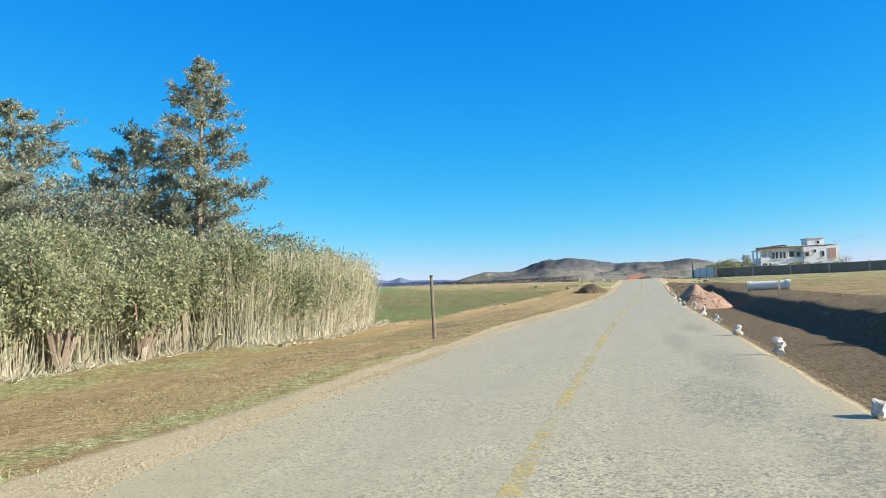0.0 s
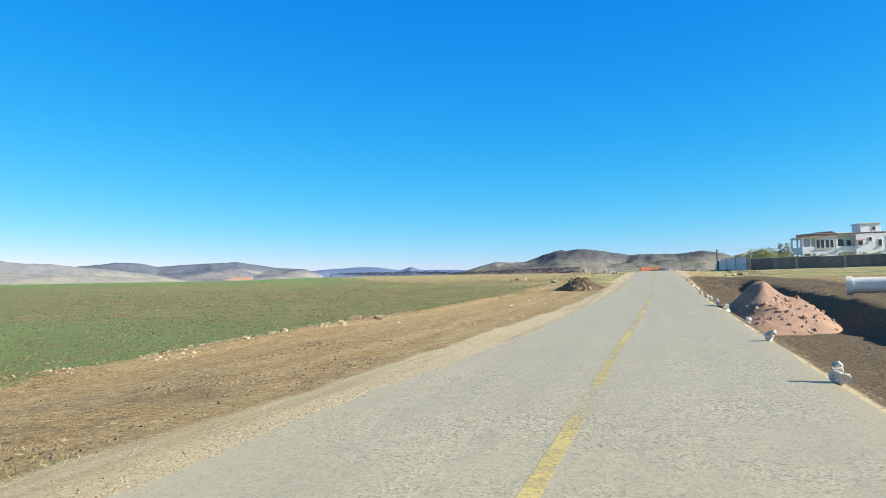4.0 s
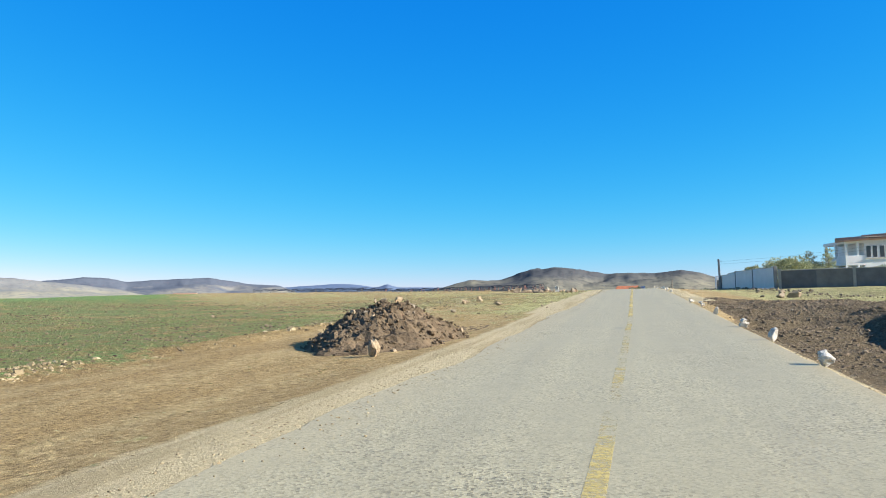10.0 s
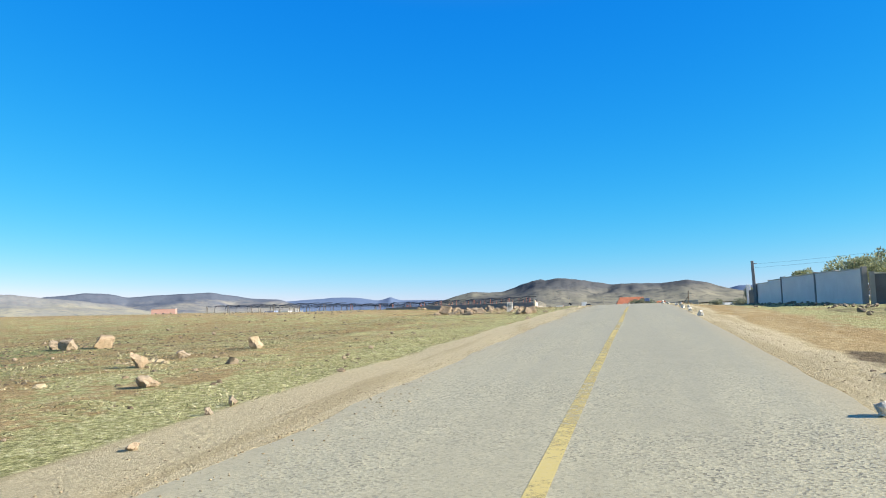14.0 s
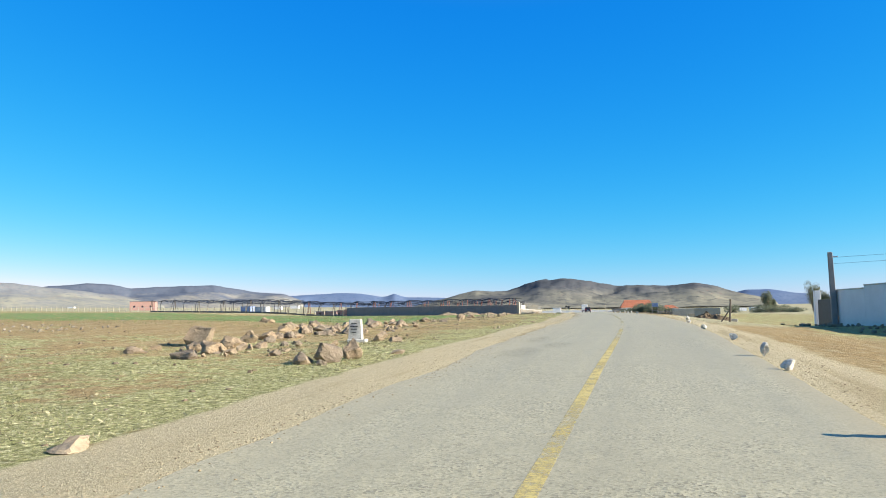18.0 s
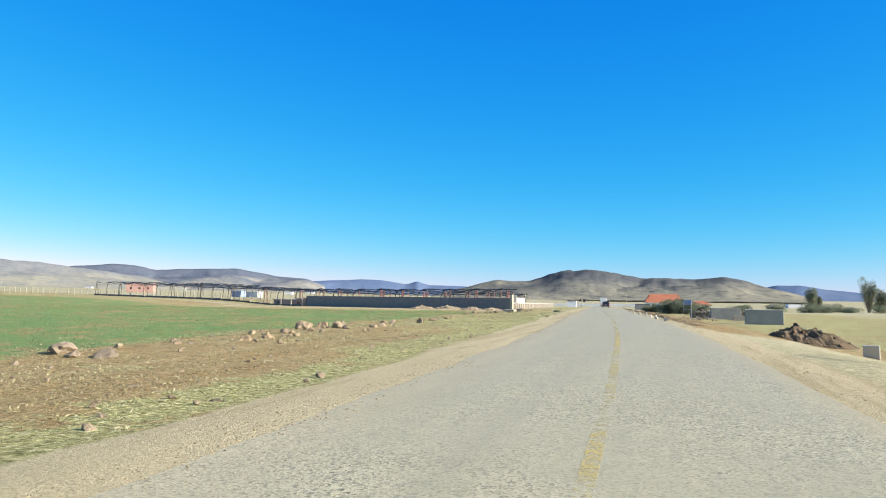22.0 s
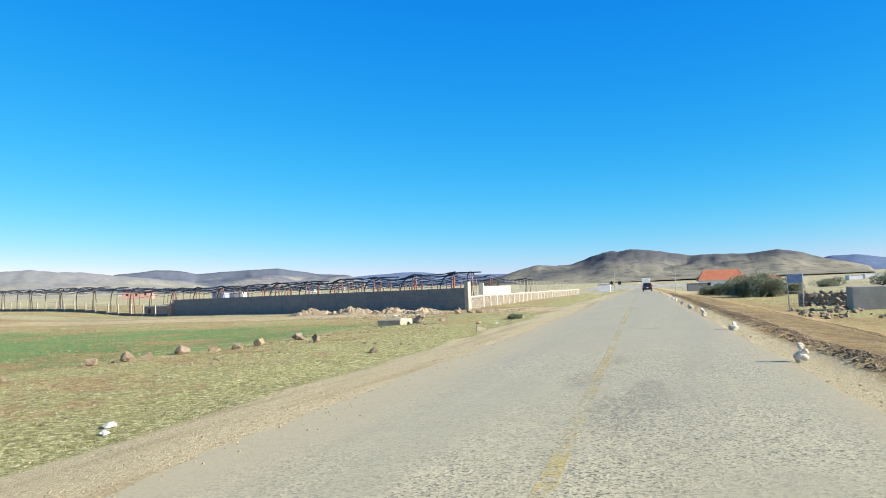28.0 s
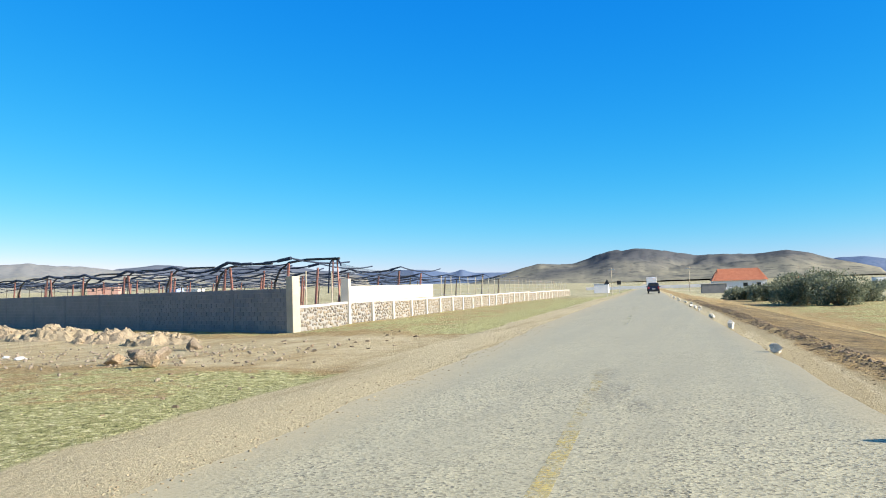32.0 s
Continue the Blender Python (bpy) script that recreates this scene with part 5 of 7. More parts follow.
for bx, by, bh, sd in [(-16.8, 17.5, 4.9, 11), (-17.8, 21.5, 5.2, 12), (-15.6, 25.5, 4.7, 13), (-20.5, 16.5, 5.8, 14), (-14.9, 30.5, 4.9, 15), (-15.0, 34.0, 4.5, 16), (-23.5, 19.0, 6.0, 17), (-19.0, 26.5, 5.6, 18), (-16.4, 12.0, 4.6, 19), (-18.5, 7.0, 4.6, 20), (-17.0, 36.0, 4.6, 21), (-16.0, 15.0, 3.6, 22), (-16.2, 9.0, 4.0, 27)]:
    bush(bx, by, 2.3, 2.3, bh, sd, "leafy grey-green shrub growing among the reeds", 9500, M_LEAF_DULL, 0.12, lobes=14)

for bx, by, bh, sd in [(-15.0, 13.0, 4.1, 31), (-14.7, 17.2, 4.2, 32), (-14.7, 20.6, 4.4, 33), (-13.9, 24.5, 4.2, 34), (-13.3, 27.5, 3.7, 35), (-13.0, 31.0, 3.6, 36), (-15.8, 10.0, 4.4, 37), (-15.6, 6.0, 4.2, 38)]:
    bush(bx, by, 1.5, 1.9, bh, sd, "slender leafy shrub rising through the reed canes", 12000, M_LEAF_DULL, 0.12, 0.9 if by > 22 else 0.5, lobes=16)

for bx, by, br, bh, sd in [(-23.0, 27.5, 3.4, 8.0, 211), (-19.5, 31.5, 2.8, 7.0, 212), (-28.5, 25.5, 3.6, 8.6, 213), (-25.5, 31.0, 3.2, 7.4, 214), (-30.5, 20.0, 3.6, 8.5, 215), (-26.3, 27.2, 3.3, 9.4, 216), (-21.4, 28.6, 2.6, 7.8, 217)]:
    bush(bx, by, br, br, bh, sd, "tall bushy grey-green tree behind the reeds", 14000, M_LEAF, 0.125, 0.8, "tree", "tree", 26)

# old boards standing and lying among the reeds
for bx, by, tilt, turn, ln in [(-14.35, 22.6, 4, 20, 1.5), (-14.2, 23.4, 62, 60, 1.3), (-14.3, 20.2, 35, 200, 1.6), (-12.6, 26.0, 78, 100, 1.4)]:
    t = thing("board", "sun-bleached broken board leaning in the reeds", "board", pose(bx, by, gz(bx, by) - 0.05, tilt, 0, turn), "boards in the reeds")
    box_part("plank", M_POSTWOOD, t, (0, 0, ln / 2), (0.14, 0.025, ln), 0, 0.004)

# reed bed
rng = np.random.default_rng(31)
nre = 6500
ry_ = rng.uniform(2, 37.0, nre)
ry_ = np.where((ry_ < 23) & (rng.random(nre) < 0.4), rng.uniform(23, 37, nre), ry_)
front = np.interp(ry_, [2, 11, 16.6, 22.8, 24.4, 29.1, 37], [-15.4, -14.9, -14.6, -14.6, -12.9, -11.8, -12.5])
back = rng.exponential(1.1, nre) + 1.2 * np.clip(fbm(ry_, ry_ * 0, 2.6, 91) - 0.5, 0, 1)
rx_ = front - back
hgt = np.interp(ry_, [2, 16, 25, 31, 35, 37], [2.7, 2.7, 3.1, 3.2, 3.0, 2.7]) * rng.uniform(0.6, 1.12, nre)
rz_ = ground(rx_, ry_)
base_ = np.stack([rx_, ry_, rz_ - 0.05], 1)
lean_ = rng.normal(0, 0.13, (nre, 2))
tip_ = base_ + np.stack([lean_[:, 0] * hgt, lean_[:, 1] * hgt, hgt], 1)
broken = rng.random(nre) < 0.06
tip_[broken, 2] -= hgt[broken] * 0.5
tip_[broken, :2] += rng.normal(0, 0.8, (broken.sum(), 2))
rad = rng.uniform(0.008, 0.017, nre)[:, None]
ang = [0, 2.094, 4.189]
bot = [base_ + np.stack([np.cos(a) * rad[:, 0], np.sin(a) * rad[:, 0], 0 * rad[:, 0]], 1) for a in ang]
top = [tip_ + np.stack([np.cos(a) * rad[:, 0] * 0.5, np.sin(a) * rad[:, 0] * 0.5, 0 * rad[:, 0]], 1) for a in ang]
V = np.stack(bot + top, 1).reshape(-1, 3)
o = (np.arange(nre) * 6)[:, None]
F = np.concatenate([o + [0, 1, 4, 3], o + [1, 2, 5, 4], o + [2, 0, 3, 5]])
ob = cloud_object("reed_canes", V, F, M_REEDPALE)
tagged(ob, "dense pale dry reed canes standing beside the verge", "reeds", kind="stuff")
nl = 85000
k = rng.integers(0, nre, nl)
f_ = np.where(rng.random(nl) < 0.88, rng.uniform(0.5, 1.05, nl), rng.uniform(0.1, 0.5, nl))
p_ = base_[k] + (tip_[k] - base_[k]) * f_[:, None] + rng.normal(0, 0.06, (nl, 3))
d_ = np.stack([rng.normal(0, 0.6, nl), rng.normal(0, 0.6, nl), rng.normal(0.35, 0.55, nl)], 1)
v, f = leaf_cloud(p_, d_, rng.uniform(0.12, 0.36, nl), 0.045, rng)
tagged(cloud_object("reed_leaves", v, f, M_REEDLEAF), "long dry yellow-green reed leaves above pale canes", "reeds", kind="stuff")
# low green shoots of the same bed
nl = 9000
gy = rng.uniform(2, 37, nl)
gx = np.interp(gy, [2, 16.6, 22.8, 24.4, 29.1, 37], [-15.2, -14.4, -14.4, -12.7, -11.6, -12.3]) - rng.exponential(1.2, nl) + 0.3
p_ = np.stack([gx, gy, ground(gx, gy)], 1)
v, f = leaf_cloud(p_, np.stack([rng.normal(0, 0.5, nl), rng.normal(0, 0.5, nl), np.abs(rng.normal(0.25, 0.25, nl))], 1), rng.uniform(0.1, 0.5, nl), 0.03, rng)
tagged(cloud_object("reed_litter", v, f, M_REEDPALE), "broken dry reed stalks lying at the foot of the reeds", "reeds", kind="stuff")
# a tamarisk at the far side of the trench and a small green plant in the grass
bush(14.6, 27.0, 1.6, 1.4, 3.2, 51, "feathery green shrub on the bank of the trench", 5000, M_LEAF_DULL, 0.13)
bush(-9.6, 276.3, 0.4, 0.32, 0.3, 52, "low dark green thistle in short grass", 900, M_LEAF_DARK, 0.09)


# ---- walled orchard on the left: block wall, stone wall with pillars, shade nets ----
CX, CY = -19.9, 301.2
UX, UY = -0.9468, 0.3219  # along the block wall, away from the road
VX, VY = -0.0788, 0.9969  # along the road


def orchard(u, v):
    return CX + UX * u + VX * v, CY + UY * u + VY * v


U_ROT = math.degrees(math.atan2(UY, UX))
V_ROT = math.degrees(math.atan2(VY, VX))
LEN_U = 44.0
base0 = gz(*orchard(0, 0))


def wall_base(u):
    return base0 - 0.06


BLOCK_H, BLOCK_L = 0.2, 0.4
wt = thing("block_wall", "long unpainted grey concrete block wall with posts", "wall", pose(CX, CY, 0, 0, 0, U_ROT))
bm = bmesh.new()
for i in range(11):
    u0, u1 = i * 4.0, (i + 1) * 4.0
    add_box(bm, ((u0 + u1) / 2, 0, wall_base((u0 + u1) / 2) + 0.95), (4.0, 0.15, 1.94))
part("mortar_core", bm, M_MORTAR, wt)
bm = bmesh.new()
add_box(bm, (0, 0, 0), (BLOCK_L - 0.016, 0.19, BLOCK_H - 0.014), 0, 0.008)
block_me = bpy.data.meshes.new("block")
bm.to_mesh(block_me)
bm.free()
block_me.materials.append(M_BLOCK)
bm = bmesh.new()
for c in range(10):
    for i in range(110):
        u = (i + 0.5 + 0.5 * (c % 2)) * BLOCK_L
        if u > LEN_U - 0.2:
            continue
        z = wall_base(4.0 * int(u / 4.0) + 2) + BLOCK_H * (c + 0.5) - 0.04
        if u < 12.2:
            ob = new("block", block_me)
            ob.parent = wt
            ob.matrix_basis = pose(u, RNG.uniform(-0.004, 0.004), z)
        else:
            add_box(bm, (u, RNG.uniform(-0.004, 0.004), z), (BLOCK_L - 0.016, 0.19, BLOCK_H - 0.014))
tagged(part("blocks", bm, M_BLOCK, wt), kind="stuff")
for i in range(1, 12):
    u = i * 4.0 - (0.1 if i == 11 else 0)
    box_part("post", M_BLOCK, wt, (u, 0, wall_base(u) + 0.98), (0.2, 0.23, 2.0), 0, 0.01)
box_part("corner_pillar", M_CREAM, wt, (-0.1, 0, base0 + 1.15), (0.42, 0.42, 2.5), 0, 0.015, "cream rendered corner pillar")

# stone wall beside the road
st = thing("stone_wall", "low rubble-stone wall with white pillars and coping", "wall", pose(CX, CY, 0, 0, 0, V_ROT))


def vbase(v):
    return gz(*orchard(0, v)) - 0.08


V_END = 118.0
bm = bmesh.new()
v = 0.2
while v < V_END:
    add_box(bm, (v + 1.75, 0, vbase(v + 1.75) + 0.55), (3.5, 0.26, 1.1))
    v += 3.5
part("mortar_core", bm, M_MORTAR, st, "pale lime mortar")
stone_mes = []
for i in range(8):
    bm = bmesh.new()
    bmesh.ops.create_icosphere(bm, subdivisions=1, radius=0.5)
    for w in bm.verts:
        w.co *= 1 + 0.3 * noise.noise(w.co * 2.2 + Vector((i * 3, 0, 0)))
        w.co.x, w.co.z = max(-0.42, min(0.42, w.co.x)), max(-0.42, min(0.42, w.co.z))
    me = bpy.data.meshes.new("stone")
    bm.to_mesh(me)
    bm.free()
    me.materials.append(M_WALLSTONE)
    stone_mes.append(me)
far_v, far_f = [], []
count = 0
v = 0.5
for row_v in np.concatenate([np.arange(0.4, 40, 0.235), np.arange(40, V_END, 0.32)]):
    rows_ = 6 if row_v < 40 else 5
    step_z = 1.1 / rows_
    for r in range(rows_):
        sx, sz = RNG.uniform(0.16, 0.31) * 6 / rows_, RNG.uniform(0.13, 0.22) * 6 / rows_
        vv, zz = row_v + RNG.uniform(-0.1, 0.1) + 0.12 * (r % 2), vbase(row_v) + 0.12 + r * step_z + RNG.uniform(-0.07, 0.07)
        m = pose(vv, -0.12, zz, 0, RNG.uniform(-25, 25), 0) @ Matrix.Diagonal((sx, 0.16, sz, 1))
        if count < 300:
            ob = new("stone", stone_mes[RNG.integers(8)])
            ob.parent = st
            ob.matrix_basis = m
            count += 1
        else:
            me = stone_mes[RNG.integers(8)]
            o0 = len(far_v)
            far_v += [m @ w.co for w in me.vertices]
            far_f += [tuple(o0 + k for k in p.vertices) for p in me.polygons]
ob = new("stones", mesh_of("stones", far_v, far_f, M_WALLSTONE))
ob.parent = st
tagged(ob, kind="stuff")
bm = bmesh.new()
v = 0.2
while v < V_END:
    add_box(bm, (v + 1.75, 0, vbase(v + 1.75) + 1.16), (3.5, 0.36, 0.12), 0, 0.01)
    v += 3.5
part("coping", bm, M_COPING, st, "white rendered coping")
v = 6.0
n_p = 0
while v < V_END:
    tall = 2.35 if n_p == 0 else 1.12
    box_part("pillar", M_COPING, st, (v, -0.05, vbase(v) + tall / 2), (0.28, 0.42, tall), 0, 0.01)
    v += 3.4 + 0.1 * (n_p % 3)
    n_p += 1
box_part("panel", M_COPING, st, (14.0, 0.0, vbase(14) + 1.66), (16.0, 0.2, 0.86), 0, 0.01, "blank white rendered panel")
# wire fence on top of the wall
ft = thing("wire_fence", "thin pale fence posts with wire on the stone wall", "fence", pose(CX, CY, 0, 0, 0, V_ROT))
for i in range(40):
    v = 1.5 + 2.9 * i
    if 5.5 < v < 22.2 or v > V_END:
        continue
    tube_part("post", M_CREAM, ft, (v, 0.02, vbase(v) + 1.1), (v + 0.02, 0.02, vbase(v) + 2.75), 0.035, 0.03, 6)
bm = bmesh.new()
for k in range(4):
    for i in range(33):
        v0, v1 = 22.0 + 2.9 * i, 24.9 + 2.9 * i
        add_tube(bm, (v0, 0.02, vbase(v0) + 1.35 + 0.4 * k), (v1, 0.02, vbase(v1) + 1.35 + 0.4 * k), 0.008, None, 3)
part("wire", bm, M_STEEL, ft)

# concrete-post fence that goes on beyond the block wall
ff = thing("post_fence", "row of pale concrete fence posts with wire", "fence", pose(CX, CY, 0, 0, 0, U_ROT))
bm = bmesh.new()
add_box(bm, (0, 0, 0.75), (0.17, 0.15, 1.5), 0, 0.015)
post_me = bpy.data.meshes.new("post")
bm.to_mesh(post_me)
bm.free()
post_me.materials.append(M_OLDCONCRETE)
for i in range(72):
    u = LEN_U + 1.2 + 2.9 * i
    ob = new("post", post_me)
    ob.parent = ff
    ob.matrix_basis = pose(u, RNG.uniform(-0.1, 0.1), gz(*orchard(u, 0)) - 0.05, RNG.uniform(-3, 3), RNG.uniform(-3, 3))
bm = bmesh.new()
for k in range(3):
    for i in range(71):
        u0, u1 = LEN_U + 1.2 + 2.9 * i, LEN_U + 4.1 + 2.9 * i
        add_tube(bm, (u0, 0, gz(*orchard(u0, 0)) + 0.4 + 0.45 * k), (u1, 0, gz(*orchard(u1, 0)) + 0.4 + 0.45 * k), 0.01, None, 3)
part("wire", bm, M_STEEL, ff)
# dark strip added to stand in for shade at the foot of the posts
bm = bmesh.new()
for i in range(24):
    u = LEN_U + 2.6 + 2.9 * i
    add_box(bm, (u, 0, gz(*orchard(u, 0)) + 0.12), (2.72, 0.16, 0.5), 0, 0.02)
part("kerb", bm, M_DARKWALL, ff, "low dark strip added for shade between the posts")
box_part("end_pillar", M_BRICK, ff, (LEN_U + 0.4, 0.1, gz(*orchard(LEN_U, 0)) + 0.75), (0.5, 0.5, 1.6), 0, 0.02, "red brick end pillar")

# shade-net structure: steel frames and black nets gathered along them
nt = thing("shade_net_structure", "red steel frames carrying gathered black shade nets", "net structure", pose(CX, CY, 0, 0, 0, 0))
bm = bmesh.new()
add_tube(bm, (0, 0, -0.2), (0.12, 0, 3.1), 0.035, 0.03, 6)
leg_me = bpy.data.meshes.new("leg")
bm.to_mesh(leg_me)
bm.free()
leg_me.materials.append(M_RUST)
grey_leg = leg_me.copy()
grey_leg.materials.clear()
grey_leg.materials.append(M_OLDWOOD)
for row, v in enumerate([3.0, 10.5, 20, 32, 48, 68]):
    cols = 30 if row < 5 else 22
    du = 5.0 if row < 5 else 7.0
    tops = []
    for i in range(cols):
        u = 2.0 + du * i + (2.5 if row % 2 else 0)
        if u > 118:
            break
        px, py = orchard(u, v)
        zg = gz(px, py)
        for sgn in (-1, 1) if row == 0 and i % 2 else (-1,) if u < LEN_U + 3 or row > 3 else ():
            ob = new("leg", leg_me if u < 60 and row < 4 else grey_leg)
            ob.parent = nt
            ob.matrix_basis = pose(px - CX + sgn * 0.45, py - CY, zg, 0, 0, 0) @ Matrix.Diagonal((-2.6 * sgn, 1, RNG.uniform(0.97, 1.03), 1))
        tops.append((px - CX, py - CY, zg + 3.3 + RNG.uniform(-0.1, 0.12)))
    joined = bmesh.new()
    for k_, (a, b_) in enumerate(zip(tops[:-1], tops[1:])):
        bm = bmesh.new() if row < 3 else joined
        a, b_ = Vector(a), Vector(b_)
        last = None
        sag = RNG.uniform(0.08, 0.4)
        for s in np.linspace(0, 1, 6):
            p = a.lerp(b_, s) - Vector((0, 0, sag * 4 * s * (1 - s)))
            if last:
                add_tube(bm, last, p, 0.06 + 0.03 * math.sin(s * 9 + row), 0.06 + 0.028 * math.sin(s * 7), 5)
            last = p
        for dz, thick in ((0.24, 0.026), (0.62, 0.02)) if row % 2 == 0 else ((0.4, 0.024),):
            mid_ = (a + b_) / 2 - Vector((0, 0, dz + RNG.uniform(0.0, 0.3)))
            add_tube(bm, a - Vector((0, 0, dz)), mid_, thick, thick, 4)
            add_tube(bm, mid_, b_ - Vector((0, 0, dz + RNG.uniform(-0.1, 0.2))), thick, thick * 0.8, 4)
        last = None
        nxt = Vector((VX, VY, 0)) * (7.5 + 1.5 * row)
        for s in np.linspace(0, 1, 6):
            p = a + nxt * s - Vector((0, 0, 0.5 * 4 * s * (1 - s) * (0.3 + 0.7 * ((k_ * 7 + row) % 5) / 5)))
            if last:
                add_tube(bm, last, p, 0.04, 0.045, 4)
            last = p
        if row < 3:
            part("net", bm, M_NET, nt)
    ob = part("nets", joined, M_NET, nt)
    tagged(ob, kind="stuff")
# tall hooped frame near the corner, with a net slung from it
px, py = orchard(1.5, 7.5)
ht = thing("net_frame", "tall red steel frame with a slung black net", "net frame", pose(px, py, gz(px, py)))
for sgn in (-1, 1):
    tube_part("leg", M_RUST, ht, (sgn * 0.28, 0, 0), (sgn * 0.12, 0, 3.35), 0.05, 0.045, 6)
bm = bmesh.new()
for k in range(8):
    a0, a1 = math.pi * k / 8, math.pi * (k + 1) / 8
    add_tube(bm, (0.34 * math.cos(a0), 0, 3.05 + 0.36 * math.sin(a0)), (0.34 * math.cos(a1), 0, 3.05 + 0.36 * math.sin(a1)), 0.05, None, 6)
add_tube(bm, (-0.34, 0, 3.05), (-0.45, 0, 1.6), 0.045, 0.04, 6)
part("hoop", bm, M_NET, ht)
M_SHEER, n, l, b = mat("sheer_black_net", 0.9, 0, 0.1)
b.inputs["Base Color"].default_value = (0.015, 0.018, 0.025, 1)
nz_ = noise_tex(n, l, coords(n, l), 22, 4, 0.7)
l.new(ramp(n, l, nz_, [(0.35, (0.12, 0.12, 0.12)), (0.65, (0.62, 0.62, 0.62))]), b.inputs["Alpha"])
gv, gf = [], []
for i in range(13):
    for j in range(4):
        s, q = i / 12, j / 3
        gv.append((0.3 + 5.2 * s * 0.12, 9.0 * s, 3.2 - 0.25 * s - 0.55 * q - 0.5 * 4 * s * (1 - s) * (0.5 + q)))
        if i and j:
            k = len(gv) - 1
            gf.append((k, k - 1, k - 5, k - 4))
ob = new("net", mesh_of("net", gv, gf, M_SHEER, True))
ob.parent = ht
# bent hoops all along the net frame
for i in range(23):
    u = 4.5 + 5.0 * i
    px, py = orchard(u, 4.5)
    t = thing("bare_hoop", "dark bent steel hoop leaning under the shade nets", "net frame", pose(px, py, gz(px, py), 0, 0, U_ROT), "bare hoops")
    pts = [(0, 0, 0), (-0.05, 0, 1.5), (-0.2, 0, 2.3), (-0.6, 0, 2.9), (-1.3, 0, 3.25), (-2.6, 0, 3.35), (-5.0, 0, 3.3)]
    for a, b_ in zip(pts[:-1], pts[1:]):
        tube_part("bar", M_DARKMETAL, t, a, b_, 0.06, 0.055, 6)

# sheds and crates behind the fence
for u, v, w, d, h, m_, lab in [(51.5, 5, 6.5, 2.0, 1.25, M_BRICK, "long low red brick shed behind the fence"), (46.2, 3, 2.2, 1.8, 1.5, M_BRICK, "small red brick box behind the fence"), (163.5, 147.7, 7.0, 3, 2.9, M_BLUESIGN, "blue sheeted shed far behind the nets"), (156.2, 153.0, 8.0, 3, 2.7, M_LITTER, "white sheeted shed far behind the nets")]:
    px, py = orchard(u, v)
    t = thing("shed", lab, "shed", pose(px, py, gz(px, py) - 0.1, 0, 0, U_ROT))
    box_part("wall", m_, t, (0, 0, h / 2), (w, d, h), 0, 0.03)
    box_part("roof", M_STEEL if m_ is M_BRICK else m_, t, (0, 0, h + 0.06), (w + 0.3, d + 0.3, 0.1), 0, 0.02)
    if m_ is M_BRICK:
        box_part("door", M_SHUTTER, t, (w * 0.3, d / 2, 0.5), (0.7, 0.08, 1.0), 0, 0.01)
t = thing("red_hut", "red brick farm hut far across the fields", "hut", pose(-333, 624, gz(-333, 624) - 0.3, 0, 0, 25))
box_part("wall", M_BRICK, t, (0, 0, 3.3), (17, 9, 6.6), 0, 0.05)
box_part("roof", M_STEEL, t, (0, 0, 6.7), (17.6, 9.6, 0.2), 0, 0.03)
for i in range(3):
    box_part("window", M_GLASS, t, (-5.4 + 5.4 * i, -4.5, 3.0), (1.3, 0.1, 1.3), 0, 0.02)

joined_rocks("rubble", [(RNG.uniform(-30, -12), 289.5 + RNG.normal(0, 1.8) - 0.1 * RNG.uniform(0, 10), RNG.uniform(0.04, 0.2)) for _ in range(420)], SMALL_PALES, "broken pale rubble strewn across the dirt track")
# ---- walled house on the right ----
WX, WY = 17.12, 172.4


def plaster_wall(name, a, b_, h, material, label, posts, post_mat, bays):
    (ax, ay), (bx, by) = a, b_
    L = math.hypot(bx - ax, by - ay)
    rot = math.degrees(math.atan2(by - ay, bx - ax))
    t = thing(name, label, "wall", pose(ax, ay, 0, 0, 0, rot))
    for i in range(bays):
        u = (i + 0.5) * L / bays
        px, py = ax + (bx - ax) * u / L, ay + (by - ay) * u / L
        box_part("panel", material, t, (u, 0, gz(px, py) + h / 2 - 0.15), (L / bays - 0.004, 0.2, h + 0.3), 0, 0.01)
        box_part("coping", M_CONCRETE, t, (u, 0, gz(px, py) + h + 0.03), (L / bays - 0.004, 0.28, 0.08), 0, 0.01)
    for i in range(posts + 1):
        u = i * L / posts
        px, py = ax + (bx - ax) * u / L, ay + (by - ay) * u / L
        box_part("post", post_mat, t, (u, 0, gz(px, py) + h / 2), (0.3, 0.32, h + 0.36), 0, 0.01)
    return t


plaster_wall("boundary_wall", (WX, WY), (15.42, 204.0), 2.28, M_GREYPLASTER, "tall boundary wall rendered in pale grey plaster", 3, M_BLOCK, 6)
plaster_wall("boundary_wall", (WX + 0.4, WY - 0.2), (74.0, 163.0), 1.95, M_DARKWALL, "long dark grey concrete block boundary wall", 8, M_MORTAR, 16)
t = thing("gate", "narrow dark metal gate in the boundary wall", "gate", pose(15.3, 206.6, gz(15.3, 206.6), 0, 0, 92))
box_part("leaf", M_DARKMETAL, t, (0, 0, 1.0), (4.2, 0.06, 1.9), 0, 0.01)
box_part("gatepost", M_PLASTER, t, (2.4, 0, 1.25), (0.4, 0.4, 2.7), 0, 0.015)
for i in range(5):
    box_part("bar", M_DARKMETAL, t, (-1.8 + 0.9 * i, -0.04, 1.0), (0.06, 0.06, 1.8), 0, 0.005)
t = thing("utility_post", "leaning dark concrete utility post beside the gate", "post", pose(15.12, 203.7, gz(15.12, 203.7) - 0.3, 0, 0, 0))
bm = bmesh.new()
add_box(bm, (0, 0, 2.6), (0.36, 0.3, 5.2), 0, 0.03)
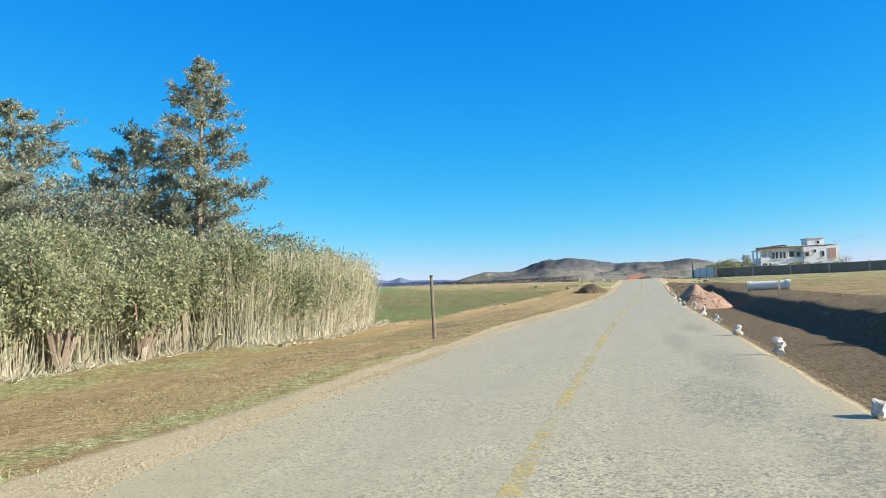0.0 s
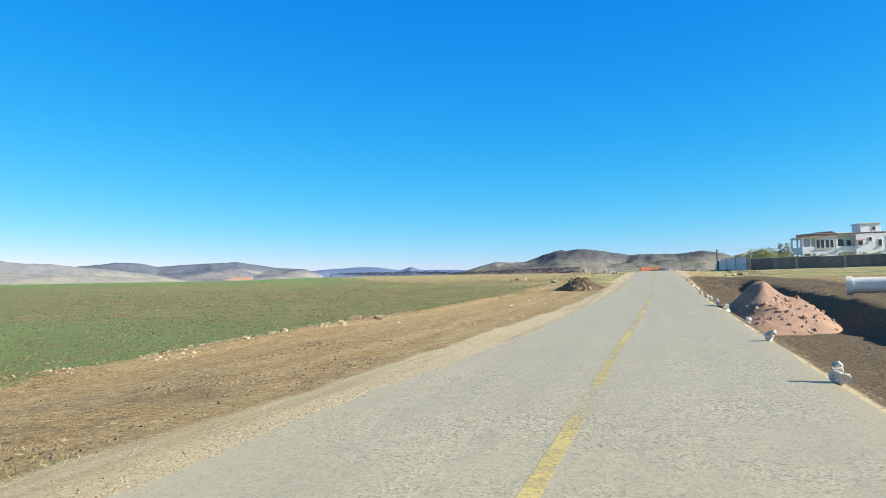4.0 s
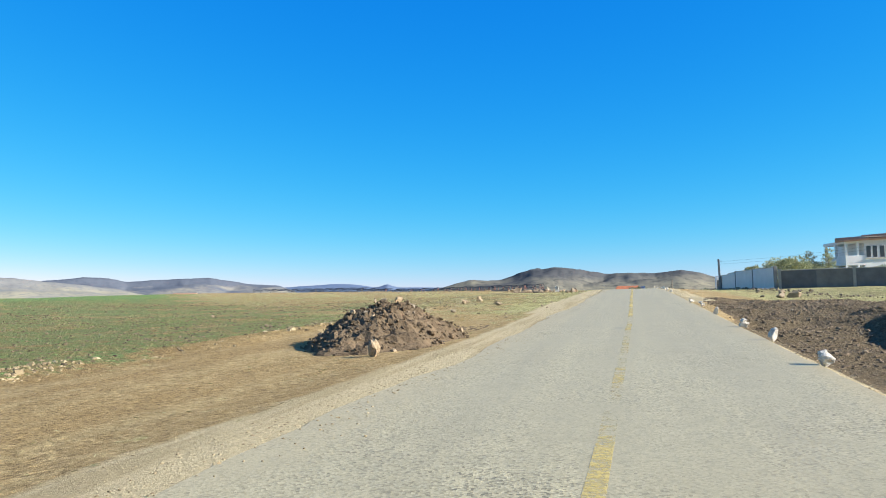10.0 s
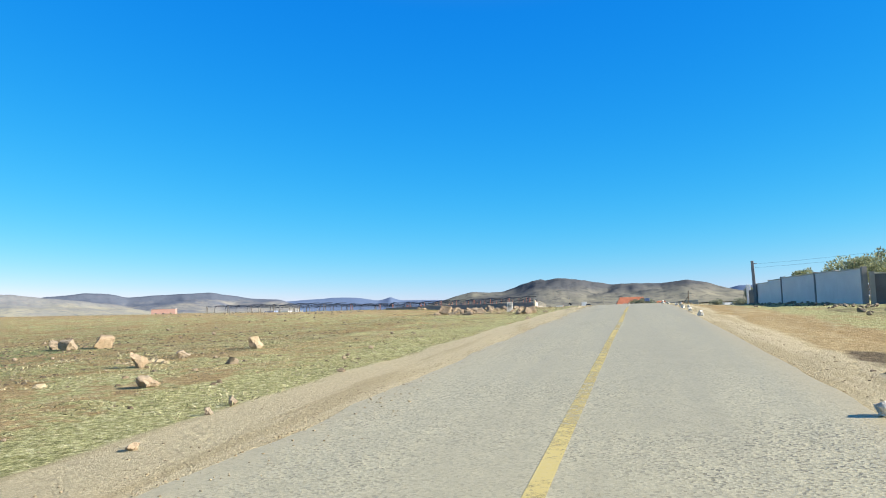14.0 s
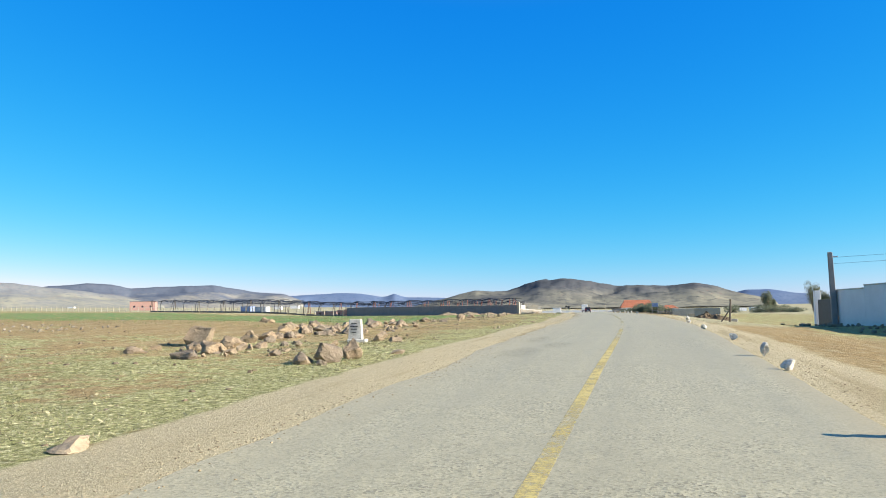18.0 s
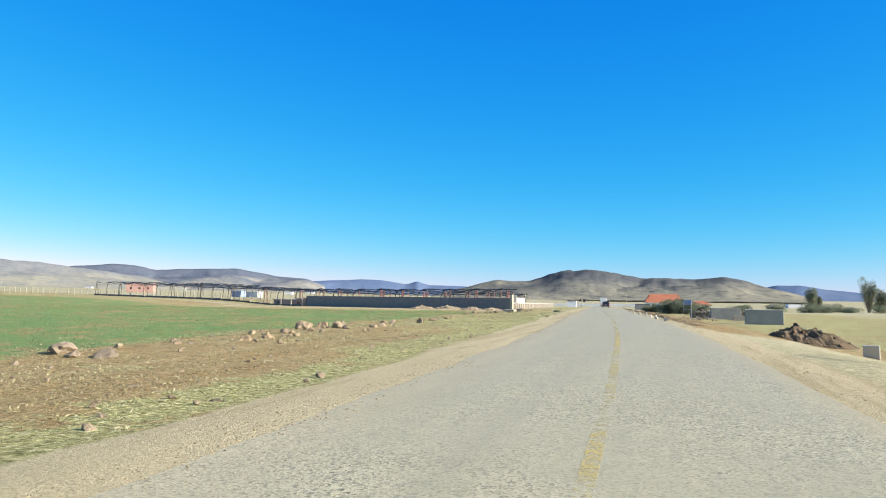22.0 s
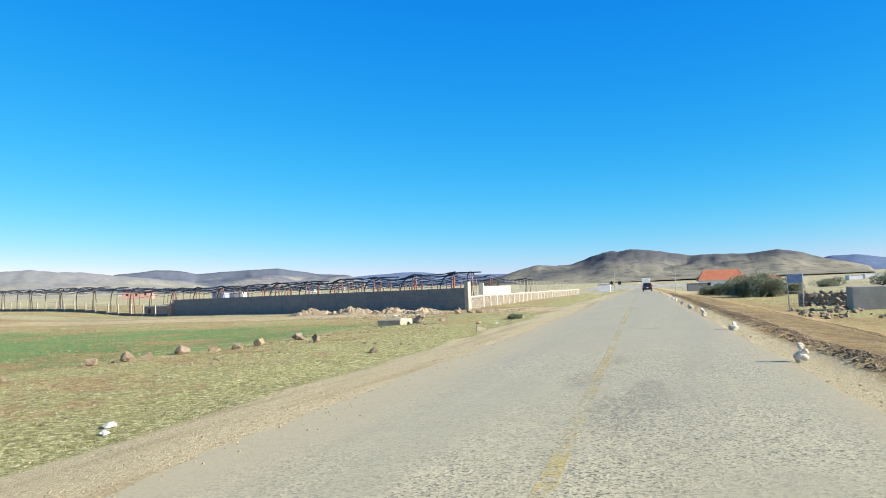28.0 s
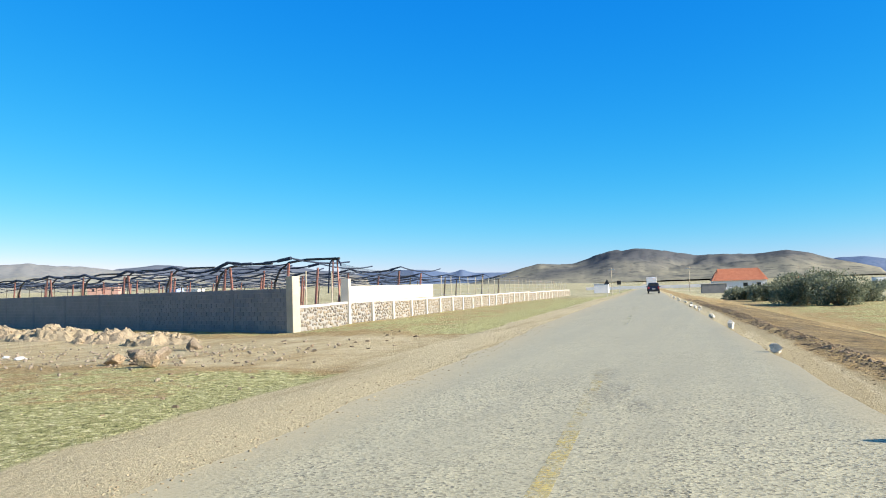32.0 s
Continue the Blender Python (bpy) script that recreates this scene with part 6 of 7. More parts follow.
for w in bm.verts:
    f = w.co.z / 5.2
    w.co.x, w.co.y = w.co.x * (1 - 0.25 * f) - 0.12 * f, w.co.y * (1 - 0.25 * f)
part("shaft", bm, M_BLOCK, t)
box_part("bracket", M_STEEL, t, (0.1, 0, 4.9), (0.5, 0.08, 0.08), 0, 0.01)
for dz in (4.85, 4.45):
    bm = bmesh.new()
    a, b_ = Vector((0.1, 0, dz)), Vector((34, -22, dz + 3.4))
    last = None
    for s in np.linspace(0, 1, 12):
        p = a.lerp(b_, s) - Vector((0, 0, 0.8 * 4 * s * (1 - s)))
        if last:
            add_tube(bm, last, p, 0.007, None, 4)
        last = p
    part("wire", bm, M_DARKMETAL, t)

hx, hy = 29.8, 194.0
hz = gz(32, 198) - 0.2
house = thing("white_house", "two-storey white villa with balconies and tiled canopies", "house", pose(hx, hy, hz, 0, 0, 7) @ Matrix.Diagonal((1, 1, 1.1, 1)))


def hbox(name, material, x0, x1, y0, y1, z0, z1, label="", parent=None, bev=0.02):
    return box_part(name, material, parent or house, ((x0 + x1) / 2, (y0 + y1) / 2, (z0 + z1) / 2), (x1 - x0, y1 - y0, z1 - z0), 0, bev, label)


hbox("wall", M_PLASTER, 2.4, 6.2, 0.0, 9, 0, 6.1)
hbox("wall", M_PLASTER, 6.2, 9.6, 1.4, 9, 0, 6.05)
hbox("wall", M_PLASTER, 9.6, 17.5, -0.4, 9, 0, 5.9)
hbox("stair_tower", M_PLASTER, 11.0, 14.6, 0.8, 5, 5.9, 7.6)
hbox("stair_tower_cap", M_CONCRETE, 10.8, 14.8, 0.6, 5.2, 7.6, 7.75)
hbox("parapet", M_PLASTER, 6.2, 11.0, 0.9, 1.2, 5.9, 6.25)
# corner balcony with columns under a tiled canopy
hbox("balcony_slab", M_PLASTER, 0, 2.4, 0, 7, 2.75, 3.0)
hbox("balcony_parapet", M_PLASTER, 0, 2.4, 0, 0.18, 3.0, 3.95)
hbox("balcony_parapet", M_PLASTER, 0, 0.18, 0.18, 7, 3.0, 3.95)
for cx_, cy_ in ((0.15, 0.15), (1.6, 0.15), (0.15, 3.4), (0.15, 6.8)):
    hbox("column", M_PLASTER, cx_ - 0.14, cx_ + 0.14, cy_ - 0.14, cy_ + 0.14, 0, 5.4)
hbox("balcony_ceiling", M_PLASTER, -0.1, 2.4, -0.1, 7.1, 5.4, 5.75)
# tiled canopies
for x0, x1, z0, rise in ((-0.4, 3.0, 5.75, 0.4), (3.0, 6.4, 5.85, 0.6)):
    bm = bmesh.new()
    vs = [bm.verts.new(p) for p in ((x0, -0.7, z0), (x1, -0.7, z0 + 0.15), (x1, 2.2, z0 + rise + 0.15), (x0, 2.2, z0 + rise), (x0, -0.7, z0 - 0.14), (x1, -0.7, z0 + 0.01), (x1, 2.2, z0 + 0.0), (x0, 2.2, z0 - 0.1))]
    for q in ((0, 1, 2, 3), (4, 7, 6, 5), (0, 4, 5, 1), (1, 5, 6, 2), (2, 6, 7, 3), (3, 7, 4, 0)):
        bm.faces.new([vs[i] for i in q])
    can = part("canopy", bm, M_OLDTILE, house, "faded clay tile canopy")
    for k in range(int((x1 - x0) / 0.3)):
        xx = x0 + 0.15 + 0.3 * k
        f0 = (xx - x0) / (x1 - x0) * 0.15
        tube_part("roof_rib", M_OLDTILE, can, (xx, -0.75, z0 + f0 + 0.02), (xx, 2.2, z0 + rise + f0 + 0.02), 0.07, None, 6)
# recess balcony and openings
hbox("balcony_slab", M_PLASTER, 6.2, 9.6, 0.0, 1.4, 2.75, 3.0)
hbox("balcony_parapet", M_PLASTER, 6.2, 9.6, 0.0, 0.16, 3.0, 3.85)
hbox("balcony_post", M_PLASTER, 6.1, 6.45, -0.05, 0.3, 0, 5.9)


def opening(x, y, z, w, h, material=M_GLASS):
    win = hbox("window", M_GREYPLASTER, x - w / 2 - 0.08, x + w / 2 + 0.08, y - 0.05, y + 0.05, z - 0.08, z + h + 0.08, parent=house)
    hbox("pane", material, x - w / 2, x + w / 2, y - 0.07, y - 0.051, z, z + h, parent=win, bev=0.0)
    hbox("sill", M_CONCRETE, x - w / 2 - 0.15, x + w / 2 + 0.15, y - 0.2, y - 0.052, z - 0.16, z - 0.09, parent=win, bev=0.005)


for x in (2.9, 3.7, 4.6, 5.4):
    opening(x, -0.02, 3.7, 0.55, 1.35)
opening(7.4, 1.38, 3.1, 1.2, 2.0)
opening(8.9, 1.38, 3.6, 0.7, 1.3)
opening(10.4, -0.42, 3.9, 0.8, 0.7)
hbox("window_canopy", M_TILE, 9.7, 11.1, -1.0, -0.4, 4.75, 4.85)
opening(12.2, -0.42, 4.6, 0.5, 0.6)
opening(13.9, -0.42, 3.7, 0.6, 1.1)
opening(13.4, 0.78, 6.5, 0.5, 0.6)
opening(4.2, -0.02, 0.9, 1.6, 1.3)
opening(7.8, 1.38, 0.2, 2.6, 2.2, M_SHUTTER)
opening(12.2, -0.42, 0.9, 1.2, 1.2)
opening(16.0, -0.42, 3.2, 1.6, 2.2, M_BRICK)
for yy_ in (2.4, 4.6):
    opening(2.0, 0.0, 0.9, 0.7, 1.2)
    break
hbox("roof_slab", M_CONCRETE, 2.3, 17.6, -0.5, 9.1, 6.1, 6.18)

# trees round the house
bush(21.5, 190, 3.4, 3.0, 4.3, 61, "broad grey-green olive tree behind the wall", 6500, M_LEAF_DULL, 0.22, 1.2, "tree", "tree")
bush(25.8, 194, 2.4, 2.4, 3.6, 62, "grey-green olive tree behind the wall", 4200, M_LEAF_DULL, 0.22, 1.0, "tree", "tree")
bush(19.0, 200, 1.3, 1.3, 3.6, 63, "young tree behind the boundary wall", 2200, M_LEAF_DULL, 0.2, 1.3, "tree", "tree")
conifer(27.5, 204, 5.6, 1.3, 64, "slim dark cypress beside the white house", 3500, 0.12, M_LEAF_DARK, 0.22)
conifer(26.0, 187, 4.6, 1.2, 65, "young eucalyptus showing over the wall", 2600, 0.3, M_LEAF_DULL, 0.2)
bush(46.5, 188, 1.8, 1.6, 4.2, 66, "bare twiggy tree beside the house", 900, M_LEAF_DULL, 0.12, 1.2, "tree", "tree", 14)
for i, x in enumerate((31, 34.5, 37.5, 40, 43)):
    bush(x, 183 + i % 2, 1.2, 1.2, 2.6, 70 + i, "shrub growing along the house wall", 1200, M_LEAF_DULL, 0.2, 0.8)


# ---- beyond: red-roofed house, hedges, walls, sign and traffic ----
def barn(x, y, w, d, hw, hr, rot, label):
    t = thing("red_roofed_house", label, "house", pose(x, y, gz(x, y) - 0.2, 0, 0, rot))
    box_part("wall", M_PLASTER, t, (0, 0, hw / 2), (w, d, hw), 0, 0.03)
    bm = bmesh.new()
    o = 0.5
    A = [bm.verts.new(p) for p in ((-w / 2 - o, -d / 2 - o, hw - 0.1), (w / 2 + o, -d / 2 - o, hw - 0.1), (w / 2 - 1.5, 0, hw + hr), (-w / 2 + 1.5, 0, hw + hr), (-w / 2 - o, d / 2 + o, hw - 0.1), (w / 2 + o, d / 2 + o, hw - 0.1))]
    for q in ((0, 1, 2, 3), (5, 4, 3, 2), (4, 0, 3), (1, 5, 2), (0, 4, 5, 1)):
        bm.faces.new([A[i] for i in q])
    roof = part("roof", bm, M_TILE, t)
    for k in range(int(w / 0.45)):
        xx = -w / 2 + 0.22 + 0.45 * k
        tube_part("roof_rib", M_TILE, roof, (xx, -d / 2 - o, hw - 0.05), (max(-w / 2 + 1.5, min(w / 2 - 1.5, xx)), -0.1, hw + hr), 0.016, None, 5)
    for k in (-0.3, 0.1, 0.35):
        win = box_part("window", M_CONCRETE, t, (k * w, -d / 2 - 0.02, hw * 0.55), (1.3, 0.1, 1.2), 0, 0.01)
        box_part("pane", M_GLASS, win, (k * w, -d / 2 - 0.075, hw * 0.55), (1.1, 0.02, 1.0), 0, 0.0)
    return t


barn(3.5, 508, 14.0, 10.0, 3.0, 3.3, 4, "house with a large bright red tiled roof")
barn(16, 470, 6.0, 5.0, 2.2, 1.3, 4, "small outbuilding with a red tiled roof")


M_HUT = simple("hut_plaster", (0.27, 0.255, 0.225), (0.42, 0.40, 0.35), 0.9, 0.95, 0, 0.2, 18, 0.4, 0.02)


def block_hut(x, y, w, d, h, rot, label, material=None, roof=True):
    t = thing("block_hut", label, "hut", pose(x, y, gz(x, y) - 0.15, 0, 0, rot))
    box_part("wall", material or M_BLOCK, t, (0, 0, h / 2), (w, d, h), 0, 0.02)
    if roof:
        box_part("roof", M_CONCRETE, t, (0, 0, h + 0.05), (w + 0.2, d + 0.2, 0.1), 0, 0.01)
    box_part("footing", M_MORTAR, t, (0, 0, 0.12), (w + 0.08, d + 0.08, 0.24), 0, 0.01)
    return t


block_hut(13.4, 274.5, 3.8, 3.0, 1.75, -4, "low grey rendered hut in dry grass", M_HUT, False)
block_hut(11.3, 299.5, 3.9, 2.6, 1.75, 0, "low grey rendered enclosure beside the stone wall", M_HUT, False)
block_hut(12.5, 292.0, 1.6, 1.4, 0.75, 0, "low grey block trough beside the enclosure", M_OLDCONCRETE, False)
block_hut(-3.2, 441, 4.6, 4, 2.1, 4, "grey block hut near the road")
# tumbled stone wall
tw = thing("field_wall", "rough dry-stone wall of grey field stones", "wall", pose(11.6, 308.0, 0, 0, 0, 5))
wall_stones = [rock_mesh(200 + i, M_WALLSTONE, 1) for i in range(6)]
box_part("core", M_BLOCK, tw, (0, 0.1, gz(11.6, 308) + 0.5), (9.6, 0.3, 1.2), 0, 0.03)
for i in range(22):
    for r in range(5):
        if r > 3 and i % 3 == 0:
            continue
        u = -4.6 + 0.44 * i + 0.2 * (r % 2) + RNG.uniform(-0.12, 0.12)
        sz = RNG.uniform(0.36, 0.68)
        ob = new("stone", wall_stones[RNG.integers(6)])
        ob.parent = tw
        ob.matrix_basis = pose(u, RNG.uniform(-0.1, 0.05) - 0.08, gz(11.6 + u, 308) - 0.12 + 0.27 * r, RNG.uniform(-20, 20), RNG.uniform(-20, 20), RNG.uniform(0, 360)) @ Matrix.Diagonal((sz * 1.2, sz, sz * 0.9, 1))
joined_rocks("tumbled_stones", [(RNG.uniform(5, 9.5), RNG.uniform(286, 302), RNG.uniform(0.2, 0.6)) for _ in range(50)], PALES, "stones tumbled from a field wall")
# blue board on two legs
sx_, sy_ = 6.4, 305.5
t = thing("blue_board", "plain blue sign board on two metal legs", "sign", pose(sx_, sy_, gz(sx_, sy_), 0, 0, -4))
for sgn in (-1, 1):
    tube_part("leg", M_STEEL, t, (0.53 * sgn, 0, -0.2), (0.57 * sgn, 0, 2.75), 0.04, 0.04, 6)
brd = box_part("board", M_BLUESIGN, t, (0, -0.06, 2.4), (1.16, 0.05, 0.66), 0, 0.01)
box_part("crossbar", M_STEEL, t, (0, 0, 1.35), (1.15, 0.05, 0.06), 0, 0.005)
box_part("frame", M_STEEL, brd, (0, -0.03, 2.75), (1.2, 0.06, 0.04), 0, 0.005)
box_part("frame", M_STEEL, brd, (0, -0.03, 2.05), (1.2, 0.06, 0.04), 0, 0.005)
# hedges and shrubs
for i, (x, y, rx, ry, h) in enumerate([(4.2, 350, 2.5, 2.3, 3.1), (7.4, 347, 2.6, 2.3, 3.3), (5.8, 352, 2.4, 2.2, 3.4), (0.2, 372, 2.2, 2.0, 2.0), (2.4, 366, 2.2, 2.0, 2.2), (10.4, 356, 2.0, 1.8, 1.8)]):
    bush(x, y, rx, ry, h, 90 + i, "dense dark green hedge shrub beyond the field", 7000, M_LEAF_DARK, 0.2, name="hedge", category="hedge", lobes=16, low=0.18)
for i in range(16):
    x, y = 12 + 5.2 * i + RNG.uniform(-2, 2), 400 + RNG.uniform(-20, 60)
    bush(x, y, 3.2, 2.6, RNG.uniform(1.6, 2.8), 120 + i, "dull green shrub on the plain", 1800, M_LEAF_DARK, 0.3, lobes=12, low=0.2)
for i, (x, y, r, h) in enumerate([(56, 494, 2.4, 9.6), (58.5, 497, 1.8, 6.5), (67, 459, 2.6, 12.0), (71.5, 461, 2.2, 8.5)]):
    bush(x, y, r, r, h, 141 + i, "tall grey-green eucalyptus far across the plain", 6000, M_LEAF_DARK, 0.3, 0.14 * h, "tree", "tree", 22, 0.2)
for i in range(14):
    x, y = 90 + 22 * i + RNG.uniform(-6, 6), 560 + RNG.uniform(-60, 120)
    bush(x, y, 5, 4, RNG.uniform(3, 6), 160 + i, "distant grey-green tree on the plain", 1400, M_LEAF_DARK, 0.5, 0.8, "tree", "tree", 9)
# slab tipped on its edge beside the sandy junction
t = thing("concrete_slab", "broken concrete slab leaning upright in sandy soil", "slab", pose(10.6, 217.6, gz(10.6, 217.6) - 0.05, 14, 0, -20))
box_part("slab", M_CONCRETE, t, (0, 0, 0.3), (0.6, 0.12, 0.6), 0, 0.02)
# short leaning post and scrap beside the road
t = thing("fence_post", "short dark wooden post in sandy ground", "post", pose(7.6, 194, gz(7.6, 194) - 0.1, 0, 2, 0))
tube_part("pole", M_OLDWOOD, t, (0, 0, 0), (0.03, 0, 1.35), 0.06, 0.05, 7)
tube_part("brace", M_OLDWOOD, t, (-0.5, 0.1, 0), (0.0, 0, 0.8), 0.035, 0.03, 6)


def warning_sign(x, y, shape, h, label):
    t = thing("road_sign", label, "road sign", pose(x, y, gz(x, y), 0, 0, 4))
    tube_part("post", M_STEEL, t, (0, 0, -0.2), (0, 0, h), 0.035, None, 8)
    bm = bmesh.new()
    k = 3 if shape == "triangle" else 4
    r = 0.52
    a0 = math.pi / 2 if k == 3 else math.pi / 4
    f_ = [bm.verts.new((r * math.cos(a0 + 2 * math.pi * i / k), -0.04, h + 0.1 + r * math.sin(a0 + 2 * math.pi * i / k))) for i in range(k)]
    g_ = [bm.verts.new((w.co.x, 0.0, w.co.z)) for w in f_]
    bm.faces.new(f_)
    bm.faces.new(g_[::-1])
    for i in range(k):
        bm.faces.new((f_[i], g_[i], g_[(i + 1) % k], f_[(i + 1) % k]))
    bmesh.ops.recalc_face_normals(bm, faces=bm.faces)
    part("plate", bm, M_DARKMETAL, t, "dark grey back of the plate")


warning_sign(float(road_x(388)) - 5.2, 388, "triangle", 1.9, "triangular road sign seen from behind, on a post")
warning_sign(float(road_x(420)) - 4.6, 420, "square", 1.9, "square road sign seen from behind, on a post")
block_hut(float(road_x(440)) - 9, 440, 3, 3, 2.2, 4, "small white hut beside the road", M_PLASTER)


for x, y, w, h in [(63.7, 640, 6, 2.2), (82, 700, 9, 2.6), (-1030, 1390, 14, 5), (-480, 1190, 12, 4), (-365, 900, 8, 3)]:
    block_hut(x, y, w, 6, h, 8, "low white farm building far across the plain", M_PLASTER)


for x, y, h in [(-18.7, 400, 4.6), (-6.4, 394, 4.4)]:
    t = thing("utility_post", "thin pale utility pole beside the road", "post", pose(x, y, gz(x, y) - 0.2), "utility poles")
    tube_part("pole", M_OLDCONCRETE, t, (0, 0, 0), (0, 0, h), 0.07, 0.05, 8)
    box_part("crossarm", M_STEEL, t, (0, 0, h - 0.3), (1.0, 0.08, 0.08), 0, 0.005)
t = thing("field_wall", "long low pale wall far across the road", "wall", pose(-24, 560, gz(-24, 560) - 0.1, 0, 0, 4))
for k in range(8):
    box_part("panel", M_GREYPLASTER, t, (-21 + 6 * k, 0, 0.55), (5.9, 0.3, 1.1), 0, 0.02)
# ---- vehicles ahead ----
def wheel(parent, x, y, r):
    w = tube_part("wheel", M_TYRE, parent, (x - 0.11, y, r), (x + 0.11, y, r), r, None, 20, "black rubber tyre")
    tube_part("rim", M_STEEL, w, (x - 0.118, y, r), (x + 0.118, y, r), r * 0.58, None, 14)


def car(x, y, rot):
    t = thing("car", "dark blue estate car driving away along the road", "car", pose(x, y, float(road_z(y)) + 0.01, 0, 0, rot))
    bm = bmesh.new()
    prof = [(-2.05, 0.32), (-2.12, 0.62), (-2.05, 0.98), (-1.95, 1.02), (-1.7, 1.62), (-1.45, 1.70), (0.35, 1.68), (1.05, 1.12), (1.95, 0.95), (2.12, 0.7), (2.1, 0.34)]
    L_ = [bm.verts.new((-0.87 * (0.82 if z > 1.3 else 1.0), yy_, z)) for yy_, z in prof]
    R_ = [bm.verts.new((0.87 * (0.82 if z > 1.3 else 1.0), yy_, z)) for yy_, z in prof]
    bm.faces.new(L_)
    bm.faces.new(R_[::-1])
    for i in range(len(prof)):
        j = (i + 1) % len(prof)
        bm.faces.new((L_[i], R_[i], R_[j], L_[j]))
    bmesh.ops.recalc_face_normals(bm, faces=bm.faces)
    bmesh.ops.bevel(bm, geom=bm.edges[:], offset=0.035, segments=2, affect="EDGES")
    part("body", bm, M_CARPAINT, t)
    box_part("rear_window", M_GLASS, t, (0, -1.84, 1.33), (1.2, 0.05, 0.44), 0, 0.005)
    for sgn in (-1, 1):
        box_part("tail_lamp", M_REDLAMP, t, (0.72 * sgn, -2.08, 0.92), (0.2, 0.08, 0.34), 0, 0.02)
        box_part("side_window", M_GLASS, t, (0.79 * sgn, -0.4, 1.35), (0.04, 2.0, 0.36), 0, 0.005)
        box_part("door_mirror", M_CARPAINT, t, (0.98 * sgn, 0.75, 1.08), (0.2, 0.12, 0.14), 0, 0.03)
        wheel(t, 0.8 * sgn, -1.35, 0.32)
        wheel(t, 0.8 * sgn, 1.35, 0.32)
    box_part("bumper", M_DARKMETAL, t, (0, -2.12, 0.46), (1.66, 0.12, 0.2), 0, 0.03)
    box_part("number_plate", M_LITTER, t, (0, -2.15, 0.72), (0.5, 0.03, 0.12), 0, 0.004)


def lorry(x, y, rot):
    t = thing("box_lorry", "white box lorry driving ahead on the road", "lorry", pose(x, y, float(road_z(y)) + 0.01, 0, 0, rot))
    box_part("box", M_LORRY, t, (0, 0, 2.0), (2.2, 4.6, 2.3), 0, 0.04)
    box_part("cab", M_LORRY, t, (0, 3.3, 1.35), (2.0, 1.7, 1.7), 0, 0.15)
    box_part("chassis", M_DARKMETAL, t, (0, 0.6, 0.66), (1.5, 6.2, 0.3), 0, 0.03)
    for sgn in (-1, 1):
        box_part("door", M_LORRY, t, (0.54 * sgn, -2.33, 2.0), (1.04, 0.05, 2.15), 0, 0.02)
        box_part("tail_lamp", M_REDLAMP, t, (0.85 * sgn, -2.35, 0.74), (0.3, 0.06, 0.14), 0, 0.01)
        wheel(t, 0.9 * sgn, -1.2, 0.42)
        wheel(t, 0.9 * sgn, 3.0, 0.42)


car(float(road_x(398)) + 1.5, 398, 4.5)
lorry(float(road_x(455)) + 1.5, 455, 4.5)


# ---- loose ground cover: grit, clods, blades ----
def scatter(n, y0, y1, d0, d1, seed, keep=None, bias=None):
    """Places on the ground between two distances from the middle of the road."""
    rng = np.random.default_rng(seed)
    y = rng.uniform(y0, y1, n)
    d = d0 + (d1 - d0) * (rng.random(n) ** (bias or 1.0))
    x = road_x(y) + d
    if keep is not None:
        k = keep(x, y, d, rng)
        x, y, d = x[k], y[k], d[k]
    return np.stack([x, y, ground(x, y)], 1), rng


# a flat-topped lump: a wide ring of five and a smaller top of three
OCT = np.array([(math.cos(k * 1.257), math.sin(k * 1.257), -0.1) for k in range(5)] + [(0.6 * math.cos(k * 2.094 + 0.5), 0.6 * math.sin(k * 2.094 + 0.5), 0.46) for k in range(3)])
OCF = np.array([(0, 1, 5), (1, 6, 5), (1, 2, 6), (2, 3, 6), (3, 7, 6), (3, 4, 7), (4, 0, 7), (0, 5, 7), (5, 6, 7)])


def pieces(name, p, size, rng, material, label, category):
    """Small angular lumps, joined."""
    n_ = len(p)
    a = rng.uniform(0, 6.28, n_)
    sc = size[:, None, None] * rng.uniform(0.72, 1.22, (n_, 8, 3)) * rng.uniform(0.7, 1.2, (n_, 1, 3))
    v = OCT[None] * sc
    ca, sa = np.cos(a)[:, None], np.sin(a)[:, None]
    v = np.stack([v[..., 0] * ca - v[..., 1] * sa, v[..., 0] * sa + v[..., 1] * ca, v[..., 2]], -1) + p[:, None, :]
    f = (OCF[None] + (np.arange(n_) * 8)[:, None, None]).reshape(-1, 3)
    me = bpy.data.meshes.new(name)
    me.from_pydata(v.reshape(-1, 3).tolist(), [], f.tolist())
    me.materials.append(material)
    return tagged(new(name, me), label, category, kind="stuff")


def blades(name, p, size, rng, material, label, lean=0.8, width=0.05):
    n_ = len(p)
    d = np.stack([rng.normal(0, lean, n_), rng.normal(0, lean, n_), np.abs(rng.normal(0.8, 0.3, n_))], 1)
    v, f = leaf_cloud(p, d, size, width, rng)
    return tagged(cloud_object(name, v, f, material), label, "grass", kind="stuff")


def tufted(x, y, d, rng):
    return fbm(x, y, 3.5, 301) + 0.5 * (vnoise(x, y, 0.7, 302) - 0.5) + rng.uniform(-0.08, 0.08, len(x)) > 0.52


# grit along the ragged road edges
def edge_grit(n, y0, y1, spread, seed):
    """Places along the ragged left edge of the asphalt."""
    rng = np.random.default_rng(seed)
    y = rng.uniform(y0, y1, n)
    d = -lerp_at(y, LEFT_EDGE, 1) - 0.12 + rng.normal(0, spread, n) * (0.5 + vnoise(y, y * 0, 3.0, 88))
    x = road_x(y) + d
    z = np.where(d > -lerp_at(y, LEFT_EDGE, 1) + 0.1, road_z(y) + 0.004, ground(x, y))
    return np.stack([x, y, z], 1), rng


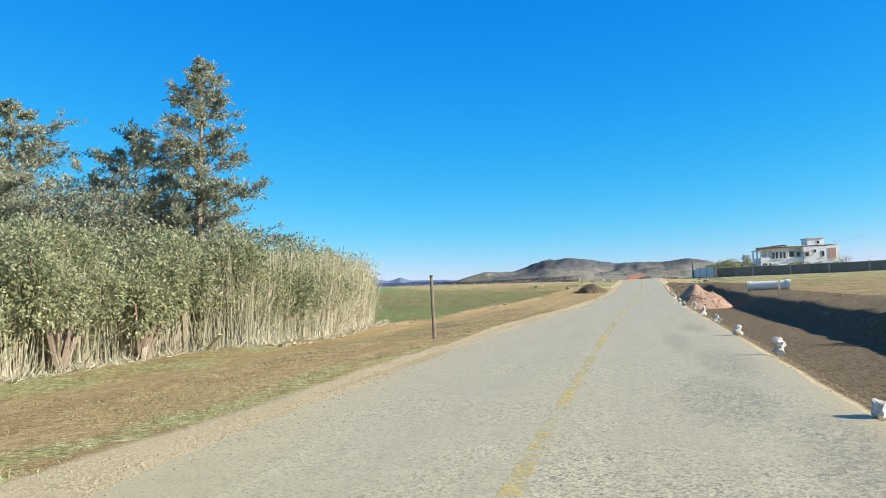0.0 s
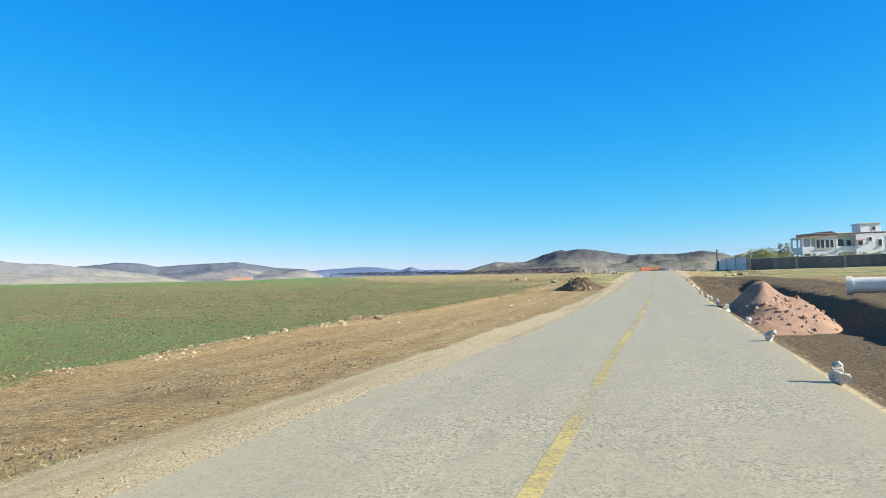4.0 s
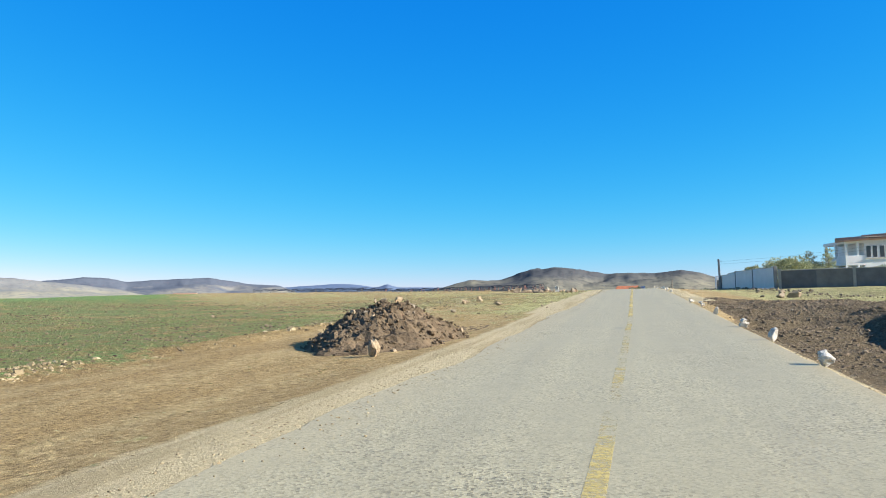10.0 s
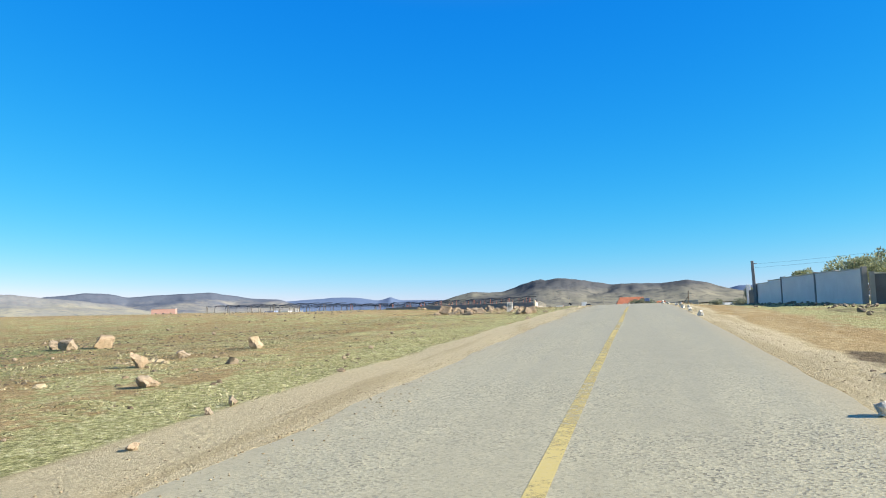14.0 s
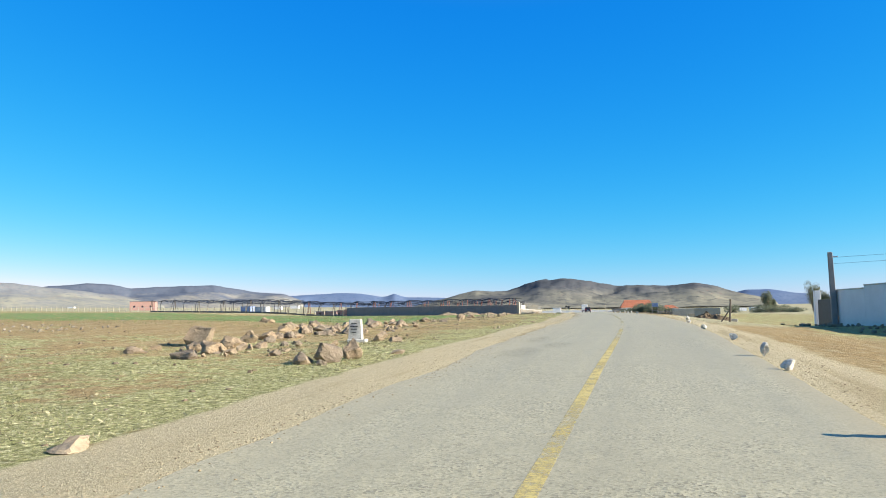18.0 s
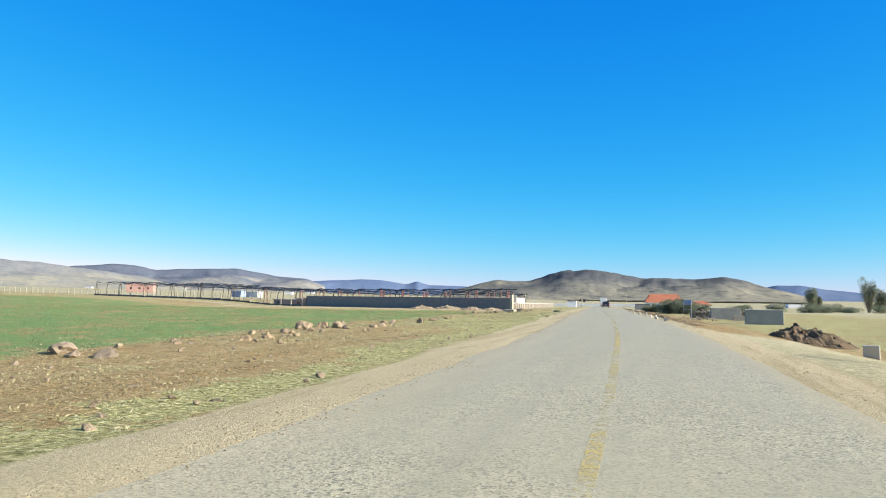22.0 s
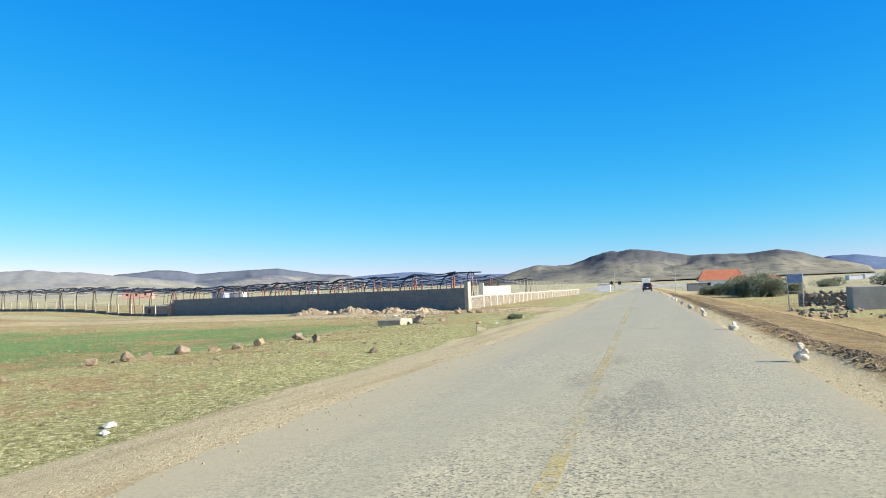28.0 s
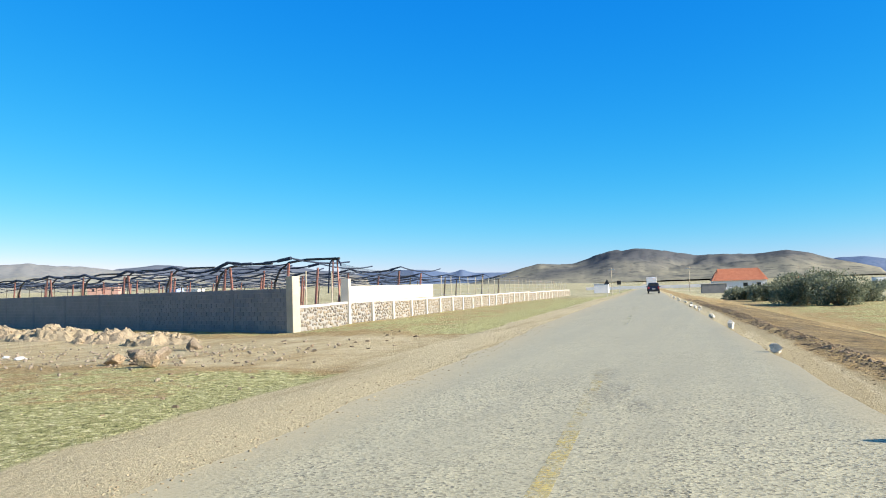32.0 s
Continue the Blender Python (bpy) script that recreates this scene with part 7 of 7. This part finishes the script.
p, rng = edge_grit(13000, -4, 300, 0.3, 401)
pieces("gravel", p, rng.uniform(0.005, 0.02, len(p)), rng, M_PEBBLE, "loose pale grit along the broken road edge", "gravel")
p, rng = scatter(4500, -4, 300, RR - 0.1, RR + 0.9, 402, bias=1.4)
pieces("gravel", p, rng.uniform(0.008, 0.026, len(p)), rng, M_PEBBLE, "loose pale grit beside the road edge", "gravel")
p, rng = scatter(3000, 0, 300, -12.5, -RL - 0.5, 403)
pieces("pebbles", p, rng.uniform(0.006, 0.022, len(p)), rng, M_PEBBLE, "small pale stones scattered on the verge", "pebbles")
p, rng = scatter(1400, 105, 300, -30, -5, 404, lambda x, y, d, r: (y < 176) | (d > -13))
pieces("pebbles", p, rng.uniform(0.03, 0.1, len(p)), rng, M_CLOD, "brown stones and clods scattered in dry grass", "pebbles")
# dark clods of the dug soil, the trench bank and the berm
p, rng = scatter(11000, 86, 130, RR + 0.3, 14, 405, lambda x, y, d, r: clods(d, y) > r.uniform(0.1, 0.7, len(x)))
pieces("clods", p, rng.uniform(0.02, 0.09, len(p)) ** 1.0, rng, M_CLOD, "dark clods of freshly dug soil", "soil clods")
p, rng = scatter(7000, 0, 118, 8.2, 36, 406, lambda x, y, d, r: clods(d, y) > r.uniform(0.1, 0.6, len(x)))
pieces("clods", p, rng.uniform(0.02, 0.07, len(p)), rng, M_TILTH, "dark clods of soil thrown up beside the trench", "soil clods")
p, rng = scatter(12000, 224, 345, 3.8, 4.55, 407)
pieces("clods", p, rng.uniform(0.012, 0.045, len(p)), rng, M_CLOD, "line of brown clods turned up beside the road", "soil clods")
p, rng = scatter(3000, -2, 110, 3.3, 9, 408)
pieces("clods", p, rng.uniform(0.008, 0.03, len(p)), rng, M_CLOD, "crumbs of earth on the trench floor", "soil clods")
p, rng = scatter(9000, 24, 135, -12.6, -10.5, 409, lambda x, y, d, r: vnoise(x, y, 1.8, 309) + r.uniform(-0.15, 0.15, len(x)) - 0.25 * np.abs(d + 11.4) > 0.52)
pieces("clods", p, rng.uniform(0.02, 0.06, len(p)) * (1 + 1.6 * (rng.random(len(p)) > 0.9)), rng, M_PEBBLE, "small stones along the edge of the crop", "pebbles")
p, rng = scatter(5000, 16, 54, -8.8, -4.5, 410, lambda x, y, d, r: vnoise(x * 1.5, y * 0.6, 1.6, 308) + r.uniform(-0.2, 0.2, len(x)) > 0.5)
pieces("clods", p, rng.uniform(0.01, 0.045, len(p)), rng, M_CLOD, "crumbs of brown earth on the dirt verge", "soil clods")
p, rng = scatter(1500, 103, 111, -9.5, -4.9, 423, lambda x, y, d, r: vnoise(x, y, 2.5, 310) + r.uniform(-0.2, 0.2, len(x)) > 0.45)
pieces("clods", p, rng.uniform(0.015, 0.06, len(p)), rng, M_CLOD, "brown clods of earth turned over on the verge", "soil clods")
p, rng = scatter(3000, 236, 305, 8.2, 8.9, 419)
pieces("clods", p, rng.uniform(0.012, 0.05, len(p)), rng, M_CLOD, "second line of brown clods beyond the sandy strip", "soil clods")
p, rng = scatter(13000, 28, 150, -62, -11.0, 421, lambda x, y, d, r: 0.5 * fbm(x * 0.5, y, 2.4, 306) + 0.5 * fbm(x * 0.4, y, 26, 78) + 0.05 * step(54, 74, y) + r.uniform(-0.12, 0.12, len(x)) > 0.51, 0.55)
pieces("clods", p, rng.uniform(0.02, 0.085, len(p)) * (1 + np.clip(-p[:, 0] - 20, 0, 40) / 50), rng, M_TILTH, "clods of tilled brown soil in the crop field", "soil clods")
# dry grass
p, rng = scatter(260000, 112, 283, -14, -RL - 1.5, 411, tufted, 1.25)
blades("dry_grass", p, rng.uniform(0.025, 0.085, len(p)), rng, M_GRASS, "sparse yellow-green grass on stony ground")
p, rng = scatter(210000, 114, 284, -15, -RL - 1.6, 422, lambda x, y, d, r: tufted(x * 1.3, y, d, r), 1.4)
n_ = len(p)
v, f = leaf_cloud(p + [0, 0, 0.01], np.stack([rng.normal(0, 1, n_), rng.normal(0, 0.6, n_), np.abs(rng.normal(0.25, 0.35, n_))], 1), rng.uniform(0.022, 0.075, n_) * (1.2 - 0.45 * step(195, 225, p[:, 1])), 0.1, rng)
tagged(cloud_object("dry_grass", v, f, M_STRAW), "bleached dead grass lying in tufts", "grass", kind="stuff")
p, rng = scatter(9000, 28, 118, -8.2, -4.1, 420, lambda x, y, d, r: fbm(x * 2.2, y * 0.4, 1.6, 305) + r.uniform(-0.1, 0.1, len(x)) > 0.52)
n_ = len(p)
v, f = leaf_cloud(p + [0, 0, 0.012], np.stack([rng.normal(0, 1, n_), rng.normal(0, 1, n_), rng.uniform(0, 0.22, n_)], 1), rng.uniform(0.03, 0.11, n_), 0.05, rng)
tagged(cloud_object("straw", v, f, M_GRASS), "broken straw trodden into the dirt verge", "straw", kind="stuff")
p, rng = scatter(60000, -2, 40, -9.0, -RL - 0.9, 412, tufted, 1.0)
blades("dry_grass", p, rng.uniform(0.03, 0.09, len(p)), rng, M_GRASS, "dry grass along the dirt verge")
p, rng = scatter(26000, 112, 300, -70, -16, 413, tufted, 0.6)
blades("dry_grass", p, rng.uniform(0.07, 0.18, len(p)), rng, M_GRASS, "dry grass across the open field")
p, rng = scatter(9000, 28, 130, -13.2, -10.3, 414, lambda x, y, d, r: np.abs(d + 11.4 + 1.2 * (fbm(y, y * 0, 12, 9) - 0.5)) < r.exponential(0.5, len(x)))
blades("dry_grass", p, rng.uniform(0.04, 0.12, len(p)), rng, M_GRASS, "fringe of dry grass along the crop field")
p, rng = scatter(20000, 125, 330, 5, 40, 415, lambda x, y, d, r: tufted(x, y, d, r) & ((d > 15) | (y > 228)) & ((d > 9.5) | (y < 228)), 1.3)
blades("dry_grass", p, rng.uniform(0.04, 0.13, len(p)), rng, M_GRASS, "thin dry grass beside the sandy strip")
p, rng = scatter(9000, 0, 120, 9.5, 40, 416, tufted, 1.3)
blades("dry_grass", p, rng.uniform(0.05, 0.15, len(p)), rng, M_GRASS, "rough grass on the trench bank")
# young crop
p, rng = scatter(130000, 30, 122, -46, -11.3, 417, lambda x, y, d, r: vnoise(x, y, 2.2, 303) + r.uniform(-0.3, 0.3, len(x)) > 0.42, 0.62)
blades("young_crop", p, rng.uniform(0.04, 0.11, len(p)), rng, M_GREEN, "short green cereal crop in brown soil")
p, rng = scatter(26000, 182, 280, -60, -13.5, 418, None, 0.6)
blades("young_crop", p, rng.uniform(0.06, 0.16, len(p)), rng, M_GREEN, "short green cereal crop in rows")
